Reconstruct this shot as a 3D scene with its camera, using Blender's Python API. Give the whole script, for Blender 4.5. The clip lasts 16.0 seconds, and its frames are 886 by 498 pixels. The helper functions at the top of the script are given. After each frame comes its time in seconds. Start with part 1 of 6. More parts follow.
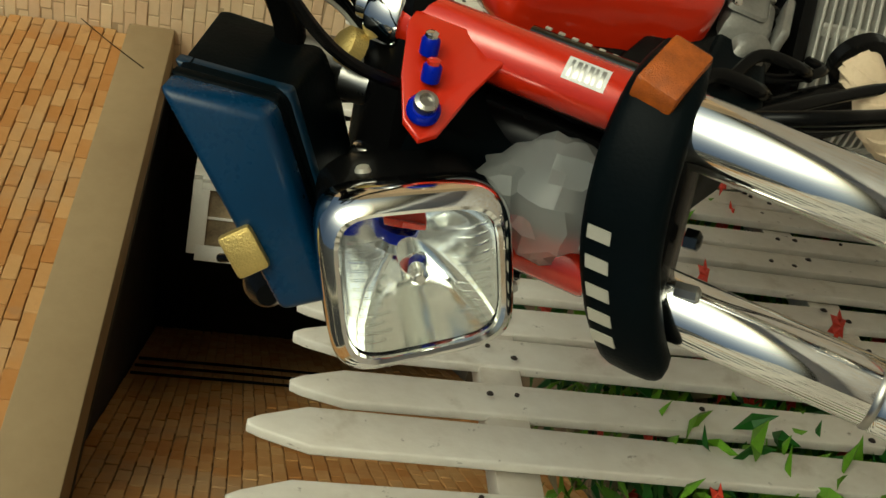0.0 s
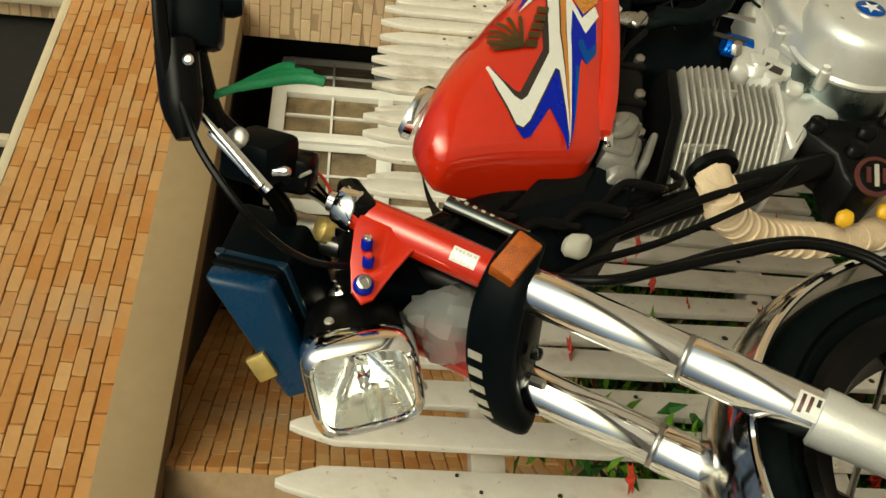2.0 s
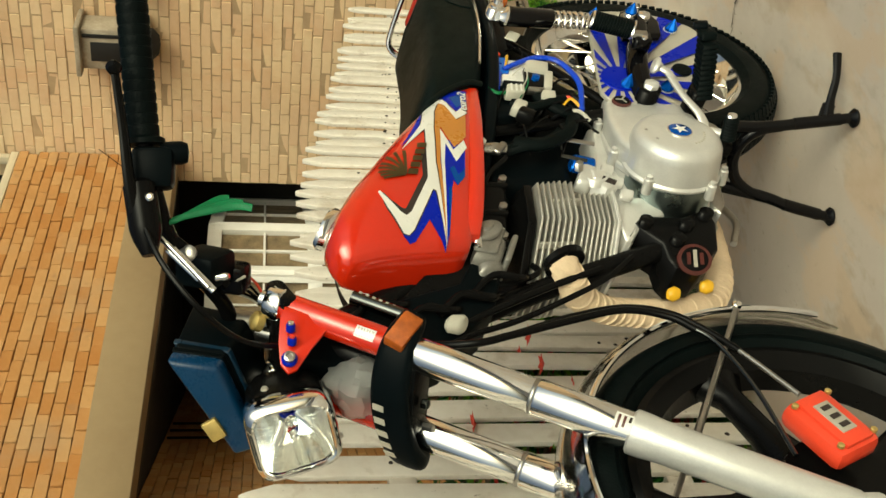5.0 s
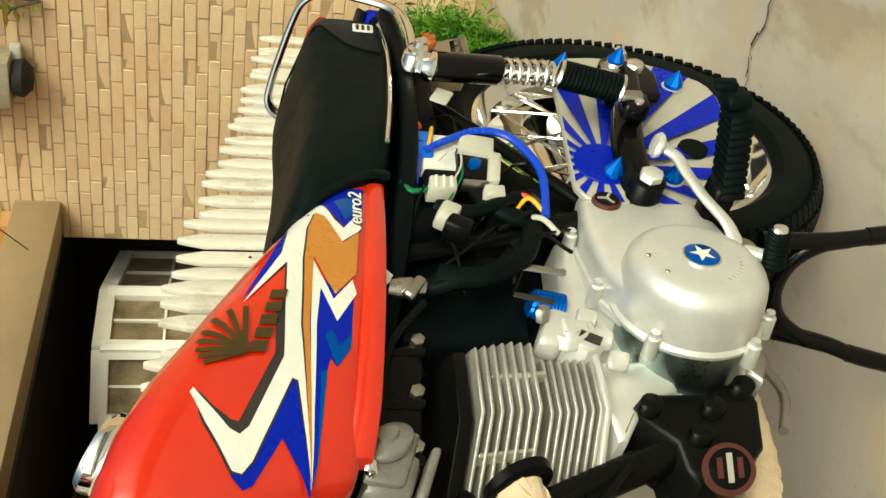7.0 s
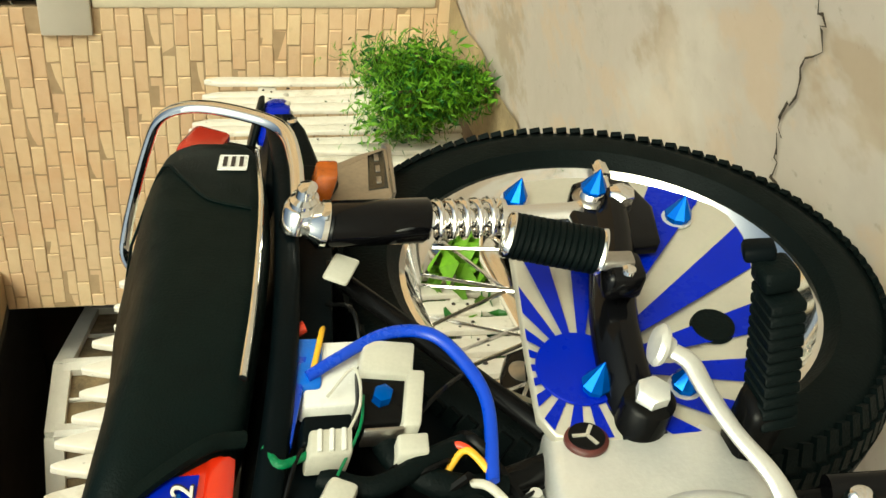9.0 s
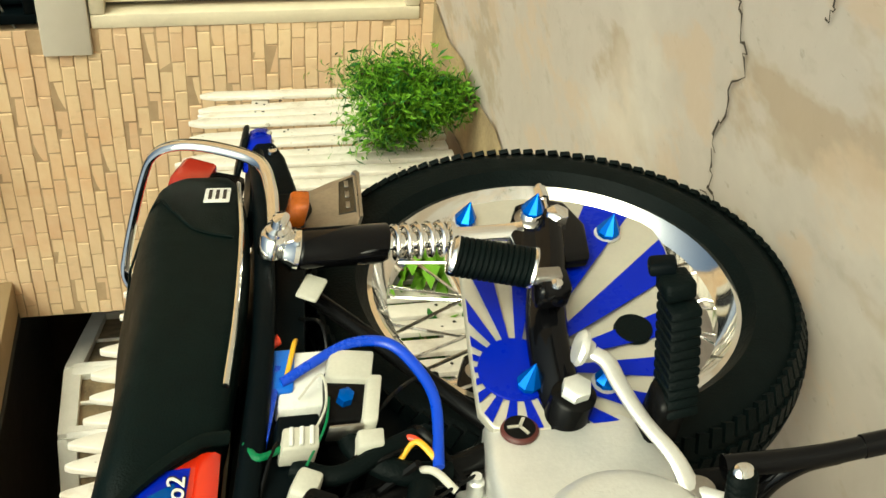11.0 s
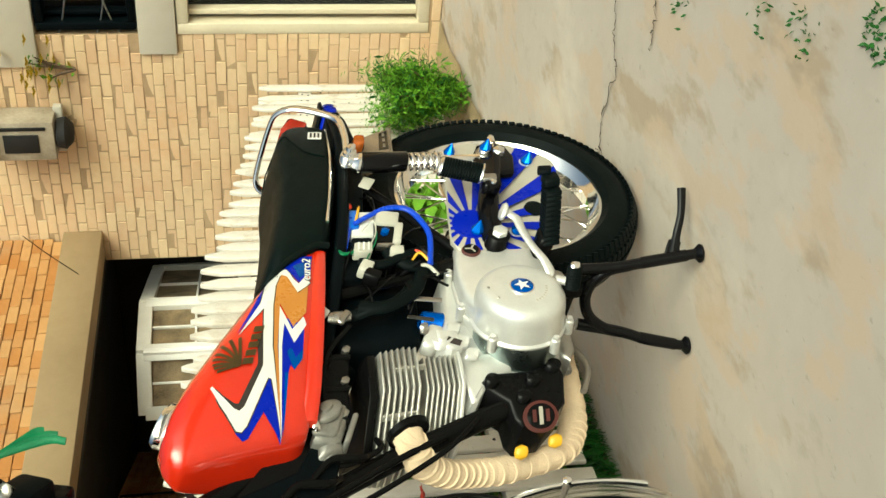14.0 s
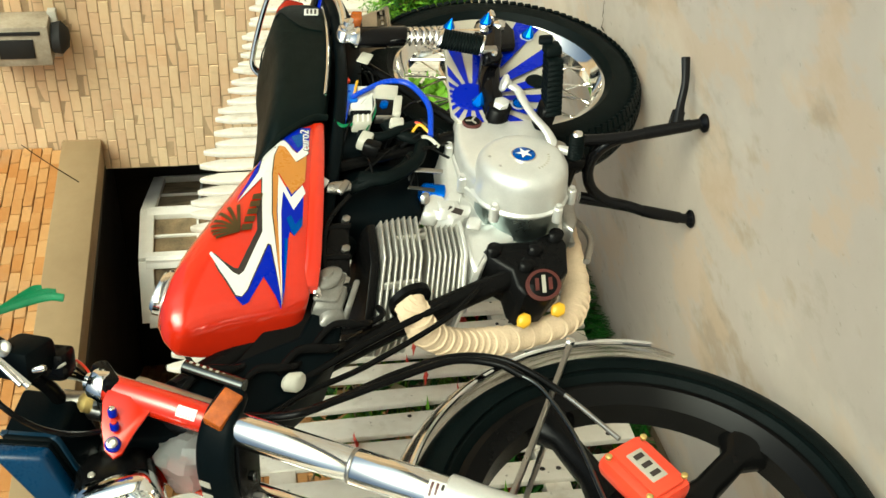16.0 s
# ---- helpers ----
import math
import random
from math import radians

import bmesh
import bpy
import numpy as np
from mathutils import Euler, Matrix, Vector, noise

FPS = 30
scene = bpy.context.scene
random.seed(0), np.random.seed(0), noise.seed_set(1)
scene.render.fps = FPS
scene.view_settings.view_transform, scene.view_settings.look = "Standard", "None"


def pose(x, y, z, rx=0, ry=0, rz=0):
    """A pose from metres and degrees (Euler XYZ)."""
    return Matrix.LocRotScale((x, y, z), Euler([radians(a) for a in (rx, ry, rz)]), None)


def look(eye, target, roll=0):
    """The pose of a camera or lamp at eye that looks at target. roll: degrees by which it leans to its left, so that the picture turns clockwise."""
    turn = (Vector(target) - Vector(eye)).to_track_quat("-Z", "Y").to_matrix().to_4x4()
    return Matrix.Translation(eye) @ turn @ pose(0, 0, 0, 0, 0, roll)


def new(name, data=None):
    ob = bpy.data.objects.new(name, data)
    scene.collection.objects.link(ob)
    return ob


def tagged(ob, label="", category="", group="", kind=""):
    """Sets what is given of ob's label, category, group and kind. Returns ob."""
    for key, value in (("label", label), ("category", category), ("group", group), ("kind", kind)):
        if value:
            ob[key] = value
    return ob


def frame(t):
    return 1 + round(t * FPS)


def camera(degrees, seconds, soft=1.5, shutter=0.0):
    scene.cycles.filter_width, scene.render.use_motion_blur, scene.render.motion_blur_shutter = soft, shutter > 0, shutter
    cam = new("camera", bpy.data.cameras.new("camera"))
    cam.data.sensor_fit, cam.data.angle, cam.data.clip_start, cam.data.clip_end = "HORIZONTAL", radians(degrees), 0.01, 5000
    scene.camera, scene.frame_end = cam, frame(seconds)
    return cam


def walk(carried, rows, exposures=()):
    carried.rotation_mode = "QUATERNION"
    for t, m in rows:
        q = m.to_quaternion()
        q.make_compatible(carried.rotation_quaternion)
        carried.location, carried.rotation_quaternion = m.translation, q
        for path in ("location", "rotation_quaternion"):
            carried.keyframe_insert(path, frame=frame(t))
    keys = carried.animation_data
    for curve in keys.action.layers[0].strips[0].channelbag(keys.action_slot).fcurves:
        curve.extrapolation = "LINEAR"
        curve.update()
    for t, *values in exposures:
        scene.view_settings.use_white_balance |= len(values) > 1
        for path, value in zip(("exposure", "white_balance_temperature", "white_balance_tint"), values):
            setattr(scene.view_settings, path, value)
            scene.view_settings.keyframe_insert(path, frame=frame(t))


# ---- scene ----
cam = camera(42.8, 16.0)
PATH = [
    (0, (-1.1096, -0.3954, 1.0974), (-0.3249, 0.1983, 0.9189), -83.37),
    (0.5, (-1.1393, -0.4608, 1.0925), (-0.3720, 0.1538, 0.9092), -84.48),
    (1, (-1.1608, -0.5511, 1.0892), (-0.4091, 0.0814, 0.9024), -84.87),
    (1.5, (-1.2114, -0.6230, 1.0813), (-0.4534, 0.0061, 0.9088), -84.83),
    (2, (-1.3041, -0.8359, 1.0460), (-0.5795, -0.1555, 0.9359), -86.05),
    (2.5, (-1.3982, -0.9211, 1.0903), (-0.6533, -0.2672, 0.9579), -86.00),
    (3, (-1.5007, -1.0127, 1.0755), (-0.7437, -0.3692, 0.9626), -86.39),
    (3.2, (-1.5230, -1.0447, 1.0632), (-0.7693, -0.3958, 0.9595), -86.84),
    (5.3, (-1.6125, -1.0203, 1.0252), (-0.8156, -0.4384, 0.8629), -88.87),
    (5.5, (-1.4609, -0.9610, 0.9855), (-0.6718, -0.3679, 0.8251), -88.70),
    (6, (-1.2813, -0.8622, 0.9614), (-0.4824, -0.2896, 0.7769), -88.28),
    (6.5, (-1.1211, -0.7832, 0.9331), (-0.3132, -0.2324, 0.7235), -87.93),
    (7, (-0.9459, -0.7707, 0.8541), (-0.1461, -0.2040, 0.6565), -88.55),
    (7.5, (-0.8501, -0.7627, 0.8207), (-0.0475, -0.2027, 0.6155), -88.90),
    (8, (-0.7683, -0.7735, 0.7945), (0.0372, -0.2194, 0.5843), -89.73),
    (8.5, (-0.6591, -0.7571, 0.7565), (0.1512, -0.2085, 0.5503), -89.99),
    (9, (-0.4727, -0.7106, 0.6717), (0.3186, -0.1276, 0.4879), -92.25),
    (9.2, (-0.3941, -0.6610, 0.6574), (0.3865, -0.0691, 0.4565), -92.09),
    (11.3, (-0.6595, -0.8386, 0.6449), (0.1358, -0.2562, 0.4767), -94.30),
    (11.5, (-0.7132, -0.8430, 0.6318), (0.0919, -0.2697, 0.4801), -93.92),
    (12, (-0.8360, -0.9053, 0.6604), (-0.0425, -0.3181, 0.5005), -94.12),
    (12.5, (-1.0069, -1.0153, 0.6980), (-0.2193, -0.4217, 0.5328), -94.09),
    (13, (-1.1398, -1.1070, 0.7409), (-0.3572, -0.5096, 0.5662), -93.56),
    (13.5, (-1.3704, -1.2280, 0.8180), (-0.5805, -0.6448, 0.6287), -93.38),
    (14, (-1.4952, -1.2910, 0.8178), (-0.7041, -0.7048, 0.6427), -92.26),
    (14.5, (-1.5046, -1.2788, 0.8211), (-0.7226, -0.6802, 0.6475), -92.33),
    (15, (-1.5189, -1.2657, 0.8281), (-0.7434, -0.6580, 0.6568), -94.72),
    (15.5, (-1.5461, -1.2515, 0.8276), (-0.7819, -0.6286, 0.6606), -94.44),
    (16, (-1.5372, -1.1993, 0.8149), (-0.7846, -0.5630, 0.6456), -93.48),
]
walk(cam, [(t, look(e, a, r)) for t, e, a, r in PATH], [(0.0, -0.74, 6100, -15), (1.5, -0.52, 6350, -13), (3.0, -0.25, 6600, -10), (5.5, -0.16, 6300, -13), (7.5, 0.15, 6100, -15), (12.5, 0.27, 6050, -15), (14.5, 0.31, 5800, -15), (16.0, 0.33, 5750, -15)])

from mathutils.geometry import tessellate_polygon

# ---- light ----
world = bpy.data.worlds.new("world")
scene.world = world
world.use_nodes = True
wn = world.node_tree
sky = wn.nodes.new("ShaderNodeTexSky")
sky.sky_type, sky.sun_disc = "NISHITA", False
sky.sun_elevation, sky.sun_rotation = radians(31), radians(211)
sky.air_density, sky.dust_density, sky.ozone_density = 0.6, 9.0, 0.4
wn.links.new(sky.outputs[0], wn.nodes["Background"].inputs[0])
wn.nodes["Background"].inputs[1].default_value = 0.15
sun_data = bpy.data.lights.new("sun", "SUN")
sun_data.energy, sun_data.angle, sun_data.color = 0.6, radians(40), (1.0, 0.93, 0.82)
sun = new("sun", sun_data)
sun.matrix_world = look((-2.6, -4.4, 3.1), (0, 0, 0))


# ---- materials ----
def material(name, color, rough=0.5, metal=0.0, grain=0.0, scale=30.0, dark=None, bump=0.0, coat=0.0, random_tint=0.0, spec=0.5, world=False):
    """A surface with colour variation at two scales, fine relief and optional change from object to object."""
    m = bpy.data.materials.new(name)
    m.use_nodes = True
    nt = m.node_tree
    b = nt.nodes["Principled BSDF"]
    b.inputs["Roughness"].default_value, b.inputs["Metallic"].default_value = rough, metal
    b.inputs["Coat Weight"].default_value, b.inputs["Specular IOR Level"].default_value = coat, spec
    b.inputs["Coat Roughness"].default_value = 0.03
    b.inputs["Base Color"].default_value = (*color, 1)
    if grain or bump or random_tint:
        co = nt.nodes.new("ShaderNodeTexCoord")
        fine, wide = nt.nodes.new("ShaderNodeTexNoise"), nt.nodes.new("ShaderNodeTexNoise")
        fine.inputs["Scale"].default_value, fine.inputs["Detail"].default_value = scale * 6, 6
        wide.inputs["Scale"].default_value, wide.inputs["Detail"].default_value = scale * 0.5, 5
        for n in (fine, wide):
            nt.links.new(co.outputs["Object"], n.inputs["Vector"])
        if world:      # wide variation runs on over the whole wall
            nt.links.new(nt.nodes.new("ShaderNodeNewGeometry").outputs["Position"], wide.inputs["Vector"])
        add = nt.nodes.new("ShaderNodeMath")
        add.operation = "MULTIPLY_ADD"
        add.inputs[1].default_value = 0.4
        nt.links.new(fine.outputs["Fac"], add.inputs[0])
        nt.links.new(wide.outputs["Fac"], add.inputs[2])
        ramp = nt.nodes.new("ShaderNodeMapRange")
        ramp.inputs["From Min"].default_value, ramp.inputs["From Max"].default_value = 0.45, 0.95
        nt.links.new(add.outputs[0], ramp.inputs["Value"])
        mix = nt.nodes.new("ShaderNodeMix")
        mix.data_type = "RGBA"
        low = dark if dark else tuple(c * (1 - grain) for c in color)
        mix.inputs["A"].default_value, mix.inputs["B"].default_value = (*low, 1), (*color, 1)
        nt.links.new(ramp.outputs[0], mix.inputs["Factor"])
        last = mix.outputs["Result"]
        if random_tint:
            info = nt.nodes.new("ShaderNodeObjectInfo")
            hsv = nt.nodes.new("ShaderNodeHueSaturation")
            val = nt.nodes.new("ShaderNodeMapRange")
            val.inputs["To Min"].default_value, val.inputs["To Max"].default_value = 1 - random_tint, 1 + random_tint
            isle, both, frac = nt.nodes.new("ShaderNodeNewGeometry"), nt.nodes.new("ShaderNodeMath"), nt.nodes.new("ShaderNodeMath")
            both.operation, frac.operation = "ADD", "FRACT"      # single pieces and joined ones vary alike
            nt.links.new(info.outputs["Random"], both.inputs[0])
            nt.links.new(isle.outputs["Random Per Island"], both.inputs[1])
            nt.links.new(both.outputs[0], frac.inputs[0])
            nt.links.new(frac.outputs[0], val.inputs["Value"])
            hue = nt.nodes.new("ShaderNodeMapRange")
            hue.inputs["To Min"].default_value, hue.inputs["To Max"].default_value = 0.492, 0.506
            nt.links.new(frac.outputs[0], hue.inputs["Value"])
            nt.links.new(hue.outputs[0], hsv.inputs["Hue"])
            nt.links.new(val.outputs[0], hsv.inputs["Value"])
            sat = nt.nodes.new("ShaderNodeMath")
            sat.operation = "MULTIPLY_ADD"
            sat.inputs[1].default_value, sat.inputs[2].default_value = -0.35 * random_tint / 0.25, 1.15
            nt.links.new(frac.outputs[0], sat.inputs[0])
            nt.links.new(sat.outputs[0], hsv.inputs["Saturation"])
            nt.links.new(last, hsv.inputs["Color"])
            last = hsv.outputs["Color"]
        nt.links.new(last, b.inputs["Base Color"])
        rr = nt.nodes.new("ShaderNodeMapRange")
        rr.inputs["To Min"].default_value, rr.inputs["To Max"].default_value = min(1, rough * 1.25), rough * 0.8
        nt.links.new(add.outputs[0], rr.inputs["Value"])
        nt.links.new(rr.outputs[0], b.inputs["Roughness"])
        if bump:
            bp = nt.nodes.new("ShaderNodeBump")
            bp.inputs["Strength"].default_value, bp.inputs["Distance"].default_value = bump, 0.004
            nt.links.new(fine.outputs["Fac"], bp.inputs["Height"])
            nt.links.new(bp.outputs[0], b.inputs["Normal"])
    return m


def glass(name, color=(1, 1, 1), rough=0.02):
    m = bpy.data.materials.new(name)
    m.use_nodes = True
    b = m.node_tree.nodes["Principled BSDF"]
    b.inputs["Base Color"].default_value = (*color, 1)
    b.inputs["Roughness"].default_value, b.inputs["Transmission Weight"].default_value = rough, 1.0
    b.inputs["IOR"].default_value = 1.3
    return m


RED = material("red_paint", (0.62, 0.022, 0.005), 0.25, 0.1, 0.12, 12, coat=1.0, spec=0.3)
CHROME = material("chrome", (0.94, 0.93, 0.9), 0.09, 1.0, 0.06, 20)
STEEL = material("dull_steel", (0.5, 0.48, 0.44), 0.32, 1.0, 0.3, 40)
ALLOY = material("cast_alloy", (0.68, 0.67, 0.63), 0.36, 0.45, 0.14, 50, bump=0.1)
DULLALLOY = material("dull_alloy", (0.34, 0.33, 0.3), 0.42, 0.7, 0.3, 60, bump=0.2)
FIN_ALLOY = material("fin_alloy", (0.6, 0.58, 0.52), 0.42, 0.7, 0.35, 60, bump=0.2)
BLACK = material("black_paint", (0.004, 0.004, 0.004), 0.26, 0.0, 0.3, 30, spec=0.1)
GLOSSBLACK = material("gloss_black_paint", (0.003, 0.003, 0.0035), 0.12, 0.0, 0.15, 30, coat=0.04, spec=0.18)
BLUETAPE = material("blue_tape", (0.006, 0.12, 0.6), 0.4, 0.0, 0.15, 60, bump=0.15)
PLASTIC = material("black_plastic", (0.002, 0.004, 0.005), 0.45, 0.0, 0.3, 60, bump=0.08, spec=0.05)
NAVY = material("blue_black_plastic", (0.005, 0.026, 0.055), 0.34, 0.0, 0.25, 40, spec=0.4)
BLUEBOX = material("blue_plastic", (0.004, 0.034, 0.09), 0.3, 0.0, 0.25, 40, spec=0.35)
RUBBER = material("rubber", (0.0025, 0.005, 0.005), 0.5, 0.0, 0.35, 60, bump=0.25, spec=0.06)
LEATHER = material("seat_vinyl", (0.002, 0.006, 0.0055), 0.5, 0.0, 0.3, 90, bump=0.25, spec=0.09)
HOSEBLUE = material("blue_hose", (0.004, 0.05, 0.55), 0.3, 0.0, 0.15, 40)
BLUE = material("blue_vinyl", (0.0015, 0.012, 0.36), 0.3, 0.0, 0.12, 30, spec=0.15)
SKYBLUE = material("blue_anodised", (0.004, 0.12, 0.62), 0.2, 0.7, 0.12, 30)
WHITE = material("white_vinyl", (0.72, 0.71, 0.66), 0.3, 0.0, 0.08, 30)
SILVER_VINYL = material("silver_vinyl", (0.5, 0.47, 0.39), 0.38, 0.3, 0.12, 40)
ORANGE = material("ochre_vinyl", (0.5, 0.2, 0.03), 0.3, 0.0, 0.15, 30)
AMBER = material("amber_plastic", (0.5, 0.115, 0.01), 0.2, 0.0, 0.5, 160, bump=0.45)
DARKRED = material("dark_red_badge", (0.085, 0.016, 0.012), 0.4, 0.0, 0.35, 60)
TAIL = material("red_lens", (0.4, 0.03, 0.015), 0.2, 0.0, 0.2, 40)
REDBOX = material("red_plastic", (0.75, 0.06, 0.025), 0.35, 0.0, 0.12, 40)
GOLD = material("gold_foil", (0.75, 0.55, 0.18), 0.35, 0.7, 0.3, 120, bump=0.3)
DARKSTEEL = material("dark_polished_steel", (0.12, 0.125, 0.12), 0.16, 1.0, 0.3, 30)
RINGSTEEL = material("polished_ring_steel", (0.3, 0.36, 0.35), 0.32, 1.0, 0.3, 30)
BRONZE = material("bronze_badge", (0.13, 0.09, 0.035), 0.35, 0.7, 0.3, 80)
CREAMWRAP = material("exhaust_wrap", (0.7, 0.54, 0.36), 0.85, 0.0, 0.2, 40, bump=0.3)
CONNECTOR = material("white_connector", (0.52, 0.5, 0.42), 0.45, 0.0, 0.2, 60)
GREEN = material("green_cloth", (0.0, 0.17, 0.05), 0.6, 0.0, 0.4, 60, bump=0.3)
YELLOW = material("yellow_plastic", (0.75, 0.42, 0.02), 0.4, 0.0, 0.15, 50)
PLATE = material("weathered_plate", (0.27, 0.2, 0.13), 0.5, 0.0, 0.4, 40)
LENS = glass("lens_glass", (0.97, 1, 0.98), 0.03)
CLEARWRAP = glass("clear_wrap", (0.5, 0.51, 0.49), 0.3)
CLEARWRAP.node_tree.nodes["Principled BSDF"].inputs["Transmission Weight"].default_value = 0.72
REFLECTOR = material("reflector", (0.97, 0.97, 0.95), 0.12, 1.0, 0.03, 40, bump=0.015)
FLUTED = glass("fluted_glass", (0.98, 1, 0.99), 0.02)
flute_nodes = FLUTED.node_tree
flute_wave, flute_bump, flute_co = flute_nodes.nodes.new("ShaderNodeTexWave"), flute_nodes.nodes.new("ShaderNodeBump"), flute_nodes.nodes.new("ShaderNodeTexCoord")
flute_wave.bands_direction = "Y"
flute_wave.inputs["Scale"].default_value = 50
flute_bump.inputs["Strength"].default_value, flute_bump.inputs["Distance"].default_value = 0.04, 0.002
flute_nodes.nodes["Principled BSDF"].inputs["IOR"].default_value = 1.15
flute_nodes.links.new(flute_co.outputs["Object"], flute_wave.inputs["Vector"])
flute_nodes.links.new(flute_wave.outputs["Fac"], flute_bump.inputs["Height"])
flute_nodes.links.new(flute_bump.outputs[0], flute_nodes.nodes["Principled BSDF"].inputs["Normal"])
PICKET = material("picket_paint", (0.74, 0.7, 0.62), 0.6, 0.0, 0.0, 9, dark=(0.6, 0.54, 0.45), bump=0.25)
KNOT = material("picket_knot", (0.03, 0.02, 0.015), 0.8, 0.0, 0.4, 60)
BRICK = material("brick", (0.47, 0.265, 0.11), 0.85, 0.0, 0.0, 5, dark=(0.38, 0.19, 0.07), bump=0.5, random_tint=0.11, world=True)
BRICKPALE = material("pale_brick", (0.69, 0.535, 0.36), 0.85, 0.0, 0.0, 5, dark=(0.63, 0.45, 0.28), bump=0.5, random_tint=0.055, world=True)
MORTAR = material("mortar", (0.4, 0.27, 0.15), 0.92, 0.0, 0.0, 5, dark=(0.12, 0.085, 0.05), bump=0.4)
PALEMORTAR = material("pale_mortar", (0.5, 0.36, 0.21), 0.92, 0.0, 0.0, 5, dark=(0.3, 0.2, 0.11), bump=0.4)
PATCH = material("cement_patch", (0.6, 0.55, 0.46), 0.88, 0.0, 0.0, 3, dark=(0.52, 0.47, 0.38), bump=0.2)
CONCRETE = material("concrete", (0.31, 0.225, 0.12), 0.85, 0.0, 0.0, 3, dark=(0.25, 0.175, 0.09), bump=0.4)
LAMPBOX = material("weathered_enamel", (0.42, 0.36, 0.27), 0.6, 0.0, 0.35, 14, dark=(0.2, 0.16, 0.11), bump=0.3)
GREYCON = material("grey_concrete", (0.54, 0.5, 0.42), 0.88, 0.0, 0.0, 4, dark=(0.4, 0.37, 0.3), bump=0.4)
PLASTER = material("white_plaster", (0.66, 0.64, 0.6), 0.85, 0.0, 0.15, 3, bump=0.2)
FLOOR = material("floor_concrete", (0.48, 0.425, 0.365), 0.72, 0.0, 0.0, 3.0, dark=(0.43, 0.37, 0.305), bump=0.3)


def add_stains(m, stain, amount, scale, low, high, turn):
    """Streaky stains mixed over a material's colour."""
    nt = m.node_tree
    b = nt.nodes["Principled BSDF"]
    old = b.inputs["Base Color"].links[0].from_socket
    geo, mp, n, r, mix = [nt.nodes.new(k) for k in ("ShaderNodeNewGeometry", "ShaderNodeMapping", "ShaderNodeTexNoise", "ShaderNodeMapRange", "ShaderNodeMix")]
    mp.inputs["Rotation"].default_value = (0, 0, radians(turn))
    mp.inputs["Scale"].default_value = (1.0, 1.9, 1.0)
    n.inputs["Scale"].default_value, n.inputs["Detail"].default_value, n.inputs["Roughness"].default_value = scale, 5, 0.6
    r.inputs["From Min"].default_value, r.inputs["From Max"].default_value, r.inputs["To Max"].default_value = low, high, amount
    mix.data_type = "RGBA"
    nt.links.new(geo.outputs["Position"], mp.inputs["Vector"])
    nt.links.new(mp.outputs[0], n.inputs["Vector"])
    nt.links.new(n.outputs["Fac"], r.inputs["Value"])
    nt.links.new(r.outputs[0], mix.inputs["Factor"])
    nt.links.new(old, mix.inputs["A"])
    mix.inputs["B"].default_value = (*stain, 1)
    nt.links.new(mix.outputs["Result"], b.inputs["Base Color"])


add_stains(FLOOR, (0.35, 0.26, 0.165), 0.7, 2.6, 0.545, 0.61, 30)
add_stains(FLOOR, (0.3, 0.24, 0.17), 0.3, 8.0, 0.58, 0.68, 20)
add_stains(FLOOR, (0.2, 0.16, 0.11), 0.4, 30.0, 0.64, 0.72, 25)
add_stains(FLOOR, (0.5, 0.38, 0.265), 0.65, 3.4, 0.52, 0.58, 50)
add_stains(FLOOR, (0.62, 0.56, 0.47), 0.6, 1.5, 0.54, 0.7, -20)
add_stains(BRICKPALE, (0.5, 0.39, 0.26), 0.3, 1.6, 0.52, 0.68, 80)
add_stains(BRICKPALE, (0.6, 0.33, 0.17), 0.45, 2.3, 0.55, 0.68, 10)
add_stains(BRICKPALE, (0.42, 0.3, 0.18), 0.3, 14.0, 0.6, 0.72, 15)
add_stains(BRICK, (0.36, 0.24, 0.13), 0.6, 2.0, 0.54, 0.68, 15)
add_stains(BRICK, (0.3, 0.16, 0.07), 0.6, 14.0, 0.6, 0.72, 15)
add_stains(CONCRETE, (0.3, 0.23, 0.13), 0.6, 1.6, 0.52, 0.68, 20)
add_stains(PICKET, (0.4, 0.33, 0.24), 0.6, 12.0, 0.57, 0.7, 0)
add_stains(PICKET, (0.16, 0.12, 0.08), 0.7, 60.0, 0.66, 0.72, 0)
add_stains(GREYCON, (0.2, 0.19, 0.16), 0.6, 4.0, 0.52, 0.66, 70)
CRACK = material("crack_dirt", (0.05, 0.035, 0.02), 0.95, 0.0, 0.4, 30)
WHITESTEEL = material("white_steel_frame", (0.82, 0.8, 0.74), 0.5, 0.0, 0.12, 20, bump=0.1)
CREAMFRAME = material("cream_frame", (0.66, 0.58, 0.42), 0.5, 0.0, 0.15, 12, bump=0.1)
# near black holds the shade of the unlit rooms; lamp parts share it
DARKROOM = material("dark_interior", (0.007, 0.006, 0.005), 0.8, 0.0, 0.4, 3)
DIRTYPANE = material("dusty_pane", (0.3, 0.22, 0.12), 0.7, 0.0, 0.7, 26, bump=0.3)
# near black: the shade under the porch roof is put into this colour
PORCH_SHADE = material("soffit", (0.012, 0.011, 0.009), 0.9, 0.0, 0.3, 6, bump=0.3)
DRYSOIL = material("dry_soil", (0.42, 0.31, 0.16), 0.95, 0.0, 0.5, 14, bump=0.6)
SOIL = material("soil", (0.17, 0.12, 0.07), 0.95, 0.0, 0.4, 10, bump=0.6)
LEAF = material("leaf", (0.17, 0.37, 0.02), 0.5, 0.0, 0.45, 20, spec=0.3)
LEAFDARK = material("dark_leaf", (0.025, 0.12, 0.012), 0.5, 0.0, 0.4, 20, spec=0.3)
DRYLEAF = material("dry_leaf", (0.35, 0.28, 0.14), 0.7, 0.0, 0.35, 20)
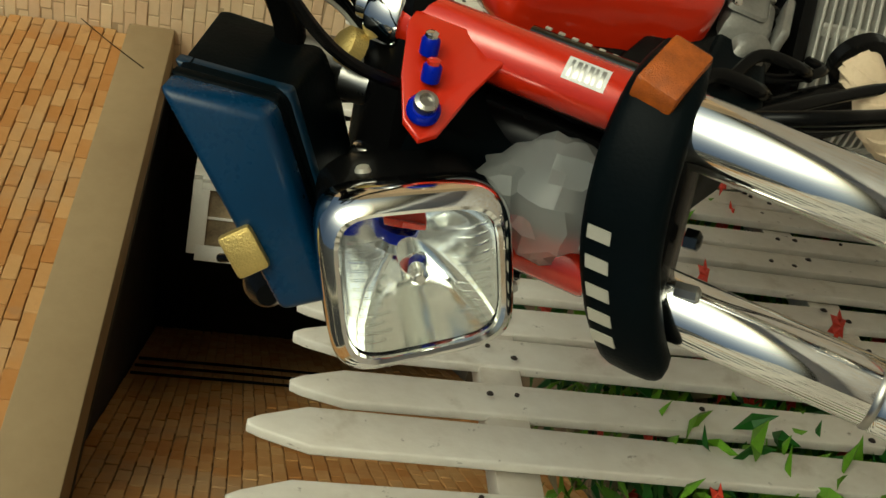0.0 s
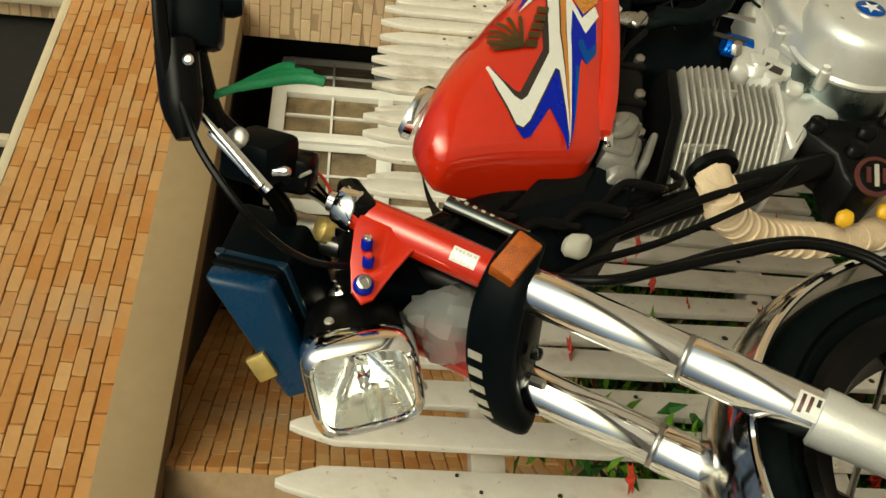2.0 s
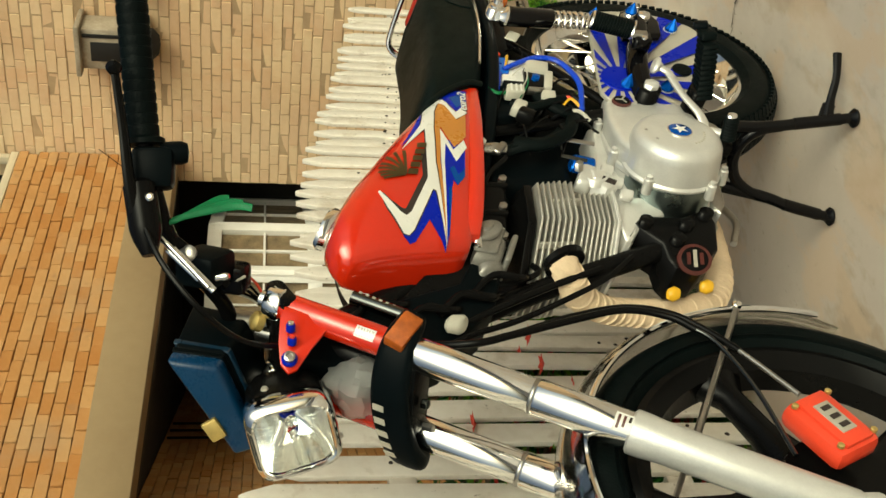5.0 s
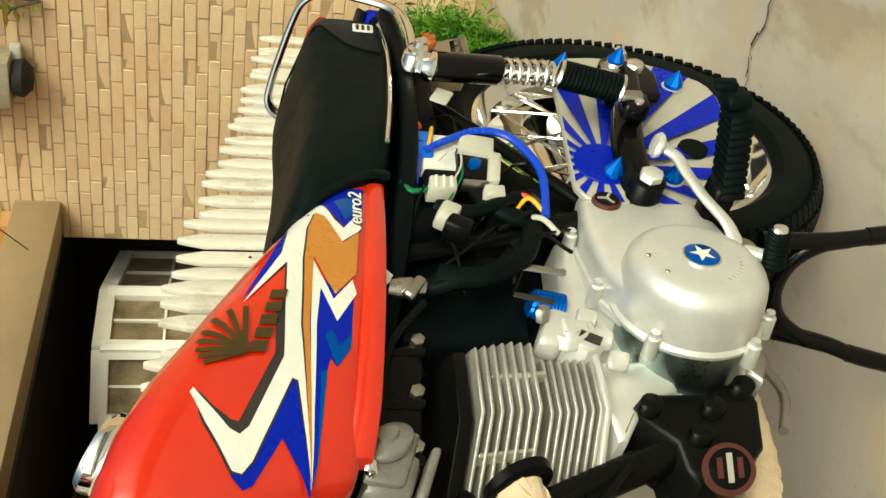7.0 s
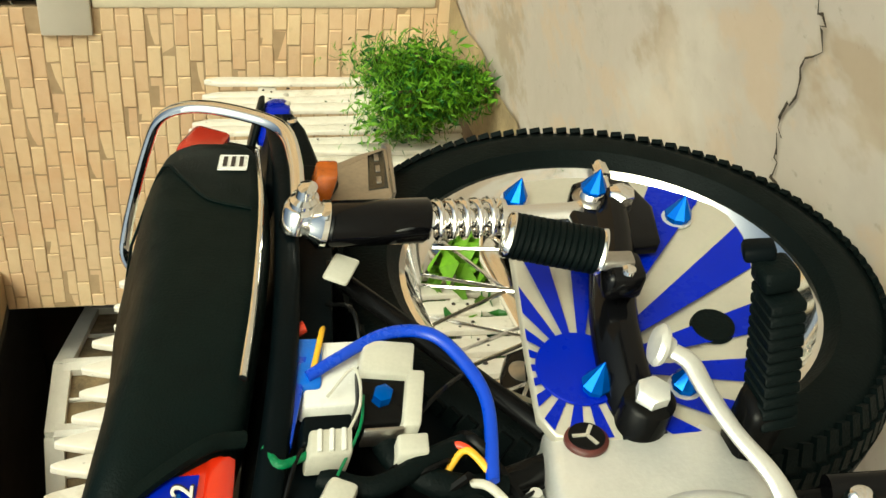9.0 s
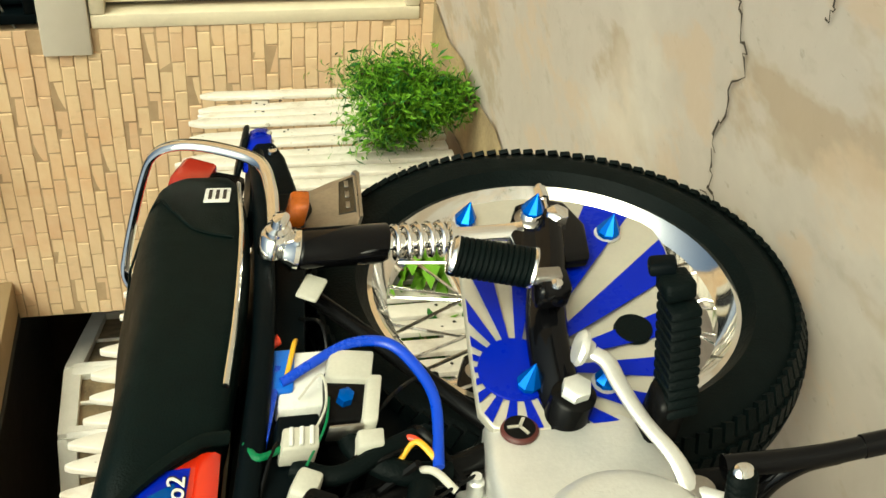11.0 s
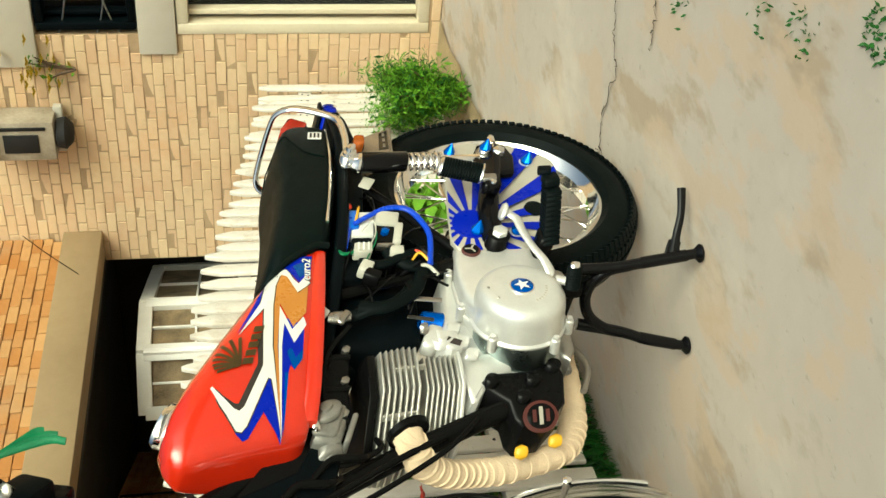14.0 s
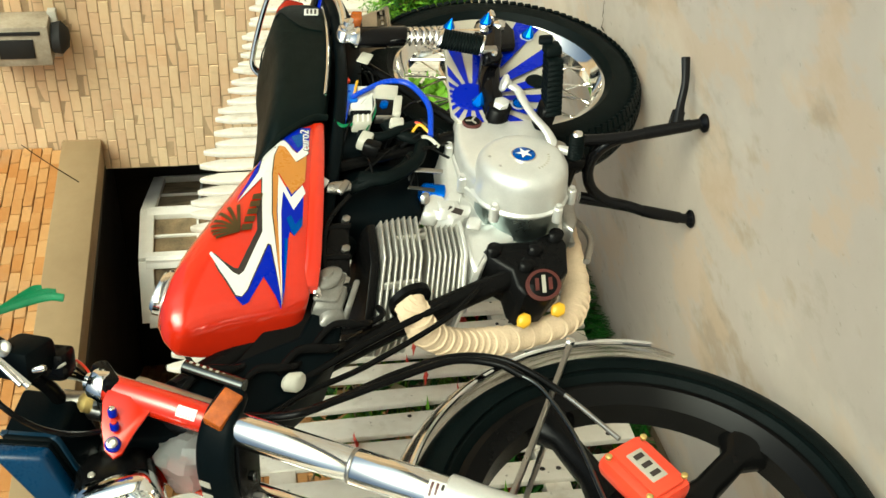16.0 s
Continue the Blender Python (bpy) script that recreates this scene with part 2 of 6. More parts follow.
PETAL = material("red_petal", (0.6, 0.04, 0.015), 0.55, 0.0, 0.3, 20)
YPETAL = material("yellow_petal", (0.7, 0.5, 0.03), 0.55, 0.0, 0.3, 20)
BARK = material("bark", (0.14, 0.09, 0.05), 0.9, 0.0, 0.4, 20, bump=0.5)


# ---- mesh helpers ----
def link(name, bm, mat, parent=None, label="", smooth=40):
    """Links a bmesh as one mesh object; faces that meet at less than the given angle are shaded smooth."""
    bmesh.ops.recalc_face_normals(bm, faces=bm.faces)
    if smooth:
        limit = radians(smooth)
        for f in bm.faces:
            f.smooth = True
        for e in bm.edges:
            e.smooth = len(e.link_faces) == 2 and e.calc_face_angle(0) < limit
    me = bpy.data.meshes.new(name)
    bm.to_mesh(me)
    bm.free()
    me.materials.append(mat)
    ob = new(name, me)
    ob.parent = parent
    if label:
        tagged(ob, label)
    return ob


def part(name, bm, mat, parent, label="", smooth=40):
    return link(name, bm, mat, parent, label, smooth)


def box(center, size, bevel=0.0, rot=None, bm=None, segments=2):
    bm = bm or bmesh.new()
    m = Matrix.Translation(center) @ (Euler([radians(a) for a in rot]).to_matrix().to_4x4() if rot else Matrix.Identity(4)) @ Matrix.Diagonal((*size, 1))
    made = bmesh.ops.create_cube(bm, size=1, matrix=m)
    if bevel:
        edges = {e for v in made["verts"] for e in v.link_edges}
        bmesh.ops.bevel(bm, geom=list(edges), offset=bevel, segments=segments, affect="EDGES", profile=0.5)
    return bm


def smooth_path(points, steps=6):
    """A curve through the points (Catmull-Rom)."""
    p = [Vector(q) for q in points]
    p = [2 * p[0] - p[1], *p, 2 * p[-1] - p[-2]]
    out = []
    for i in range(1, len(p) - 2):
        for s in range(steps):
            t = s / steps
            a, b, c, d = p[i - 1 : i + 3]
            out.append(0.5 * ((2 * b) + (c - a) * t + (2 * a - 5 * b + 4 * c - d) * t * t + (3 * b - a - 3 * c + d) * t ** 3))
    return out + [p[-2]]


def tube(points, radius, bm=None, sides=14, curve=True, steps=6, caps=True, flat=1.0):
    """A tube along the points; radius is a number or one number a point."""
    bm = bm or bmesh.new()
    path = smooth_path(points, steps) if curve and len(points) > 2 else [Vector(q) for q in points]
    n = len(path)
    if isinstance(radius, (int, float)):
        rad = [radius] * n
    else:
        rad = [float(np.interp(i / (n - 1), np.linspace(0, 1, len(radius)), radius)) for i in range(n)]
    rings, up = [], None
    for i, q in enumerate(path):
        d = (path[min(i + 1, n - 1)] - path[max(i - 1, 0)]).normalized()
        if up is None:
            up = d.orthogonal().normalized()
        side = d.cross(up).normalized()
        up = side.cross(d).normalized()
        rings.append([bm.verts.new(q + rad[i] * (math.cos(a) * side + flat * math.sin(a) * up)) for a in [2 * math.pi * k / sides for k in range(sides)]])
    for a, b in zip(rings, rings[1:]):
        for k in range(sides):
            bm.faces.new((a[k], a[(k + 1) % sides], b[(k + 1) % sides], b[k]))
    if caps:
        bm.faces.new(rings[0])
        bm.faces.new(list(reversed(rings[-1])))
    return bm


def turned(profile, center, axis, bm=None, sides=32, close=False):
    """A turned shape: profile rows of (along the axis, radius)."""
    bm = bm or bmesh.new()
    axis = Vector(axis).normalized()
    u = axis.orthogonal().normalized()
    v = axis.cross(u)
    c = Vector(center)
    rings = [[bm.verts.new(c + axis * h + r * (math.cos(a) * u + math.sin(a) * v)) for a in [2 * math.pi * k / sides for k in range(sides)]] for h, r in profile]
    pairs = list(zip(rings, rings[1:])) + ([(rings[-1], rings[0])] if close else [])
    for a, b in pairs:
        for k in range(sides):
            bm.faces.new((a[k], a[(k + 1) % sides], b[(k + 1) % sides], b[k]))
    if not close:
        for ring, r in ((rings[0], profile[0][1]), (rings[-1], profile[-1][1])):
            if r > 1e-5:
                bm.faces.new(ring)
    bmesh.ops.remove_doubles(bm, verts=bm.verts, dist=1e-6)
    return bm


def plate(outline, y0, y1, bevel=0.0, bm=None):
    """A flat piece in the side view: outline of (x, z), from y0 to y1."""
    bm = bm or bmesh.new()
    a = [bm.verts.new((x, y0, z)) for x, z in outline]
    f = bm.faces.new(a)
    made = bmesh.ops.extrude_face_region(bm, geom=[f])
    verts = [g for g in made["geom"] if isinstance(g, bmesh.types.BMVert)]
    bmesh.ops.translate(bm, verts=verts, vec=(0, y1 - y0, 0))
    if bevel:
        bmesh.ops.recalc_face_normals(bm, faces=bm.faces)
        bmesh.ops.bevel(bm, geom=[e for e in bm.edges if abs(e.verts[0].co.y - e.verts[1].co.y) < 1e-6], offset=bevel, segments=3, affect="EDGES", profile=0.5)
    return bm


def loft(sections, caps=True, bm=None):
    bm = bm or bmesh.new()
    rings = [[bm.verts.new(q) for q in s] for s in sections]
    n = len(rings[0])
    for a, b in zip(rings, rings[1:]):
        for k in range(n):
            bm.faces.new((a[k], a[(k + 1) % n], b[(k + 1) % n], b[k]))
    if caps:
        bm.faces.new(rings[0])
        bm.faces.new(list(reversed(rings[-1])))
    return bm


def leaf_mesh(name, rows, mat):
    """Many small folded leaves: rows of (place, direction, length, width)."""
    verts, faces = [], []
    for q, d, length, width in rows:
        d = d.normalized()
        s = d.cross(Vector((0, 0, 1)))
        s = (s if s.length > 0.05 else Vector((1, 0, 0))).normalized()
        n = s.cross(d)
        k = len(verts)
        mid = q + d * length * 0.5 + n * width * 0.25
        verts += [q, mid + s * width * 0.5 - n * width * 0.2, q + d * length - n * length * 0.12, mid - s * width * 0.5 - n * width * 0.2, mid]
        faces += [(k, k + 1, k + 4), (k + 1, k + 2, k + 4), (k + 2, k + 3, k + 4), (k + 3, k, k + 4)]
    me = bpy.data.meshes.new(name)
    me.from_pydata([tuple(v) for v in verts], [], faces)
    me.materials.append(mat)
    return me


def tag_setting(ob, label, category):
    return tagged(ob, label, category, kind="structure")



# ---- setting ----
WALL_X = 2.6      # the brick wall behind the motorcycle
WALL_END = 1.74   # where that wall stops under the porch
PORCH_Y = 1.58    # front of the porch beam
PORCH_BACK = 4.2
PORCH_END = 3.3   # far end of the porch
BEAM_LOW, BEAM_TOP = 1.4, 1.56
PARAPET_TOP = 2.05
PORCH_TURN = 35.0   # the back wall of the porch runs aslant


def grid_sheet(name, x0, x1, y0, y1, z, n, mat, relief=0.0):
    bm = bmesh.new()
    bmesh.ops.create_grid(bm, x_segments=n, y_segments=n, size=0.5)
    for v in bm.verts:
        v.co = Vector((x0 + (v.co.x + 0.5) * (x1 - x0), y0 + (v.co.y + 0.5) * (y1 - y0), z))
        if relief:
            v.co.z += relief * (noise.noise(v.co * 1.7) - 0.4)
    return link(name, bm, mat)


ground = tag_setting(grid_sheet("ground", -60, 60, -60, 60, -0.06, 2, FLOOR), "worn cream concrete yard with stains and cracks", "ground")
slab = tag_setting(grid_sheet("pavement", -5, WALL_X, -7, 1.35, 0.003, 90, FLOOR, 0.003), "smooth worn concrete drive under the motorcycle", "pavement")


def slab_box(name, lo, hi, mat, label, category, bevel=0.006):
    c = [(a + b) / 2 for a, b in zip(lo, hi)]
    s = [b - a for a, b in zip(lo, hi)]
    return tag_setting(link(name, box(c, s, bevel), mat), label, category)


# back wall: mortar core with openings for two windows
W1 = (-0.9, 0.67, 0.05, 1.03)      # large window: y0, y1, z0, z1
W2 = (-0.9, 0.65, 1.18, 1.55)      # window over it
core_x0, core_x1 = WALL_X + 0.012, WALL_X + 0.24
wall_back = new("wall_back")
tag_setting(wall_back, "pale salmon brick house wall with weathered mortar joints", "wall")
for lo, hi in (((core_x0, 0.67, 0), (core_x1, WALL_END, 2.6)), ((core_x0, -6, 0), (core_x1, 0.67, 0.05)),
               ((core_x0, -6, 0.05), (core_x1, -0.9, 2.6)), ((core_x0, -0.9, 1.8), (core_x1, 0.67, 2.6))):
    part("core", box([(a + b) / 2 for a, b in zip(lo, hi)], [b - a for a, b in zip(lo, hi)]), PALEMORTAR, wall_back)
slab_box("lintel_slab", (WALL_X - 0.006, -0.9, 1.034), (core_x1, 0.75, 1.176), PATCH, "grey weathered concrete lintel between two windows", "lintel")
slab_box("eave_slab", (WALL_X - 0.006, -0.9, 1.555), (core_x1 - 0.02, 0.8, 1.8), PATCH, "grey concrete slab over the upper window", "slab")


def window(name, y0, y1, z0, z1, frame_w, mat, label, bars=()):
    w = tag_setting(new(name), label, "window")
    x = WALL_X + 0.02
    for lo, hi in (((y0, z0), (y0 + frame_w, z1)), ((y1 - frame_w, z0), (y1, z1)), ((y0 + frame_w, z0), (y1 - frame_w, z0 + frame_w)), ((y0 + frame_w, z1 - frame_w), (y1 - frame_w, z1))):
        part("window_frame", box((x + 0.03, (lo[0] + hi[0]) / 2, (lo[1] + hi[1]) / 2), (0.09, hi[0] - lo[0], hi[1] - lo[1]), 0.006), mat, w)
    part("window_frame", box((x + 0.05, y1 - frame_w * 1.7, (z0 + z1) / 2), (0.05, frame_w * 0.5, z1 - z0 - 2 * frame_w), 0.004), mat, w, "inner sash rail")
    pane = part("pane", box((x + 0.07, (y0 + y1) / 2, (z0 + z1) / 2), (0.006, y1 - y0 - 2 * frame_w, z1 - z0 - 2 * frame_w)), LENS, w)
    pane.visible_shadow = False
    # one black sheet stands in for the shade of the unlit room
    part("room_shade", box((x + 0.6, (y0 + y1) / 2, (z0 + z1) / 2), (0.02, y1 - y0 + 1.0, z1 - z0 + 1.0)), DARKROOM, w, "black sheet for the unlit room behind the glass")
    for k in bars:
        part("bar", tube([(x + 0.01, k[0], k[1]), (x + 0.01, (k[0] + k[2]) / 2 + 0.03, (k[1] + k[3]) / 2), (x + 0.01, k[2], k[3])], 0.0035, sides=8), STEEL, w, "thin curled iron bar")
    return w


window("window_1", *W1, 0.045, CREAMFRAME, "large window with a cream painted frame and dark room")
window("window_2", *W2, 0.032, PLASTIC, "dark framed upper window with curled iron bars", [(0.7, 1.23, 0.46, 1.32), (0.7, 1.34, 0.46, 1.28), (0.7, 1.48, 0.46, 1.42)])

# porch: concrete beam, soffit, parapet, back wall
slab_box("beam", (-4.5, PORCH_Y, BEAM_LOW), (WALL_X + 0.01, PORCH_Y + 0.13, BEAM_TOP), CONCRETE, "smooth tan concrete beam over the porch", "beam")
# underside, inner beam edge and end wall carry the porch shade in their colour
slab_box("soffit", (-4.5, PORCH_Y + 0.13, BEAM_LOW + 0.06), (PORCH_END, PORCH_BACK + 0.2, BEAM_LOW + 0.16), PORCH_SHADE, "underside of the porch roof, shade put into its near-black colour", "ceiling")
slab_box("drip_edge", (-4.5, PORCH_Y + 0.13, BEAM_LOW), (WALL_X + 0.01, PORCH_Y + 0.17, BEAM_LOW + 0.06), PORCH_SHADE, "inner edge of the porch beam, coloured near black as shade", "beam")
parapet = tag_setting(new("wall_parapet"), "warm orange brick parapet wall over the porch beam", "wall")
part("core", box((-1.0, PORCH_Y + 0.12, (BEAM_TOP + PARAPET_TOP) / 2), (7.2, 0.15, PARAPET_TOP - BEAM_TOP)), MORTAR, parapet)
porch_back = tag_setting(new("wall_porch"), "shaded brown brick wall at the back of the porch", "wall")
aslant = Vector((math.cos(radians(PORCH_TURN)), math.sin(radians(PORCH_TURN)), 0))
inward = Vector((aslant.y, -aslant.x, 0))
part("core", box(Vector((1.75, 2.7, 0.75)) + aslant * 0.4, (4.1, 0.2, 1.5), 0, (0, 0, PORCH_TURN)), MORTAR, porch_back)
# two low pale walls out of view, added to shape reflections and bounce light
unseen_side_wall = tag_setting(link("wall_unseen_side", box((-0.5, -7.1, 0.35), (11, 0.22, 0.7)), PLASTER), "unseen plain wall added along the drive to shape reflections", "wall")
unseen_end_wall = tag_setting(link("wall_unseen_end", box((-5.1, -1.75, 0.35), (0.22, 10.9, 0.7)), PLASTER), "unseen plain wall added across the drive to shape reflections", "wall")
slab_box("porch_end", (PORCH_END, PORCH_Y + 0.13, 0), (PORCH_END + 0.2, PORCH_BACK + 0.2, BEAM_LOW + 0.16), PORCH_SHADE, "end wall of the porch, coloured near black as shade", "wall")
upper = tag_setting(new("window_3"), "dark upper storey window band with pale steel frame", "window")
# black sheets: shade of the upper rooms painted as colour
part("room_shade", box((-0.8, PORCH_Y + 0.2, PARAPET_TOP + 0.9), (7.4, 0.02, 2.0)), DARKROOM, upper)
part("room_shade", box((WALL_X + 0.5, 0.8, 3.2), (0.02, 1.8, 1.8)), DARKROOM, upper)
for z in (PARAPET_TOP + 0.014, PARAPET_TOP + 0.7):
    part("window_frame", box((-1.0, PORCH_Y + 0.05, z), (7.2, 0.04, 0.032), 0.003), CREAMFRAME, upper)
for x in (2.57, 1.7, 0.85, 0.0, -1.0, -2.0):
    part("window_frame", box((x, PORCH_Y + 0.05, PARAPET_TOP + 0.357), (0.032, 0.035, 0.65), 0.003), CREAMFRAME, upper)

# white steel bay window in the porch corner
bay = tag_setting(new("window_4"), "white steel framed bay window with dusty barred panes", "window")
BAYPTS = [(3.28, 2.3), (2.5, 1.91), (2.2, 1.93), (2.05, 2.14)]
BAY_LOW, BAY_MID, BAY_TOP = 0.36, 0.81, 1.24
for (xa, ya), (xb, yb) in zip(BAYPTS, BAYPTS[1:]):
    d = Vector((xb - xa, yb - ya, 0))
    ang = math.degrees(math.atan2(d.y, d.x))
    mid_z, high = (BAY_LOW + BAY_TOP) / 2, BAY_TOP - BAY_LOW
    for z in (BAY_LOW, BAY_MID, BAY_TOP):
        part("window_frame", box(((xa + xb) / 2, (ya + yb) / 2, z), (d.length, 0.04, 0.06), 0.003, (0, 0, ang)), WHITESTEEL, bay)
    for f in (0.02, 0.98):
        part("window_frame", box((xa + d.x * f, ya + d.y * f, mid_z), (0.055, 0.043, high), 0.003, (0, 0, ang)), WHITESTEEL, bay)
    part("window_frame", box((xa + d.x * 0.5, ya + d.y * 0.5, mid_z), (0.01, 0.014, high - 0.03), 0.002, (0, 0, ang)), WHITESTEEL, bay, "thin glazing bar")
    for z in ((BAY_LOW + BAY_MID) / 2, (BAY_MID + BAY_TOP) / 2):
        part("window_frame", box((xa + d.x * 0.5, ya + d.y * 0.5, z), (d.length, 0.014, 0.01), 0.002, (0, 0, ang)), WHITESTEEL, bay, "thin glazing bar")
    part("pane", box((xa + d.x * 0.5, ya + d.y * 0.5 + 0.01, mid_z), (d.length - 0.04, 0.006, high - 0.04), 0, (0, 0, ang)), DIRTYPANE, bay, "dusty brown pane")


# ---- fence ----
FENCE = [(-2.4, 0.203), (0.0, 0.508), (2.45, 0.819)]      # plan of the fence line


def fence_top(x):
    """The pickets get shorter towards the house."""
    return float(np.interp(x, (-0.6, -0.2, 0.55, 0.95, 1.6, 2.0, 2.5), (1.13, 1.035, 0.96, 0.94, 0.84, 0.78, 0.72)))


fence = tagged(new("picket_fence"), "white painted wooden picket fence with pointed tops", "fence")
FENCE_TOP = 1.045
picket_meshes = []
for v in range(4):
    bm = bmesh.new()
    w, h, t = 0.068, FENCE_TOP + (v - 1.5) * 0.006, 0.013
    outline = [(-w / 2, 0.09), (w / 2, 0.09), (w / 2 + 0.001 * v, h - 0.06), (w * 0.2, h - 0.012), (w * 0.06, h), (-w * 0.08, h), (-w * 0.22, h - 0.014), (-w / 2 - 0.001 * v, h - 0.062)]
    plate(outline, -t / 2, t / 2, 0.003, bm)
    ob = part("picket", bm, PICKET, fence)
    picket_meshes.append(ob.data)
    bpy.data.objects.remove(ob)
rng = random.Random(4)
spots = []
for (xa, ya), (xb, yb), step, slim in zip(FENCE, FENCE[1:], (0.088, 0.068), (0.82, 0.68)):      # narrower pickets on the far run
    run = math.hypot(xb - xa, yb - ya)
    turn = math.degrees(math.atan2(yb - ya, xb - xa))
    count = int(run / step)
    spots += [(xa + (xb - xa) * (k + 0.5) / count, ya + (yb - ya) * (k + 0.5) / count, turn, slim) for k in range(count)]
    off = Vector((-math.sin(radians(turn)), math.cos(radians(turn)), 0)) * 0.024
    for share in (0.26, 0.76):
        za, zb = share * fence_top(xa), share * fence_top(xb)
        part("rail", box(Vector(((xa + xb) / 2, (ya + yb) / 2, (za + zb) / 2)) + off, (math.hypot(run, zb - za), 0.035, 0.05), 0.003, (0, math.degrees(math.atan2(za - zb, run)), turn)), PICKET, fence)
for i, (x, y, turn, slim) in enumerate(spots):
    p = new("picket", picket_meshes[i % 4])
    p.parent = fence
    tall = fence_top(x) / FENCE_TOP
    p.matrix_basis = pose(x, y, rng.uniform(-0.008, 0.006), rng.uniform(-0.8, 0.8), rng.uniform(-0.7, 0.7), turn + rng.uniform(-1.5, 1.5)) @ Matrix.Diagonal((slim, 1, tall, 1))
nail = bmesh.new()
for x, y, turn, slim in spots:
    face = Vector((math.sin(radians(turn)), -math.cos(radians(turn)), 0))
    for z in [k * fence_top(x) for k in (0.25, 0.28, 0.74, 0.77, rng.uniform(0.1, 0.86), rng.uniform(0.1, 0.86))]:
        turned([(0, 0.0045 * rng.uniform(0.5, 1.3)), (0.002, 0.003)], Vector((x + rng.uniform(-0.02, 0.02) * slim, y, z)) + face * 0.0062, face, nail, 8)
nails = part("nail_heads", nail, KNOT, fence, "dark nail heads and knots")
tagged(nails, kind="stuff")

# ---- garden bed ----
bm = bmesh.new()
bm.faces.new([bm.verts.new((x, y, 0.012)) for x, y in [(-4.5, 0.1)] + [(x, y + 0.05) for x, y in FENCE] + [(WALL_X, PORCH_BACK), (-4.5, PORCH_BACK)]])
bed = tag_setting(link("flower_bed", bm, SOIL), "dark soil bed behind the fence", "ground")
bm = bmesh.new()
bm.faces.new([bm.verts.new((x, y, 0.0095)) for x, y in [(1.45, 0.66), (1.55, 0.6), (1.75, 0.57), (1.95, 0.6), (2.15, 0.58), (2.35, 0.62), (2.59, 0.6), (2.59, 0.9), (2.2, 0.85), (1.7, 0.78)]])
tag_setting(link("soil_patch", bm, DRYSOIL), "brown soil and dry leaves under the bush", "ground")


def shrub(name, center, spread, count, mats, label, category, seed, length=(0.05, 0.11), width=0.35, stems=9, flowers=None, droop=0.2):
    r = random.Random(seed)
    top = tagged(new(name), label, category)
    top.location = center
    bm = bmesh.new()
    tips = []
    for _ in range(stems):
        a, reach = r.uniform(0, 6.28), r.uniform(0.3, 1)
        end = Vector((math.cos(a) * spread[0] * reach, math.sin(a) * spread[1] * reach, spread[2] * r.uniform(0.5, 1)))
        mid = end * 0.5 + Vector((0, 0, spread[2] * 0.12))
        tube([(0, 0, 0), tuple(mid), tuple(end)], [0.008, 0.005, 0.002], bm, 6, steps=4)
        tips += [(end * k + Vector((0, 0, spread[2] * 0.24 * k * (1 - k) * 2)), end) for k in np.linspace(0.25, 1, 7)]
    part("stem", bm, BARK, top)
    for m, mat in enumerate(mats):
        rows = []
        for _ in range(count // len(mats)):
            q, e = r.choice(tips)
            q = q + Vector((r.gauss(0, 0.16 * spread[0]), r.gauss(0, 0.16 * spread[1]), r.gauss(0, 0.12 * spread[2])))
            if q.z < 0.01:
                continue
            d = Vector((r.gauss(0, 1), r.gauss(0, 1), r.gauss(0.25, 0.6) - droop)) + e * 0.6
            ln = r.uniform(*length)
            rows.append((q, d, ln, ln * width * r.uniform(0.7, 1.2)))
        ob = new("leaves", leaf_mesh("leaves", rows, mat))
        ob.parent = top
        tagged(ob, kind="stuff")
    if flowers:
        rows = []
        for _ in range(flowers[0]):
            q, e = r.choice(tips)
            q = q + Vector((r.gauss(0, 0.05), r.gauss(0, 0.05), r.gauss(0.02, 0.05)))
            for k in range(6):
                a = k * 1.047
                rows.append((q, Vector((math.cos(a), math.sin(a), 0.5)), flowers[1], flowers[1] * 0.6))
        ob = new("petals", leaf_mesh("petals", rows, flowers[2]))
        ob.parent = top
        tagged(ob, kind="stuff")
    return top


shrub("bush", (1.98, 0.61, 0.0), (0.14, 0.13, 0.32), 13000, (LEAF, LEAF, LEAFDARK), "bright green feathery bush growing at the fence end", "bush", 3, (0.014, 0.042), 0.26, 34)
for k, (x, y, h) in enumerate([(-1.2, 0.5, 0.6), (-0.8, 0.54, 0.6), (-0.35, 0.6, 0.6), (0.02, 0.66, 0.62), (0.35, 0.72, 0.55), (0.7, 0.76, 0.42), (1.1, 0.8, 0.4), (1.6, 0.9, 0.35)]):
    shrub("garden_plant", (x, y, 0.0), (0.24, 0.13, h), 3200 if k in (2, 3, 4) else 1500, (LEAF, LEAFDARK, DRYLEAF) if k % 2 else (LEAFDARK, LEAF), "leafy garden plant with dry and green leaves" if k % 2 else "dark green leafy garden plant", "plant", 20 + k, (0.03, 0.075), 0.42, 14,
          (70, 0.028, PETAL) if k in (2, 3, 4) else None)


for k, (x, h) in enumerate(((-0.1, 0.66), (0.06, 0.6), (0.28, 0.56))):
    shrub("flower_plant", (x, 0.585 + 0.127 * x, 0.0), (0.1, 0.02, h), 320, (LEAF, LEAFDARK), "green plant with small red flowers behind the fence", "plant", 60 + k, (0.03, 0.06), 0.45, 9, (26, 0.026, PETAL))
shrub("weed", (1.33, 0.635, 0.0), (0.1, 0.02, 0.36), 260, (LEAF, LEAF), "low bright green weed at the foot of the fence", "plant", 77, (0.05, 0.09), 0.85, 8)


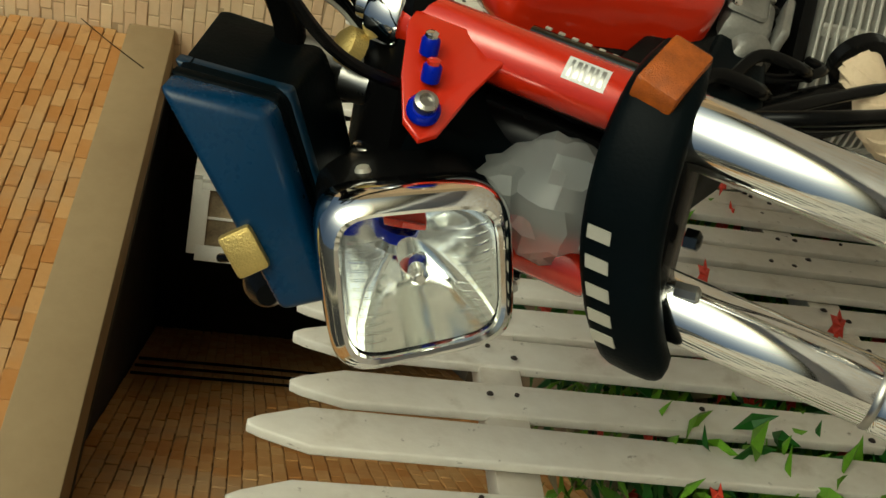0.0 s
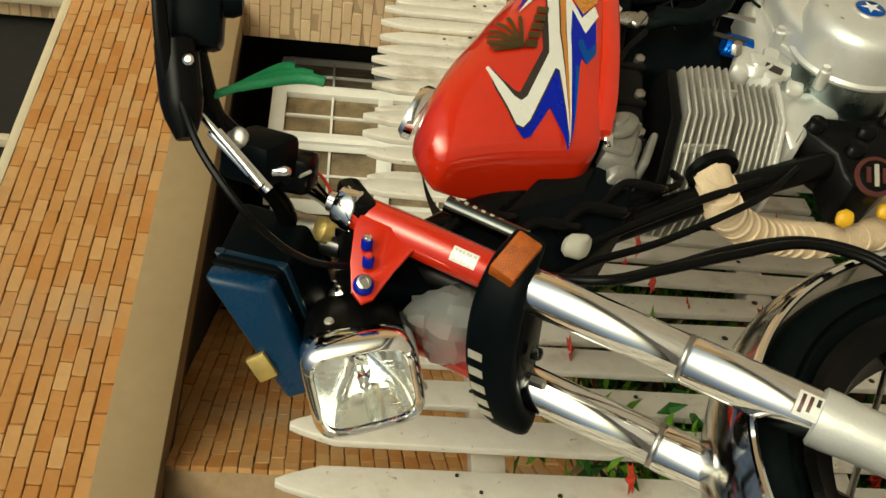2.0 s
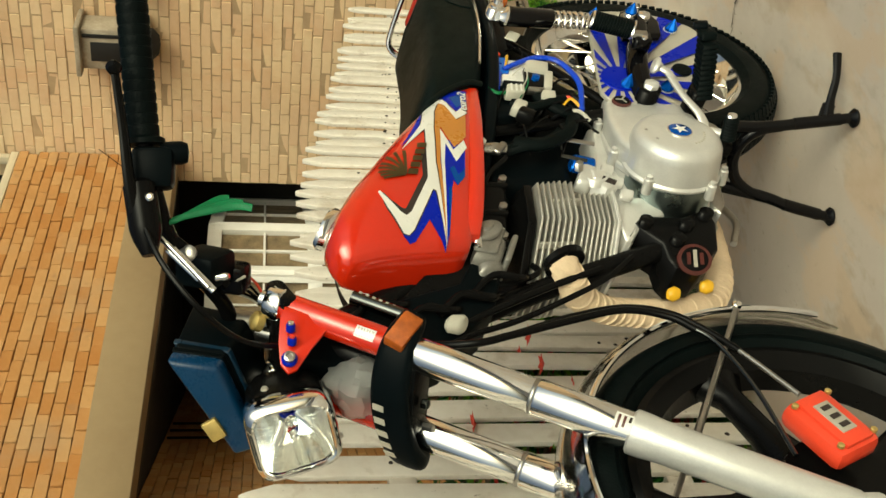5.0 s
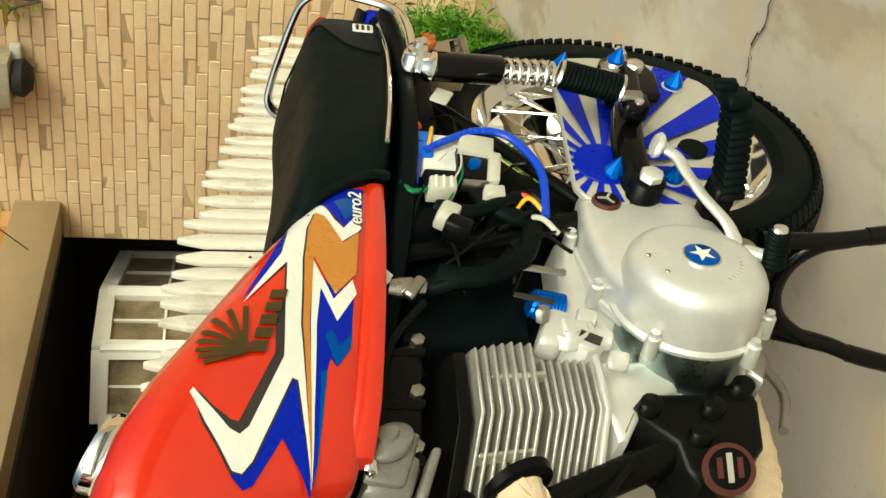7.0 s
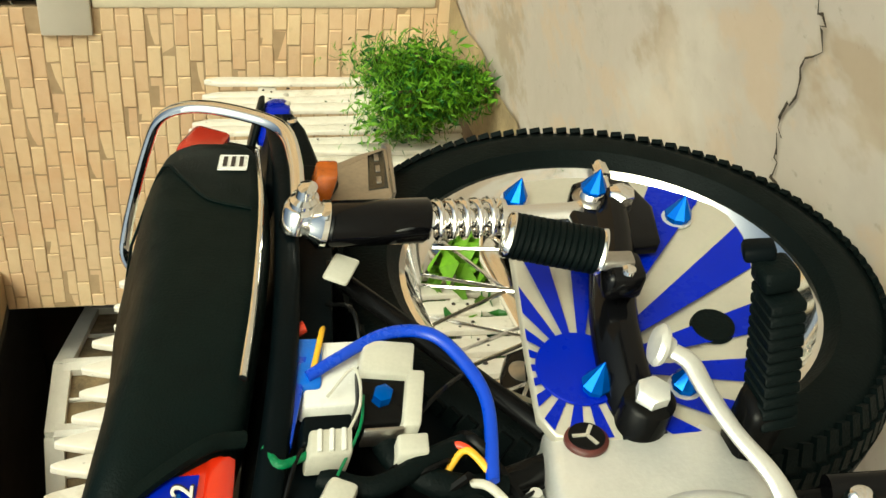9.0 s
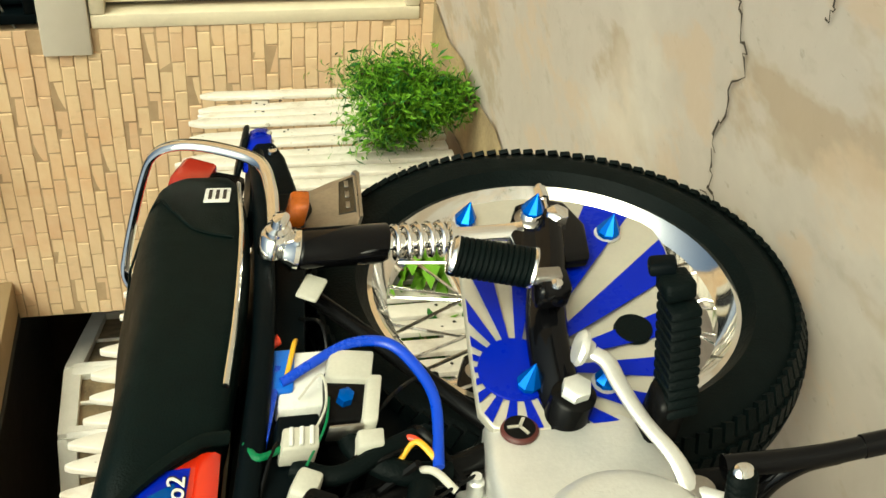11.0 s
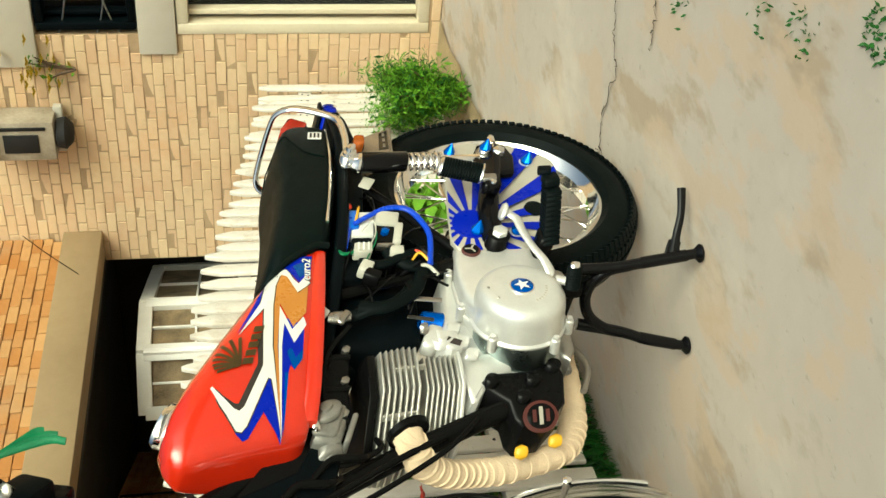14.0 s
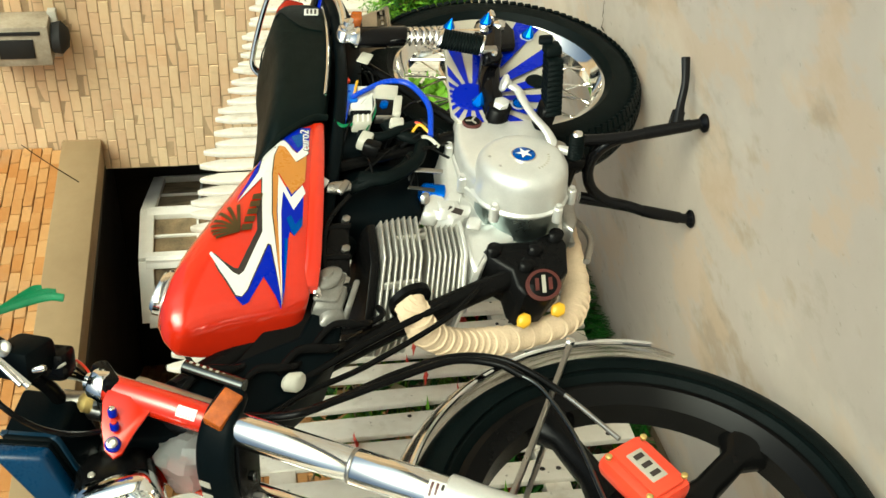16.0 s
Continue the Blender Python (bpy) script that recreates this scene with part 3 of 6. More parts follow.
def grass(name, lo, hi, count, seed, h=(0.03, 0.09), label="short dark green grass along the foot of the fence"):
    r = random.Random(seed)
    rows = []
    for _ in range(count):
        x = r.uniform(lo[0], hi[0])
        y = r.uniform(lo[1], hi[1])
        rows.append((Vector((x, y, 0.0)), Vector((r.gauss(0, 0.5), r.gauss(0, 0.5), 1)), r.uniform(*h), 0.006))
    ob = new(name, leaf_mesh(name, rows, LEAFDARK))
    return tagged(ob, label, "grass", kind="stuff")


grass("grass", (-1.2, 0.56), (0.6, 0.85), 7000, 9, (0.05, 0.16))
for k, (x, y) in enumerate(((0.35, -0.455), (0.05, -0.59), (-0.09, -0.615), (-0.28, -0.705))):
    grass("grass_tuft", (x - 0.04, y - 0.035), (x + 0.04, y + 0.035), (14, 18, 30, 90)[k], 10 + k, (0.007, 0.015), "small green weed tuft in a joint of the drive")

# cracks and stains in the concrete
def crack(points, width, seed):
    r = random.Random(seed)
    path = [Vector(p) for p in points]
    fine = []
    for a, b in zip(path, path[1:]):
        for k in range(10):
            q = a.lerp(b, k / 10)
            fine.append(q + Vector((r.gauss(0, 0.006), r.gauss(0, 0.006), 0)))
    fine.append(path[-1])
    bm = bmesh.new()
    rows = []
    for i, q in enumerate(fine):
        d = (fine[min(i + 1, len(fine) - 1)] - fine[max(i - 1, 0)]).normalized()
        s = Vector((-d.y, d.x, 0)) * width * r.uniform(0.25, 1.1)
        rows.append((bm.verts.new(q + s), bm.verts.new(q - s)))
    for a, b in zip(rows, rows[1:]):
        bm.faces.new((a[0], b[0], b[1], a[1]))
    return tag_setting(link("crack", bm, CRACK), "thin dark crack in the concrete drive", "crack")


crack([(0.5, 0.06, 0.0062), (0.56, 0.02, 0.0062), (0.62, 0.01, 0.0062), (0.645, -0.07, 0.0062), (0.61, -0.19, 0.0062), (0.66, -0.26, 0.0062), (0.68, -0.33, 0.0062), (0.72, -0.45, 0.0062)], 0.0026, 1)
crack([(0.44, -0.32, 0.0062), (0.455, -0.36, 0.0062), (0.46, -0.41, 0.0062), (0.5, -0.5, 0.0062)], 0.0022, 2)
crack([(0.62, 0.01, 0.0062), (0.68, 0.06, 0.0062), (0.75, 0.08, 0.0062)], 0.0016, 3)


# wall lamp
lamp = tagged(new("wall_lamp"), "weathered grey box lamp on the brick wall", "lamp")
part("housing", box((WALL_X - 0.065, 1.055, 1.630), (0.13, 0.17, 0.23), 0.008), LAMPBOX, lamp)
part("hood", box((WALL_X - 0.078, 1.055, 1.750), (0.17, 0.21, 0.02), 0.005), LAMPBOX, lamp)
part("lamp_foot", box((WALL_X - 0.02, 1.055, 1.507), (0.034, 0.2, 0.034), 0.004), GREYCON, lamp, "mortar pad under the lamp")
part("slot", box((WALL_X - 0.1315, 0.997, 1.640), (0.006, 0.014, 0.19), 0.001), DARKROOM, lamp, "dark seam along the lamp front")
part("panel", box((WALL_X - 0.133, 1.062, 1.640), (0.008, 0.08, 0.13), 0.003), DARKROOM, lamp, "dark open lamp panel")
part("lens", turned([(0, 0.058), (0.032, 0.064), (0.058, 0.038), (0.064, 0.0)], (WALL_X - 0.07, 1.05, 1.510), (0, 0, -1), sides=20), DARKROOM, lamp, "dark dirty lamp bowl")
creeper = shrub("creeper", (WALL_X - 0.02, 0.8, 1.42), (0.03, 0.08, 0.18), 34, (LEAF,), "small yellow flowering creeper on the wall", "plant", 51, (0.02, 0.04), 0.5, 4, (30, 0.03, YPETAL))
for run in (1.0, 1.18, 1.36):
    q = Vector((1.75, 2.7, 0)) + aslant * (1.65 - run) + inward * 0.13
    tagged(link("wall_cable", tube([(q.x, q.y, 1.44), (q.x + 0.004, q.y, 0.8), (q.x, q.y, 0.3)], 0.006, sides=8), BLACK), "thin black cable running down the porch wall", "cable", "porch cables")
tagged(link("surface_cable", tube([(2.58, 1.575, 1.72), (2.44, 1.576, 1.6), (2.3, 1.576, 1.47)], 0.0018, sides=8), BLACK), "thin dark cable across the porch corner", "cable")

# ---- motorcycle: x to the rear, y to its right side, z up ----
bike = tagged(new("motorcycle"), "red commuter motorcycle with chrome forks on its centre stand", "motorcycle")


def fair(q):
    """The motorcycle's drawing coordinates, drawn out to its true proportions."""
    x, y, h = q.x, q.y, q.z - 0.55
    terms = (1, x, y, h, x * x, x * h, h * h)
    return Vector([sum(t * row[k] for t, row in zip(terms, FAIR)) for k in range(3)])


FAIR = [(-0.0656, -0.0154, 0.6004), (0.9349, -0.1709, -0.0815), (-0.1522, 0.6892, 0.2087), (-0.1219, -0.1094, 0.9433), (0.1614, 0.2161, -0.0031), (0.2715, 0.2007, -0.2666), (-0.1226, -0.1172, -0.1469)]


OFFSET = {"blue_filter": (0.055, 0.02, -0.037), "filter_neck": (0.055, 0.02, -0.037), "engine_bracket": (-0.018, 0.0, 0.002)}      # parts that sit a little further on


def bit(name, bm, mat, parent=None, label="", smooth=40, faired=True):
    if faired:
        off = OFFSET.get(name) or OFFSET.get(parent.name if parent else name, (0, 0, 0))
        for v in bm.verts:
            v.co = fair(v.co) + Vector(off)
    return part(name, bm, mat, parent or bike, label, smooth)


def group(name, label="", parent=None):
    ob = new(name)
    ob.parent = parent or bike
    return tagged(ob, label) if label else ob


# rear wheel
RW, RR = Vector((0.39, 0.0, 0.296)), 0.291


def tyre_profile(r, w, deep=0.075):
    """Outer and inner outline of a tyre: rows of (across, radius)."""
    return [(-w * 0.62, r - deep), (-w * 0.95, r - deep * 0.8), (-w, r - deep * 0.47), (-w * 0.86, r - 0.014), (-w * 0.5, r - 0.003), (0, r), (w * 0.5, r - 0.003), (w * 0.86, r - 0.014), (w, r - deep * 0.47), (w * 0.95, r - deep * 0.8), (w * 0.62, r - deep)]


rear = group("rear_wheel", "spoked rear wheel with knobbly black tyre")
bit("tyre", turned(tyre_profile(RR - 0.004, 0.047), RW, (0, 1, 0), sides=72, close=True), RUBBER, rear, faired=False)
tread = bmesh.new()
for k in range(104):
    a = 2 * math.pi * k / 104
    for side in (-1, 1):
        for off, rr in ((0.014, RR - 0.0045), (0.037, RR - 0.0135)):
            c = RW + Vector((math.cos(a + 0.02 * side), 0, math.sin(a + 0.02 * side))) * rr + Vector((0, side * off, 0))
            m = Matrix.Translation(c) @ Matrix.Rotation(-a, 4, "Y") @ Matrix.Rotation(side * (0.5 if off > 0.02 else 0.15), 4, "Z")
            bmesh.ops.create_cube(tread, size=1, matrix=m @ Matrix.Rotation(side * 0.3, 4, "X") @ Matrix.Diagonal((0.0062, 0.02, 0.0122, 1)))
tagged(bit("tread", tread, RUBBER, rear, smooth=0, faired=False), kind="stuff")
bit("rim", turned([(-0.03, 0.219), (-0.032, 0.208), (-0.02, 0.2), (-0.012, 0.191), (0.012, 0.191), (0.02, 0.2), (0.032, 0.208), (0.03, 0.219), (0.02, 0.21), (-0.02, 0.21)], RW, (0, 1, 0), sides=64, close=True), CHROME, rear, faired=False)
bit("hub", turned([(-0.05, 0.03), (-0.045, 0.06), (-0.03, 0.062), (-0.02, 0.035), (0.02, 0.035), (0.03, 0.062), (0.05, 0.06), (0.055, 0.02)], RW, (0, 1, 0)), STEEL, rear, faired=False)
for k in range(36):
    a = 2 * math.pi * k / 36
    s, lean = (1 if k % 2 else -1), (0.55 if k % 4 < 2 else -0.55)
    p0 = RW + Vector((math.cos(a + lean) * 0.058, s * 0.028, math.sin(a + lean) * 0.058))
    p1 = RW + Vector((math.cos(a) * 0.194, s * 0.006, math.sin(a) * 0.194))
    bit("spoke", tube([p0, p1], 0.002, sides=6), CHROME, rear, faired=False)

# front wheel with cast spokes
FW, FR = Vector((-0.737, 0.0, 0.331)), 0.322
front = group("front_wheel", "black cast alloy front wheel with smooth tyre")
bit("tyre", turned(tyre_profile(FR, 0.043, 0.062), FW, (0, 1, 0), sides=80, close=True), RUBBER, front, faired=False)
bit("tyre_wall", turned([(-0.046, FR - 0.046), (-0.0445, FR - 0.044), (-0.043, FR - 0.042)], FW, (0, 1, 0), sides=80, close=True), RUBBER, front, "raised moulding line on the tyre", faired=False)
bit("rim", turned([(-0.034, 0.262), (-0.036, 0.252), (-0.028, 0.242), (-0.02, 0.23), (0.02, 0.23), (0.028, 0.242), (0.036, 0.252), (0.034, 0.262), (0.02, 0.247), (-0.02, 0.247)], FW, (0, 1, 0), sides=72, close=True), BLACK, front, faired=False)
bit("hub", turned([(-0.05, 0.03), (-0.05, 0.07), (-0.03, 0.075), (0.03, 0.075), (0.05, 0.07), (0.05, 0.03)], FW, (0, 1, 0)), BLACK, front, faired=False)
for k in range(5):
    a = 2 * math.pi * k / 5 + 0.35
    d, n = Vector((math.cos(a), 0, math.sin(a))), Vector((-math.sin(a), 0, math.cos(a)))
    secs = []
    for r, w, t in ((0.06, 0.042, 0.03), (0.13, 0.02, 0.022), (0.2, 0.019, 0.02), (0.236, 0.046, 0.026)):
        secs.append([FW + d * r + n * (w * math.cos(q)) + Vector((0, t * math.sin(q), 0)) for q in [2 * math.pi * j / 12 for j in range(12)]])
    bit("cast_spoke", loft(secs), BLACK, front, faired=False)

# front mudguard
guard = bmesh.new()
rows = []
for k in range(33):
    a = radians(-23 + k * 128 / 32)      # from the rear tip round to the front
    r = FR + 0.024
    c = FW + Vector((math.cos(a) * r, 0, math.sin(a) * r))
    o = Vector((math.cos(a), 0, math.sin(a)))
    w = 0.058 * (1 if k > 3 else 0.75 + 0.08 * k)
    rows.append([guard.verts.new(c + Vector((0, s * w, 0)) - o * (0.03 * abs(s) ** 3)) for s in np.linspace(-1, 1, 11)])
for a, b in zip(rows, rows[1:]):
    for k in range(10):
        guard.faces.new((a[k], a[k + 1], b[k + 1], b[k]))
bmesh.ops.solidify(guard, geom=guard.faces[:], thickness=0.0025)
fender = bit("front_mudguard", guard, CHROME, None, "chromed steel front mudguard", faired=False)
for y in (-0.062, 0.062):
    bit("stay", tube([(-0.415, y, 0.362), (-0.44, y, 0.374), (-0.56, y * 1.1, 0.439), (-0.682, y * 1.25, 0.506), (-0.74, y * 1.3, 0.54)], [0.009, 0.006, 0.0055, 0.006, 0.006], sides=8, flat=0.5), STEEL, fender, "flat steel mudguard stay", faired=False)
    bit("bolt", turned([(0, 0.007), (0.006, 0.007), (0.008, 0.004)], (-0.42, y, 0.364), (0, y, 0), sides=6), CHROME, fender, faired=False)
for y in (-0.058, 0.058):
    rim_line = [FW + Vector((math.cos(radians(a)) * (FR - 0.004), y, math.sin(radians(a)) * (FR - 0.004))) for a in range(-16, 106, 8)]
    bit("rolled_edge", tube(rim_line, 0.0045, sides=8), CHROME, fender, "rolled edge of the mudguard", faired=False)

# forks: the steering is turned a little to the left
LEAN = Vector((0.482, 0.0, 0.876))      # along the legs, upwards
LEGS = {-1: Vector((-0.452, -0.08, 1.013)), 1: Vector((-0.466, 0.035, 1.013))}


def on_fork(z, s):
    return LEGS[s] - LEAN * ((LEGS[s].z - z) / LEAN.z)


def around(z, s, radius, angle):
    """A point on a leg's surface; the angle runs from the left side to the front."""
    ahead = LEAN.cross(Vector((0, 1, 0))).normalized()
    return on_fork(z, s) + radius * (math.cos(radians(angle)) * Vector((0, -1, 0)) + math.sin(radians(angle)) * ahead)


def leg_patch(z0, z1, a0, a1, s, radius):
    bm = bmesh.new()
    rows2 = [[bm.verts.new(around(z, s, radius, a)) for z in (z0, z1)] for a in np.linspace(a0, a1, 8)]
    for p, q in zip(rows2, rows2[1:]):
        bm.faces.new((p[0], p[1], q[1], q[0]))
    return bm


for s in (-1, 1):
    fork = group("fork", "chromed telescopic fork leg with red upper cover")
    bit("sleeve", turned([(0, 0.021), (0.002, 0.0225), (0.168, 0.0225), (0.171, 0.021)], on_fork(0.703, s), LEAN, sides=36), CHROME, fork, faired=False)
    bit("seam_ring", turned([(0, 0.0222), (0.002, 0.0236), (0.005, 0.0236), (0.007, 0.0222)], on_fork(0.699, s), LEAN, sides=36), STEEL, fork, faired=False)
    bit("tube", turned([(0, 0.0235), (0.002, 0.0242), (0.12, 0.0242), (0.122, 0.023)], on_fork(0.593, s), LEAN, sides=36), CHROME, fork, faired=False)
    bit("slider", turned([(0, 0.02), (0.01, 0.0255), (0.24, 0.0262), (0.262, 0.028), (0.276, 0.028), (0.279, 0.024)], on_fork(0.35, s), LEAN, sides=30), ALLOY, fork, faired=False)
    bit("axle_lug", box(on_fork(0.345, s), (0.05, 0.036, 0.055), 0.01), ALLOY, fork, faired=False)
    bit("cover", turned([(0, 0.0185), (0.003, 0.0198), (0.15, 0.0198), (0.158, 0.0185)], on_fork(0.868, s), LEAN, sides=36), RED, fork, "glossy red fork cover tube", faired=False)
    bit("top_cap", turned([(0, 0.0212), (0.003, 0.0226), (0.02, 0.0226), (0.024, 0.02), (0.026, 0.012), (0.034, 0.0115), (0.036, 0.008)], on_fork(1.006, s), LEAN, sides=30), CHROME, fork, faired=False)
    ye = LEGS[s].y + s * 0.012
    shift = LEGS[s].x - LEGS[-1].x
    ear = plate([(x + shift, z) for x, z in ((-0.462, 1.003), (-0.49, 1.012), (-0.52, 1.014), (-0.543, 1.011), (-0.552, 1.001), (-0.548, 0.99), (-0.526, 0.972), (-0.509, 0.955), (-0.497, 0.936), (-0.486, 0.942))], ye - 0.002, ye + 0.002, 0.001)
    for v in ear.verts:      # the bracket bends in towards the lamp
        v.co.y -= s * 0.75 * max(0.0, -0.495 + shift - v.co.x)
    bit("headlight_ear", ear, RED, fork, "red steel headlight bracket", faired=False)
    yo = ye + s * 0.003
    bit("washer", turned([(0, 0.0102), (0.004, 0.0102), (0.0065, 0.0084), (0.0065, 0.0)], (-0.54 + shift, yo - s * 0.032, 1.0), (-0.5, s, 0), sides=30), BLUE, fork, "blue anodised dress-up washer", faired=False)
    bit("bolt", turned([(0, 0.0072), (0.0075, 0.0072), (0.0085, 0.0045), (0.006, 0.004), (0.006, 0)], (-0.542 + shift, yo - s * 0.028, 1.0), (-0.5, s, 0), sides=20), STEEL, fork, faired=False)
    for k in (0, 1):
        q = Vector((-0.509 - 0.014 * k + shift, yo - s * (0.01 + 0.01 * k), 0.999 - 0.002 * k))
        bit("collar", turned([(0, 0.0058), (0.009, 0.0058), (0.011, 0.0044)], q, (0, s, 0), sides=20), BLUE, fork, faired=False)
        bit("collar_bolt", turned([(0, 0.0042), (0.0135, 0.0042), (0.0145, 0.0025)], q, (0, s, 0), sides=8), (CHROME, RED)[k], fork, faired=False)
    if s < 0:
        bit("sticker", leg_patch(0.912, 0.888, 18, 62, s, 0.0202), WHITE, fork, "small white barcode sticker", faired=False)
        for j in range(6):
            bit("barcode_line", leg_patch(0.9095 - 0.0034 * j, 0.908 - 0.0034 * j - 0.0008 * (j % 2), 24, 56, s, 0.0206), STEEL, fork, faired=False)
        bit("sticker", leg_patch(0.612, 0.59, 8, 60, s, 0.0268), WHITE, fork, "white sticker with dark red bars", faired=False)
        for z0, z1, a1, mat in ((0.609, 0.606, 52, DARKRED), (0.603, 0.6, 46, DARKRED), (0.597, 0.594, 30, KNOT)):
            bit("sticker_bar", leg_patch(z0, z1, 14, a1, s, 0.0272), mat, fork, faired=False)

# lower clamp cover with reflectors
band = group("clamp_cover", "black plastic cover round the lower fork clamp")
COVER = smooth_path([(-0.505, -0.104, 0.842), (-0.542, -0.094, 0.862), (-0.566, -0.058, 0.872), (-0.581, -0.01, 0.87), (-0.592, 0.03, 0.858), (-0.592, 0.06, 0.842), (-0.572, 0.08, 0.826)], 5)
secs = []
for i, q in enumerate(COVER):
    way = (COVER[min(i + 1, len(COVER) - 1)] - COVER[max(i - 1, 0)]).normalized()
    out = way.cross(LEAN).normalized()
    full = 1.0 - 0.35 * abs(2 * i / (len(COVER) - 1) - 1) ** 3
    secs.append([q + out * (0.013 * math.copysign(abs(math.cos(a)) ** 0.6, math.cos(a))) + LEAN * (0.026 * full * math.copysign(abs(math.sin(a)) ** 0.6, math.sin(a))) for a in [2 * math.pi * k / 16 for k in range(16)]])
bit("shell", loft(secs), PLASTIC, band, faired=False)
bit("yoke", box((-0.55, -0.015, 0.845), (0.06, 0.13, 0.04), 0.01, (0, 29, 18)), BLACK, band, faired=False)
for k in range(5):
    i = 14 + 2 * k
    way = (COVER[i + 1] - COVER[i - 1]).normalized()
    out = way.cross(LEAN).normalized()
    out = out if out.x < 0 else -out
    bm = bmesh.new()
    m = Matrix((way, out, LEAN)).transposed().to_4x4()
    m.translation = COVER[i] + out * 0.0132 + LEAN * 0.012
    bmesh.ops.create_cube(bm, size=1, matrix=m @ Matrix.Diagonal((0.0085, 0.0012, 0.015, 1)))
    bit("plate_bar", bm, SILVER_VINYL, band, "raised silver bars on the cover" if k == 0 else "", faired=False)
for s, q, turn in ((-1, (-0.535, -0.106, 0.859), -16), (1, (-0.54, 0.085, 0.822), 16)):
    bit("reflector", box(q, (0.052, 0.02, 0.028), 0.003, (0, 36, turn)), AMBER, band, "amber side reflector", faired=False)
bit("bolt", turned([(0, 0.007), (0.008, 0.007), (0.01, 0.004)], (-0.574, -0.02, 0.83), (-0.5, -0.2, -0.8), sides=6), DARKSTEEL, band, faired=False)
bit("bolt", turned([(0, 0.0055), (0.014, 0.0055), (0.016, 0.003)], (-0.58, 0.015, 0.826), (-0.5, -0.2, -0.8), sides=6), STEEL, band, faired=False)
wrap = turned([(-0.044 + 0.088 * k / 12, 0.01 + 0.031 * math.sin(math.pi * (k + 0.6) / 13.2)) for k in range(13)], (-0.532, -0.008, 0.905), (0.45, 0.1, 1), sides=22)
for v in wrap.verts:
    v.co += 0.009 * noise.noise_vector(v.co * 60)
bit("clear_wrap", wrap, CLEARWRAP, band, "crumpled clear plastic wrapping", smooth=20, faired=False)

# headlight
lampu = group("headlight", "rectangular headlight with wide chrome bezel")
AIM = Vector((-0.965, -0.2, -0.1)).normalized()      # where the lamp looks
ACROSS = (Vector((-0.2, 0.93, -0.24)) - AIM * AIM.dot(Vector((-0.2, 0.93, -0.24)))).normalized()
HT = Matrix((-AIM, ACROSS, (-AIM).cross(ACROSS))).transposed().to_4x4()
HT.translation = Vector((-0.592, 0.012, 0.993))


def rounded(wy, wz, x, p=5.0, n=48):
    """An outline of the lamp at depth x, a little narrower at its foot."""
    out = []
    for k in range(n):
        a = 2 * math.pi * k / n
        c, s = math.cos(a), math.sin(a)
        z = math.copysign(abs(s) ** (2 / p), s)
        out.append(HT @ Vector((x, wy * (1 + 0.06 * z) * math.copysign(abs(c) ** (2 / p), c), wz * z)))
    return out


bit("shell", loft([rounded(0.001, 0.001, 0.103), rounded(0.02, 0.02, 0.1), rounded(0.038, 0.04, 0.092), rounded(0.049, 0.05, 0.06), rounded(0.0525, 0.0535, 0.018), rounded(0.0525, 0.0535, 0.004)], caps=False), BLACK, lampu, "glossy black headlight shell", faired=False)
bit("bezel", loft([rounded(0.053, 0.054, 0.014), rounded(0.0555, 0.0565, 0.01), rounded(0.0555, 0.0565, -0.011), rounded(0.053, 0.054, -0.018), rounded(0.048, 0.049, -0.0215), rounded(0.0455, 0.0465, -0.0205), rounded(0.045, 0.046, -0.011)], caps=False), CHROME, lampu, "chrome headlight bezel", faired=False)
bit("reflector", loft([rounded(0.0445, 0.0455, -0.012), rounded(0.039, 0.04, 0.006), rounded(0.03, 0.03, 0.022), rounded(0.016, 0.016, 0.034), rounded(0.007, 0.007, 0.038)], caps=False), REFLECTOR, lampu, faired=False)
lens_ob = bit("lens", loft([rounded(0.0448, 0.0458, -0.0135), rounded(0.0446, 0.0456, -0.0185), rounded(0.036, 0.037, -0.0225), rounded(0.012, 0.012, -0.024)]), FLUTED, lampu, "clear fluted glass lens", faired=False)
lens_ob.visible_shadow = False
for k in range(12):      # flutes moulded into the glass along its upper and lower edge
    v = -0.033 + 0.006 * k
    for w0, w1 in ((-0.04, -0.018 - 0.004 * (k % 3)), (0.02 + 0.004 * (k % 2), 0.04)):
        flute = bit("flute", tube([HT @ Vector((-0.0195, v, w0)), HT @ Vector((-0.0222, v, (w0 + w1) / 2)), HT @ Vector((-0.0195, v, w1))], 0.0008, sides=6, steps=3), FLUTED, lens_ob, faired=False)
        flute.visible_shadow = False
bit("bulb_cap", turned([(0, 0.0055), (0.009, 0.0055), (0.012, 0.003), (0.012, 0)], HT @ Vector((-0.002, 0, 0)), AIM, sides=18), CHROME, lampu, "small bulb shield", faired=False)
bit("bulb", turned([(0, 0.008), (0.014, 0.0085), (0.022, 0.006), (0.026, 0)], HT @ Vector((0.022, 0, 0)), AIM, sides=16), LENS, lampu, faired=False)
bit("screw", turned([(0, 0.004), (0.003, 0.003)], HT @ Vector((-0.006, 0.02, -0.0565)), -(HT.to_3x3() @ Vector((0, 0, 1))), sides=8), STEEL, lampu, faired=False)
bit("screw", turned([(0, 0.006), (0.005, 0.004)], HT @ Vector((0.03, -0.0505, 0.022)), -ACROSS, sides=10), SILVER_VINYL, lampu, faired=False)

# instrument box: corners of its left and right ends, front top, front foot, rear foot, rear top
meter = group("instrument_box", "blue black square instrument housing")
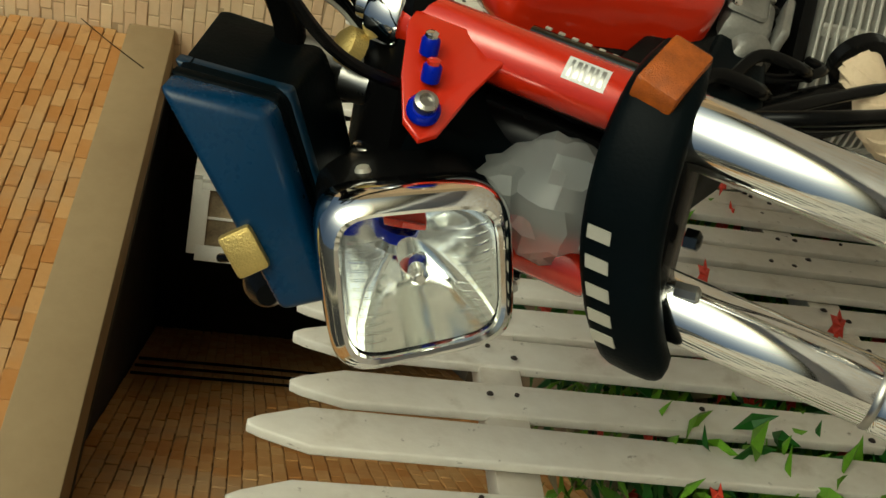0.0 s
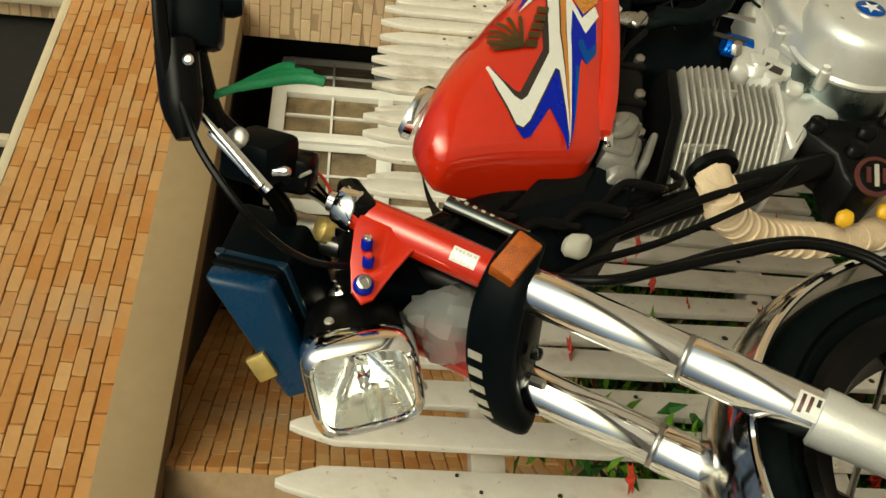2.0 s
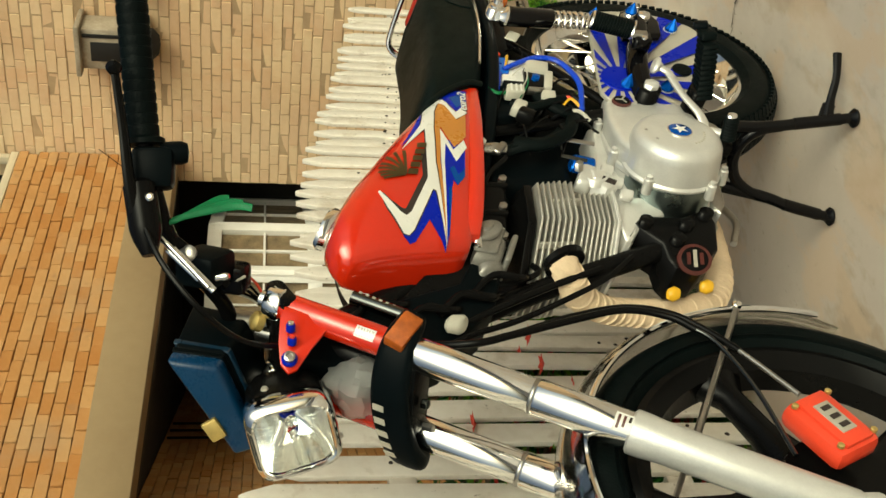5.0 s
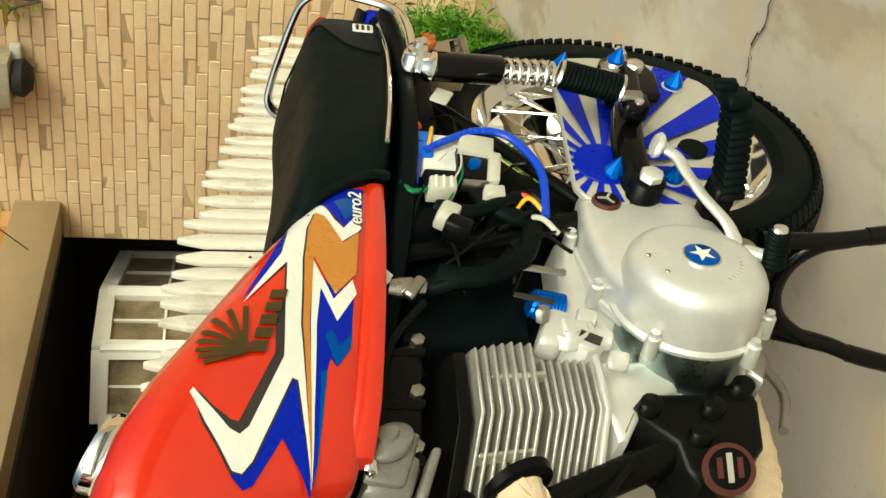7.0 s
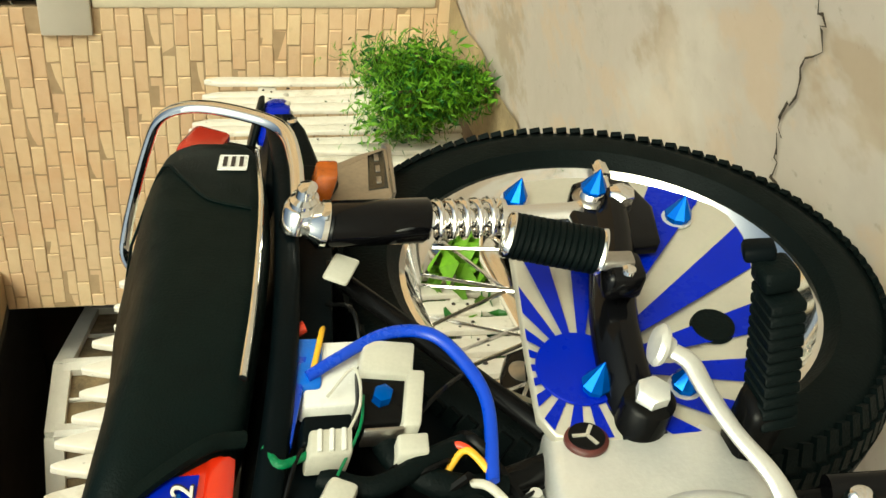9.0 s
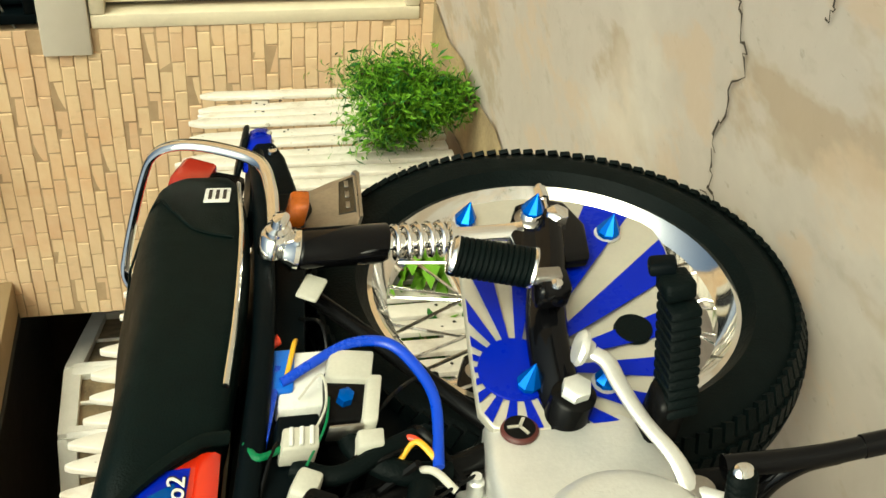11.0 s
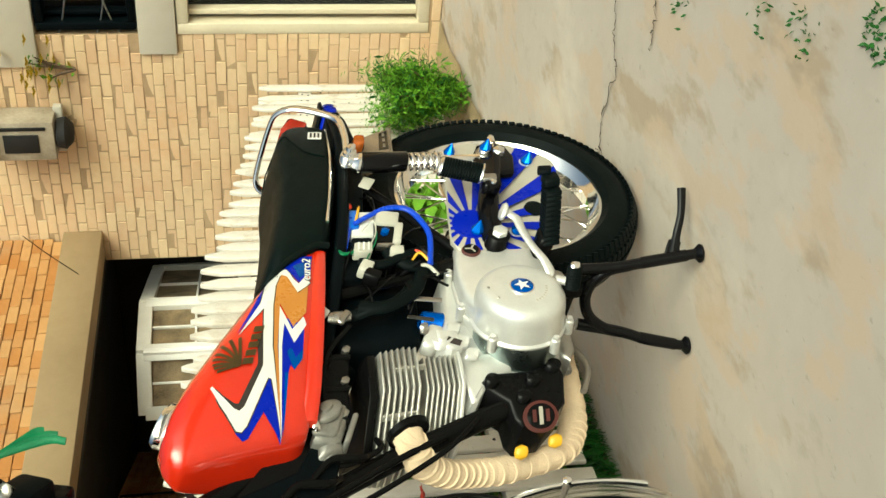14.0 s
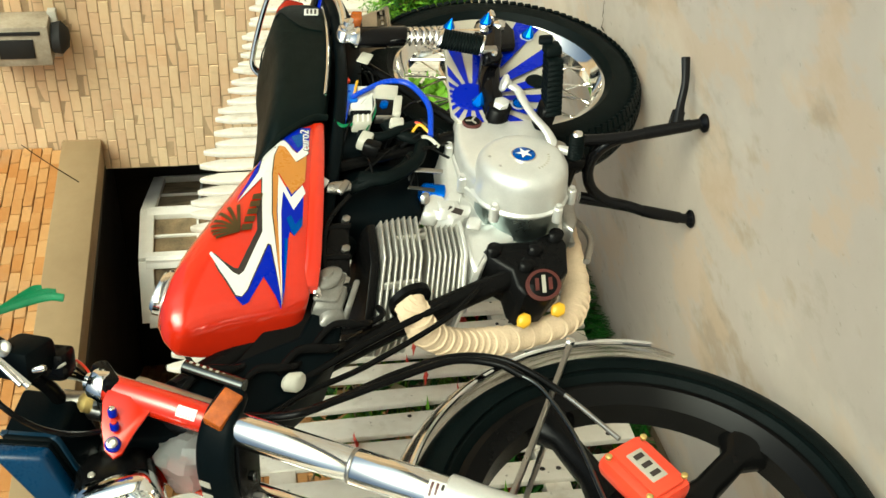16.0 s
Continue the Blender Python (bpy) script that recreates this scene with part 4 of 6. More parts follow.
NEAR_END = [Vector(q) for q in ((-0.529, -0.048, 1.154), (-0.536, -0.044, 1.09), (-0.425, -0.04, 1.05), (-0.405, -0.045, 1.128))]
FAR_END = [Vector(q) for q in ((-0.574, 0.075, 1.066), (-0.572, 0.062, 1.036), (-0.47, 0.08, 1.005), (-0.455, 0.085, 1.06))]


def housing(f0, f1, grow=1.0, v0=0.0, v1=1.0, bevel=0.006):
    """A slice of the housing from depth f0 to f1, front to rear."""
    bm = bmesh.new()
    ring = []
    for v in (v0, v1):
        top0, low0, low1, top1 = [a.lerp(b, v) for a, b in zip(NEAR_END, FAR_END)]
        corners = [top0.lerp(top1, f0), low0.lerp(low1, f0), low0.lerp(low1, f1), top0.lerp(top1, f1)]
        mid = sum(corners, Vector()) / 4
        ring.append([bm.verts.new(mid + (c - mid) * grow) for c in corners])
    a, b = ring
    bm.faces.new(a), bm.faces.new(list(reversed(b)))
    for k in range(4):
        bm.faces.new((a[k], a[(k + 1) % 4], b[(k + 1) % 4], b[k]))
    bmesh.ops.recalc_face_normals(bm, faces=bm.faces)
    if bevel:
        bmesh.ops.bevel(bm, geom=bm.edges[:], offset=bevel, segments=3, affect="EDGES", profile=0.5)
    return bm


bit("body", housing(0.0, 0.2), BLUEBOX, meter, "deep blue front of the housing", faired=False)
bit("groove", housing(0.18, 0.26, 0.96, bevel=0.002), PLASTIC, meter, "dark groove round the housing", faired=False)
bit("back_shell", housing(0.24, 1.0, 1.0, bevel=0.008), PLASTIC, meter, faired=False)
bit("rib", housing(0.3, 0.38, 1.04, bevel=0.002), NAVY, meter, faired=False)
bit("rib", housing(0.1, 0.12, 1.0, 0.46, 0.48, 0.0), PLASTIC, meter, faired=False)
face = (FAR_END[0] - NEAR_END[0]).normalized()
badge_way = Vector((face.x, face.y, face.z))
badge_out = badge_way.cross(NEAR_END[0] - NEAR_END[1]).normalized()
badge_out = badge_out if badge_out.x < 0 else -badge_out
m = Matrix((badge_way, badge_out, badge_way.cross(badge_out))).transposed().to_4x4()
m.translation = NEAR_END[0].lerp(FAR_END[0], 0.7).lerp(NEAR_END[1].lerp(FAR_END[1], 0.7), 0.0) + badge_out * 0.003
gold = box((0, 0, 0), (0.03, 0.008, 0.022), 0.003)
for v in gold.verts:
    v.co = m @ v.co
bit("badge", gold, GOLD, meter, "crinkled gold foil badge", faired=False)

# handlebar
hb = group("handlebar", "black handlebar with rubber grips and levers")
BAR_L = [(-0.43, 0.03, 1.075), (-0.432, -0.05, 1.08), (-0.44, -0.115, 1.115), (-0.432, -0.165, 1.15), (-0.412, -0.215, 1.168), (-0.375, -0.27, 1.184), (-0.25, -0.42, 1.206)]
BAR_R = [(-0.43, 0.03, 1.075), (-0.42, 0.09, 1.08), (-0.385, 0.14, 1.085), (-0.335, 0.2, 1.075), (-0.27, 0.26, 1.06), (-0.13, 0.34, 1.045)]
for line in (BAR_L, BAR_R):
    bit("bar", tube(line, 0.0105, sides=14), BLACK, hb, faired=False)
    g0, g1 = Vector(line[-2]), Vector(line[-1])
    s = -1 if g1.y < 0 else 1
    d = g1 - g0
    prof = [(0, 0.026), (0.006, 0.026), (0.01, 0.0195)]
    for k in range(12):
        h = 0.015 + k * (d.length - 0.03) / 12
        prof += [(h, 0.0202), (h + 0.008, 0.0202), (h + 0.009, 0.019), (h + 0.0112, 0.019)]
    prof += [(d.length - 0.008, 0.0215), (d.length - 0.002, 0.021), (d.length, 0.014)]
    bit("grip", turned(prof, g0, d, sides=22), RUBBER, hb, "ribbed black rubber grip", faired=False)
    side = Vector((-0.045, 0, 0.014))
    bit("lever", tube([g0 + side * 0.7 - d * 0.42, g0 + side * 1.05 - d * 0.1, g0 + side * 1.15 + d * 0.25, g0 + side * 1.35 + d * 0.62], [0.011, 0.008, 0.0065, 0.0055], sides=10, flat=0.7), BLACK, hb, "black control lever", faired=False)
    bit("lever_ball", turned([(-0.01, 0.0), (-0.007, 0.007), (0, 0.01), (0.007, 0.007), (0.01, 0)], g0 + side * 1.37 + d * 0.64, (1, 0, 0), sides=14), BLACK, hb, faired=False)
    turn = math.degrees(math.atan2(d.y, d.x))
    bit("switch", box(g0 - d * 0.16 + Vector((0.004, 0, -0.008)), (0.052, 0.046, 0.052), 0.009, (0, 0, turn)), PLASTIC, hb, "black switch block", faired=False)
    bit("switch_key", turned([(0, 0.014), (0.026, 0.015), (0.034, 0.012), (0.036, 0)], g0 - d * 0.05 + Vector((0.0, 0, -0.018)), (0.1, 0, -1), sides=18), PLASTIC, hb, faired=False)
    bit("perch", turned([(0, 0.014), (0.006, 0.02), (0.06, 0.02), (0.075, 0.017), (0.095, 0.009)], g0 - d * 0.18 + Vector((-0.018, 0, 0.008)), -d + Vector((-0.05, 0, -0.02)), sides=20), BLACK, hb, "black rubber lever boot", faired=False)
    bit("perch_nut", turned([(0, 0.0055), (0.006, 0.0055), (0.008, 0.003)], g0 - d * 0.33 + Vector((-0.026, -0.016, -0.004)), (-0.6, -0.7, 0), sides=8), CHROME, hb, faired=False)
    bit("riser", turned([(0, 0.014), (0.03, 0.014), (0.045, 0.017), (0.05, 0.01)], (-0.43, 0.015 + s * 0.045, 1.028), (0.1, 0, 1), sides=18), STEEL, hb, faired=False)
bit("clamp_box", box((-0.436, -0.128, 1.108), (0.062, 0.045, 0.058), 0.01, (0, 30, 20)), PLASTIC, hb, faired=False)
bit("clamp_box", box((-0.42, -0.1, 1.078), (0.04, 0.04, 0.05), 0.008, (0, 20, 20)), BLACK, hb, faired=False)
bit("clamp_screw", turned([(0, 0.0055), (0.022, 0.0055), (0.026, 0.003)], (-0.462, -0.13, 1.1), (-0.3, -0.4, -1), sides=10), CHROME, hb, faired=False)
bit("mast", tube([(-0.452, -0.19, 1.166), (-0.48, -0.175, 1.135), (-0.512, -0.155, 1.1)], 0.0036, sides=10), CHROME, hb, "thin chrome rod", faired=False)
bit("mast", tube([(-0.43, -0.17, 1.15), (-0.445, -0.14, 1.11), (-0.45, -0.11, 1.08)], 0.007, sides=10), BLACK, hb, faired=False)
for z0, end in ((1.146, (-0.5, -0.14, 1.094)), (1.152, (-0.49, -0.15, 1.112))):
    bit("bright_clip", tube([(-0.462, -0.175, z0), end], 0.0045, sides=8, flat=0.5), CHROME, hb, faired=False)
bit("cap_screw", turned([(0, 0.011), (0.004, 0.011), (0.006, 0.007), (0.006, 0)], (-0.445, -0.155, 1.128), (-0.6, -0.7, 0.2), sides=18), STEEL, hb, faired=False)
for k in range(5):
    bit("loose_wire", tube([(-0.42 - 0.006 * k, -0.12, 1.09 - 0.008 * k), (-0.41 - 0.006 * k, -0.09, 1.05 + 0.008 * k), (-0.42, -0.06, 1.03 + 0.004 * k), (-0.44, -0.03, 1.01)], 0.002, sides=6), (REDBOX, BLACK, BLACK, BLACK, CONNECTOR)[k], hb, faired=False)
bit("clutch_cable", tube([(-0.47, -0.215, 1.178), (-0.52, -0.19, 1.15), (-0.56, -0.15, 1.1), (-0.54, -0.09, 1.05), (-0.5, -0.05, 0.98)], 0.0038, sides=8), BLACK, hb, "thin black control cable", faired=False)
bit("brake_cable", tube([(-0.37, 0.2, 1.11), (-0.42, 0.15, 1.06), (-0.46, 0.1, 1.0), (-0.5, 0.08, 0.9)], 0.0038, sides=8), BLACK, hb, faired=False)
bit("top_yoke", box((-0.455, -0.016, 1.01), (0.06, 0.17, 0.026), 0.009, (0, -24, 8)), BLACK, hb, faired=False)
bit("ignition", turned([(0, 0.016), (0.02, 0.016), (0.024, 0.012)], (-0.44, -0.02, 1.02), (0.4, 0, 1), sides=18), STEEL, hb, faired=False)
bit("key_guard", turned([(0, 0.014), (0.01, 0.013), (0.014, 0.008)], (-0.452, -0.05, 1.036), (-0.2, -0.5, 1), sides=14), GOLD, hb, "brass coloured cap nut", faired=False)
for end in ((-0.395, -0.2, 1.062), (-0.412, -0.205, 1.05), (-0.385, -0.2, 1.08)):
    e = Vector(end)
    bit("ribbon_tail", tube([(-0.43, -0.19, 1.155), (-0.424, -0.197, 1.135), tuple(e.lerp(Vector((-0.42, -0.2, 1.12)), 0.35) + Vector((0.008, 0, 0))), end], [0.003, 0.004, 0.0055, 0.005], None, 10, flat=0.35), GREEN, hb, "green cloth ribbon tied to the bar", faired=False)


# fuel tank
TX = [-0.256, -0.255, -0.252, -0.246, -0.232, -0.2, -0.15, -0.1, -0.03, 0.04, 0.1, 0.15, 0.18]
TT = [0.838, 0.856, 0.87, 0.886, 0.9, 0.911, 0.909, 0.896, 0.864, 0.828, 0.792, 0.76, 0.738]
TB = [0.71, 0.698, 0.69, 0.684, 0.682, 0.682, 0.682, 0.682, 0.681, 0.68, 0.678, 0.676, 0.675]
TW = [0.074, 0.088, 0.098, 0.107, 0.115, 0.121, 0.126, 0.127, 0.124, 0.117, 0.108, 0.099, 0.092]
TN = 3.0


def tank_y(x, z):
    """Half width of the tank's side at (x, z)."""
    t, b, w = np.interp(x, TX, TT), np.interp(x, TX, TB), np.interp(x, TX, TW)
    c, h = b + (t - b) * 0.4, (t - b) * (0.6 if z > b + (t - b) * 0.4 else 0.4)
    u = min(0.999, abs(z - c) / h)
    return float(w * (1 - u ** (TN if z > c else 6)) ** (1 / (TN if z > c else 6)))


secs = []
for x in np.interp(np.linspace(0, 1, 40), np.linspace(0, 1, len(TX)), TX):
    t, b, w = np.interp(x, TX, TT), np.interp(x, TX, TB), np.interp(x, TX, TW)
    c = b + (t - b) * 0.4
    ring = []
    for k in range(48):
        a = 2 * math.pi * k / 48
        cs, sn = math.cos(a), math.sin(a)
        p, h = (TN, (t - b) * 0.6) if sn > 0 else (6, (t - b) * 0.4)
        z = c + h * math.copysign(abs(sn) ** (2 / p), sn)
        nose = min(1, max(0, (-0.17 - x) / 0.08)) * np.interp(z, (0.68, 0.87, 0.92), (0.02, -0.006, 0.012))      # the nose leans forward
        slim = float(np.interp(x, (-0.263, -0.05), (0.42, 1.0)))      # the nose tapers
        ring.append(Vector((x + nose, -w + slim * w * (1 + math.copysign(abs(cs) ** (2 / p), cs)), z)))
    secs.append(ring)
tank = bit("fuel_tank", loft(secs), RED, None, "glossy red fuel tank with striped flash decals", smooth=70)


def decal(name, outline, mat, lift, label="", both=True):
    """A vinyl decal that lies on the tank's sides."""
    flat = [Vector((x, z, 0)) for x, z in outline]
    todo = [[(round(flat[i].x, 6), round(flat[i].y, 6)) for i in tri] for tri in tessellate_polygon([flat])]
    tris = []
    while todo:
        t = todo.pop()
        sides = sorted(((math.dist(t[i], t[(i + 1) % 3]), i) for i in range(3)), reverse=True)
        if sides[0][0] < 0.013:
            tris.append(t)
            continue
        i = sides[0][1]
        p, q, o = t[i], t[(i + 1) % 3], t[(i + 2) % 3]
        lo, hi = min(p, q), max(p, q)
        m = (round((lo[0] + hi[0]) / 2, 7), round((lo[1] + hi[1]) / 2, 7))
        todo += [[p, m, o], [m, q, o]]
    for s in (-1, 1) if both else (-1,):
        bm, seen = bmesh.new(), {}
        for t in tris:
            vs = []
            for x, z in t:
                if (x, z) not in seen:
                    seen[(x, z)] = bm.verts.new((x, s * (tank_y(x, z) + lift), z))
                vs.append(seen[(x, z)])
            if len(set(vs)) == 3:
                bm.faces.new(vs)
        bit(name, bm, mat, tank, label, smooth=80)


def grown(outline, d):
    """The outline moved outwards by d."""
    pts = [Vector(p) for p in outline]
    area = sum(a.x * b.y - b.x * a.y for a, b in zip(pts, pts[1:] + pts[:1]))
    out = []
    for a, b, c in zip(pts[-1:] + pts[:-1], pts, pts[1:] + pts[:1]):
        e, f = (b - a).normalized(), (c - b).normalized()
        n = Vector((e.y + f.y, -e.x - f.x)) * (1 if area > 0 else -1)
        n = n.normalized() if n.length > 0.2 else Vector((0, 0))
        out.append(tuple(b + n * d))
    return out


decal("decal", [(-0.173, 0.837), (-0.23, 0.8), (-0.24, 0.788), (-0.237, 0.78), (-0.198, 0.762), (-0.248, 0.728), (-0.202, 0.727), (-0.13, 0.729), (-0.115, 0.727), (-0.125, 0.719), (-0.103, 0.707), (-0.032, 0.708), (-0.01, 0.75), (-0.132, 0.763), (-0.215, 0.792)], BLUE, 0.0012, "deep blue flash decal")
decal("decal", [(-0.15, 0.845), (-0.187, 0.812), (-0.194, 0.801), (-0.186, 0.792), (-0.112, 0.768), (-0.042, 0.775), (-0.046, 0.79), (-0.109, 0.782), (-0.18, 0.804), (-0.178, 0.811)], KNOT, 0.0012, "black shadow line of the decal")
for piece in ([(-0.112, 0.873), (-0.153, 0.842), (-0.187, 0.811), (-0.193, 0.801), (-0.228, 0.792), (-0.225, 0.801), (-0.179, 0.833)],
              [(-0.193, 0.801), (-0.186, 0.794), (-0.114, 0.773), (-0.138, 0.762), (-0.218, 0.785), (-0.228, 0.792)],
              [(-0.114, 0.773), (-0.045, 0.78), (0.013, 0.784), (0.03, 0.791), (0.085, 0.785), (0.112, 0.774), (0.1, 0.76), (0.07, 0.767), (0.017, 0.768), (-0.076, 0.761), (-0.162, 0.745), (-0.245, 0.728), (-0.141, 0.756), (-0.138, 0.762)],
              [(0.013, 0.784), (-0.043, 0.822), (0.03, 0.791)],
              [(0.112, 0.774), (0.126, 0.763), (0.116, 0.75), (0.085, 0.735), (0.071, 0.724), (0.09, 0.712), (0.073, 0.702), (0.065, 0.707), (0.047, 0.725), (0.092, 0.748), (0.1, 0.76)]):
    decal("decal_outline", grown(piece, 0.0022), KNOT, 0.0017, "black outline of the flash")
    decal("decal", piece, WHITE, 0.0022, "white flash decal")
decal("decal", [(0.017, 0.757), (-0.042, 0.73), (-0.013, 0.711), (-0.032, 0.705), (-0.071, 0.724), (-0.027, 0.745), (-0.075, 0.745), (-0.168, 0.737), (-0.245, 0.728), (-0.168, 0.741), (-0.075, 0.751)], WHITE, 0.0026)
decal("decal", [(0.1, 0.758), (0.09, 0.747), (0.044, 0.724), (0.064, 0.706), (-0.004, 0.707), (-0.036, 0.729), (0.019, 0.756), (-0.075, 0.7525), (-0.168, 0.74), (-0.243, 0.729), (-0.162, 0.7445), (-0.076, 0.759), (0.017, 0.766), (0.07, 0.765)], ORANGE, 0.0031, "ochre flash decal")
decal("decal", [(0.13, 0.757), (0.15, 0.735), (0.15, 0.7), (0.1, 0.702), (0.074, 0.723), (0.088, 0.733)], BLUE, 0.0018, "deep blue flash decal")
decal("decal", [(0.122, 0.737), (0.134, 0.713), (0.102, 0.707), (0.086, 0.723)], SKYBLUE, 0.0026, "bright blue flash decal")
decal("decal", [(-0.036, 0.824), (0.02, 0.805), (0.075, 0.79), (0.08, 0.784), (0.03, 0.788)], BLUE, 0.0016)
decal("decal", [(-0.089, 0.735), (-0.11, 0.727), (-0.125, 0.719), (-0.103, 0.707), (-0.082, 0.707), (-0.102, 0.719), (-0.081, 0.728)], SKYBLUE, 0.002)
decal("decal", [(-0.13, 0.735), (-0.13, 0.729), (-0.244, 0.726)], SKYBLUE, 0.002)
# wing badge as plain bronze bars
for k in range(8):
    a = radians(100 - k * 13)
    root = Vector((-0.112, 0.812))
    tipq = root + Vector((math.cos(a), math.sin(a))) * (0.036 + 0.006 * min(k, 5) - 0.006 * max(0, k - 6))
    n2 = Vector((-(tipq - root).y, (tipq - root).x)).normalized() * 0.0046
    decal("wing_bar", [tuple(root - n2 * 0.5), tuple(tipq - n2), tuple(tipq + n2 * 0.2), tuple(root + n2 * 0.5)], BRONZE, 0.005 + 0.001 * (k % 2), "raised bronze badge bar" if k == 0 else "")
for k in range(5):
    q = Vector((-0.105 + k * 0.0165, 0.8 - k * 0.0028))
    decal("badge_bar", [(q.x - 0.0062, q.y - 0.008), (q.x + 0.0062, q.y - 0.009), (q.x + 0.0062, q.y + 0.008), (q.x - 0.0062, q.y + 0.009)], BRONZE, 0.005)
for side in (-1, 1):
    lip = []
    for x in np.linspace(-0.21, 0.165, 24):
        w = float(np.interp(x, TX, TW)) * 0.95 - 0.014 * max(0, 1 - (x + 0.21) / 0.05) ** 2
        lip.append([Vector((x, side * (w + dy), z)) for dy, z in ((-0.01, 0.699), (0.003, 0.697), (0.008, 0.691), (0.0085, 0.678), (0.004, 0.672), (-0.01, 0.671))])
    bit("lower_lip", loft(lip), RED, tank, "rolled lower flange of the tank")


def lettering(text, size, m, mat, parent, name="lettering", label=""):
    cu = bpy.data.curves.new(name, "FONT")
    cu.body, cu.size, cu.extrude, cu.align_x, cu.align_y = text, size, 0.0006, "CENTER", "CENTER"
    cu.shear = 0.25
    tmp = bpy.data.objects.new(name, cu)
    me = bpy.data.meshes.new_from_object(tmp)
    bpy.data.objects.remove(tmp)
    me.materials.clear()
    me.materials.append(mat)
    me.transform(m)
    for v in me.vertices:
        v.co = fair(v.co)
    ob = new(name, me)
    ob.parent = parent
    return tagged(ob, label) if label else ob


lettering("euro2", 0.0265, pose(0.107, -tank_y(0.107, 0.71) - 0.0032, 0.71, 90, 0, 7) @ pose(0, 0, 0, 0, 0, 2), KNOT, tank, "lettering", "black outline of the lettering")
lettering("euro2", 0.0245, pose(0.107, -tank_y(0.107, 0.71) - 0.0044, 0.7105, 90, 0, 7) @ pose(0, 0, 0, 0, 0, 2), WHITE, tank, "lettering", "white lettering on the tank")
bit("tank_nose", box((-0.3, 0, 0.74), (0.06, 0.09, 0.08), 0.02, (0, 30, 0)), RUBBER, tank)
bit("filler_cap", turned([(0, 0.034), (0.012, 0.034), (0.02, 0.028), (0.022, 0.0)], (-0.12, 0.0, 0.902), (0.3, 0, 1), sides=28), CHROME, tank)

# seat
SX = [0.098, 0.115, 0.15, 0.22, 0.3, 0.38, 0.45, 0.5, 0.54, 0.562, 0.57]
ST = [0.735, 0.775, 0.787, 0.788, 0.788, 0.795, 0.81, 0.815, 0.812, 0.795, 0.77]
SB = [0.665, 0.66, 0.66, 0.658, 0.655, 0.655, 0.66, 0.67, 0.68, 0.69, 0.7]
SW = [0.085, 0.105, 0.118, 0.124, 0.127, 0.127, 0.124, 0.12, 0.112, 0.1, 0.08]
secs = []
for x in np.interp(np.linspace(0, 1, 30), np.linspace(0, 1, len(SX)), SX):
    t, b, w = np.interp(x, SX, ST), np.interp(x, SX, SB), np.interp(x, SX, SW)
    ring = []
    for k in range(36):
        a = 2 * math.pi * k / 36
        cs, sn = math.cos(a), math.sin(a)
        p = 5.0
        z = (t + b) / 2 + (t - b) / 2 * math.copysign(abs(sn) ** (2 / p), sn)
        slant = 0.078 * max(0, 1 - (x - 0.1) / 0.22) * (0.776 - z) / 0.106      # the front end leans back towards its foot
        ring.append(Vector((x + slant, w * math.copysign(abs(cs) ** (2 / p), cs), z)))
    secs.append(ring)
seat = bit("seat", loft(secs), LEATHER, None, "long black vinyl dual seat", smooth=60)
for s in (-1, 1):
    bit("trim_strip", tube([(0.215, s * 0.127, 0.678), (0.3, s * 0.13, 0.676), (0.42, s * 0.129, 0.68), (0.525, s * 0.118, 0.692)], 0.005, sides=10, flat=0.6), CHROME, seat, "thin chrome trim strip")
    bit("piping", tube([(0.178, s * 0.1, 0.668), (0.168, s * 0.108, 0.7), (0.138, s * 0.104, 0.745), (0.11, s * 0.092, 0.775), (0.108, s * 0.05, 0.79)], 0.007, sides=8), LEATHER, seat, "raised piping along the seat front")
    bit("stitch_line", tube([(0.42, s * 0.1265, 0.69), (0.435, s * 0.126, 0.74), (0.47, s * 0.123, 0.775), (0.5, s * 0.11, 0.805), (0.5, 0, 0.819)], 0.0022, sides=6), LEATHER, seat)
lab = bit("label", box((0.5, -0.1215, 0.72), (0.03, 0.002, 0.036), 0.002, (0, 0, 8)), WHITE, seat, "small white printed label")
for k in range(3):
    bit("label_bar", box((0.5, -0.1232, 0.71 + 0.01 * k), (0.02, 0.001, 0.005), 0, (0, 0, 8)), KNOT, seat)

# grab rail
bit("grab_rail", tube([(0.41, -0.135, 0.64), (0.48, -0.14, 0.648), (0.54, -0.14, 0.668), (0.572, -0.139, 0.725), (0.592, -0.133, 0.79), (0.602, -0.11, 0.832), (0.606, -0.06, 0.843), (0.606, 0.06, 0.843), (0.602, 0.11, 0.832), (0.592, 0.133, 0.79), (0.572, 0.139, 0.725), (0.54, 0.14, 0.668), (0.41, 0.135, 0.64)], 0.0085, sides=12), CHROME, None, "chrome grab rail behind the seat")

# tail
tail = group("tail_unit", "black rear mudguard with red tail lamp")
secs = []
for k in range(16):
    a = radians(62 + k * 73 / 15)
    c = RW + Vector((math.cos(a), 0, math.sin(a))) * (RR + 0.03)
    o = Vector((math.cos(a), 0, math.sin(a)))
    secs.append([c + Vector((0, 0.07 * math.cos(q), 0)) + o * 0.012 * math.sin(q) for q in [2 * math.pi * j / 12 for j in range(12)]])
bit("rear_mudguard", loft(secs), BLACK, tail)
bit("lamp_base", box((0.62, 0.02, 0.72), (0.1, 0.1, 0.08), 0.015, (0, 15, 0)), BLACK, tail)
bit("tail_lamp", box((0.665, 0.02, 0.765), (0.06, 0.11, 0.07), 0.012, (0, 20, 0)), TAIL, tail, "red tail lamp lens")
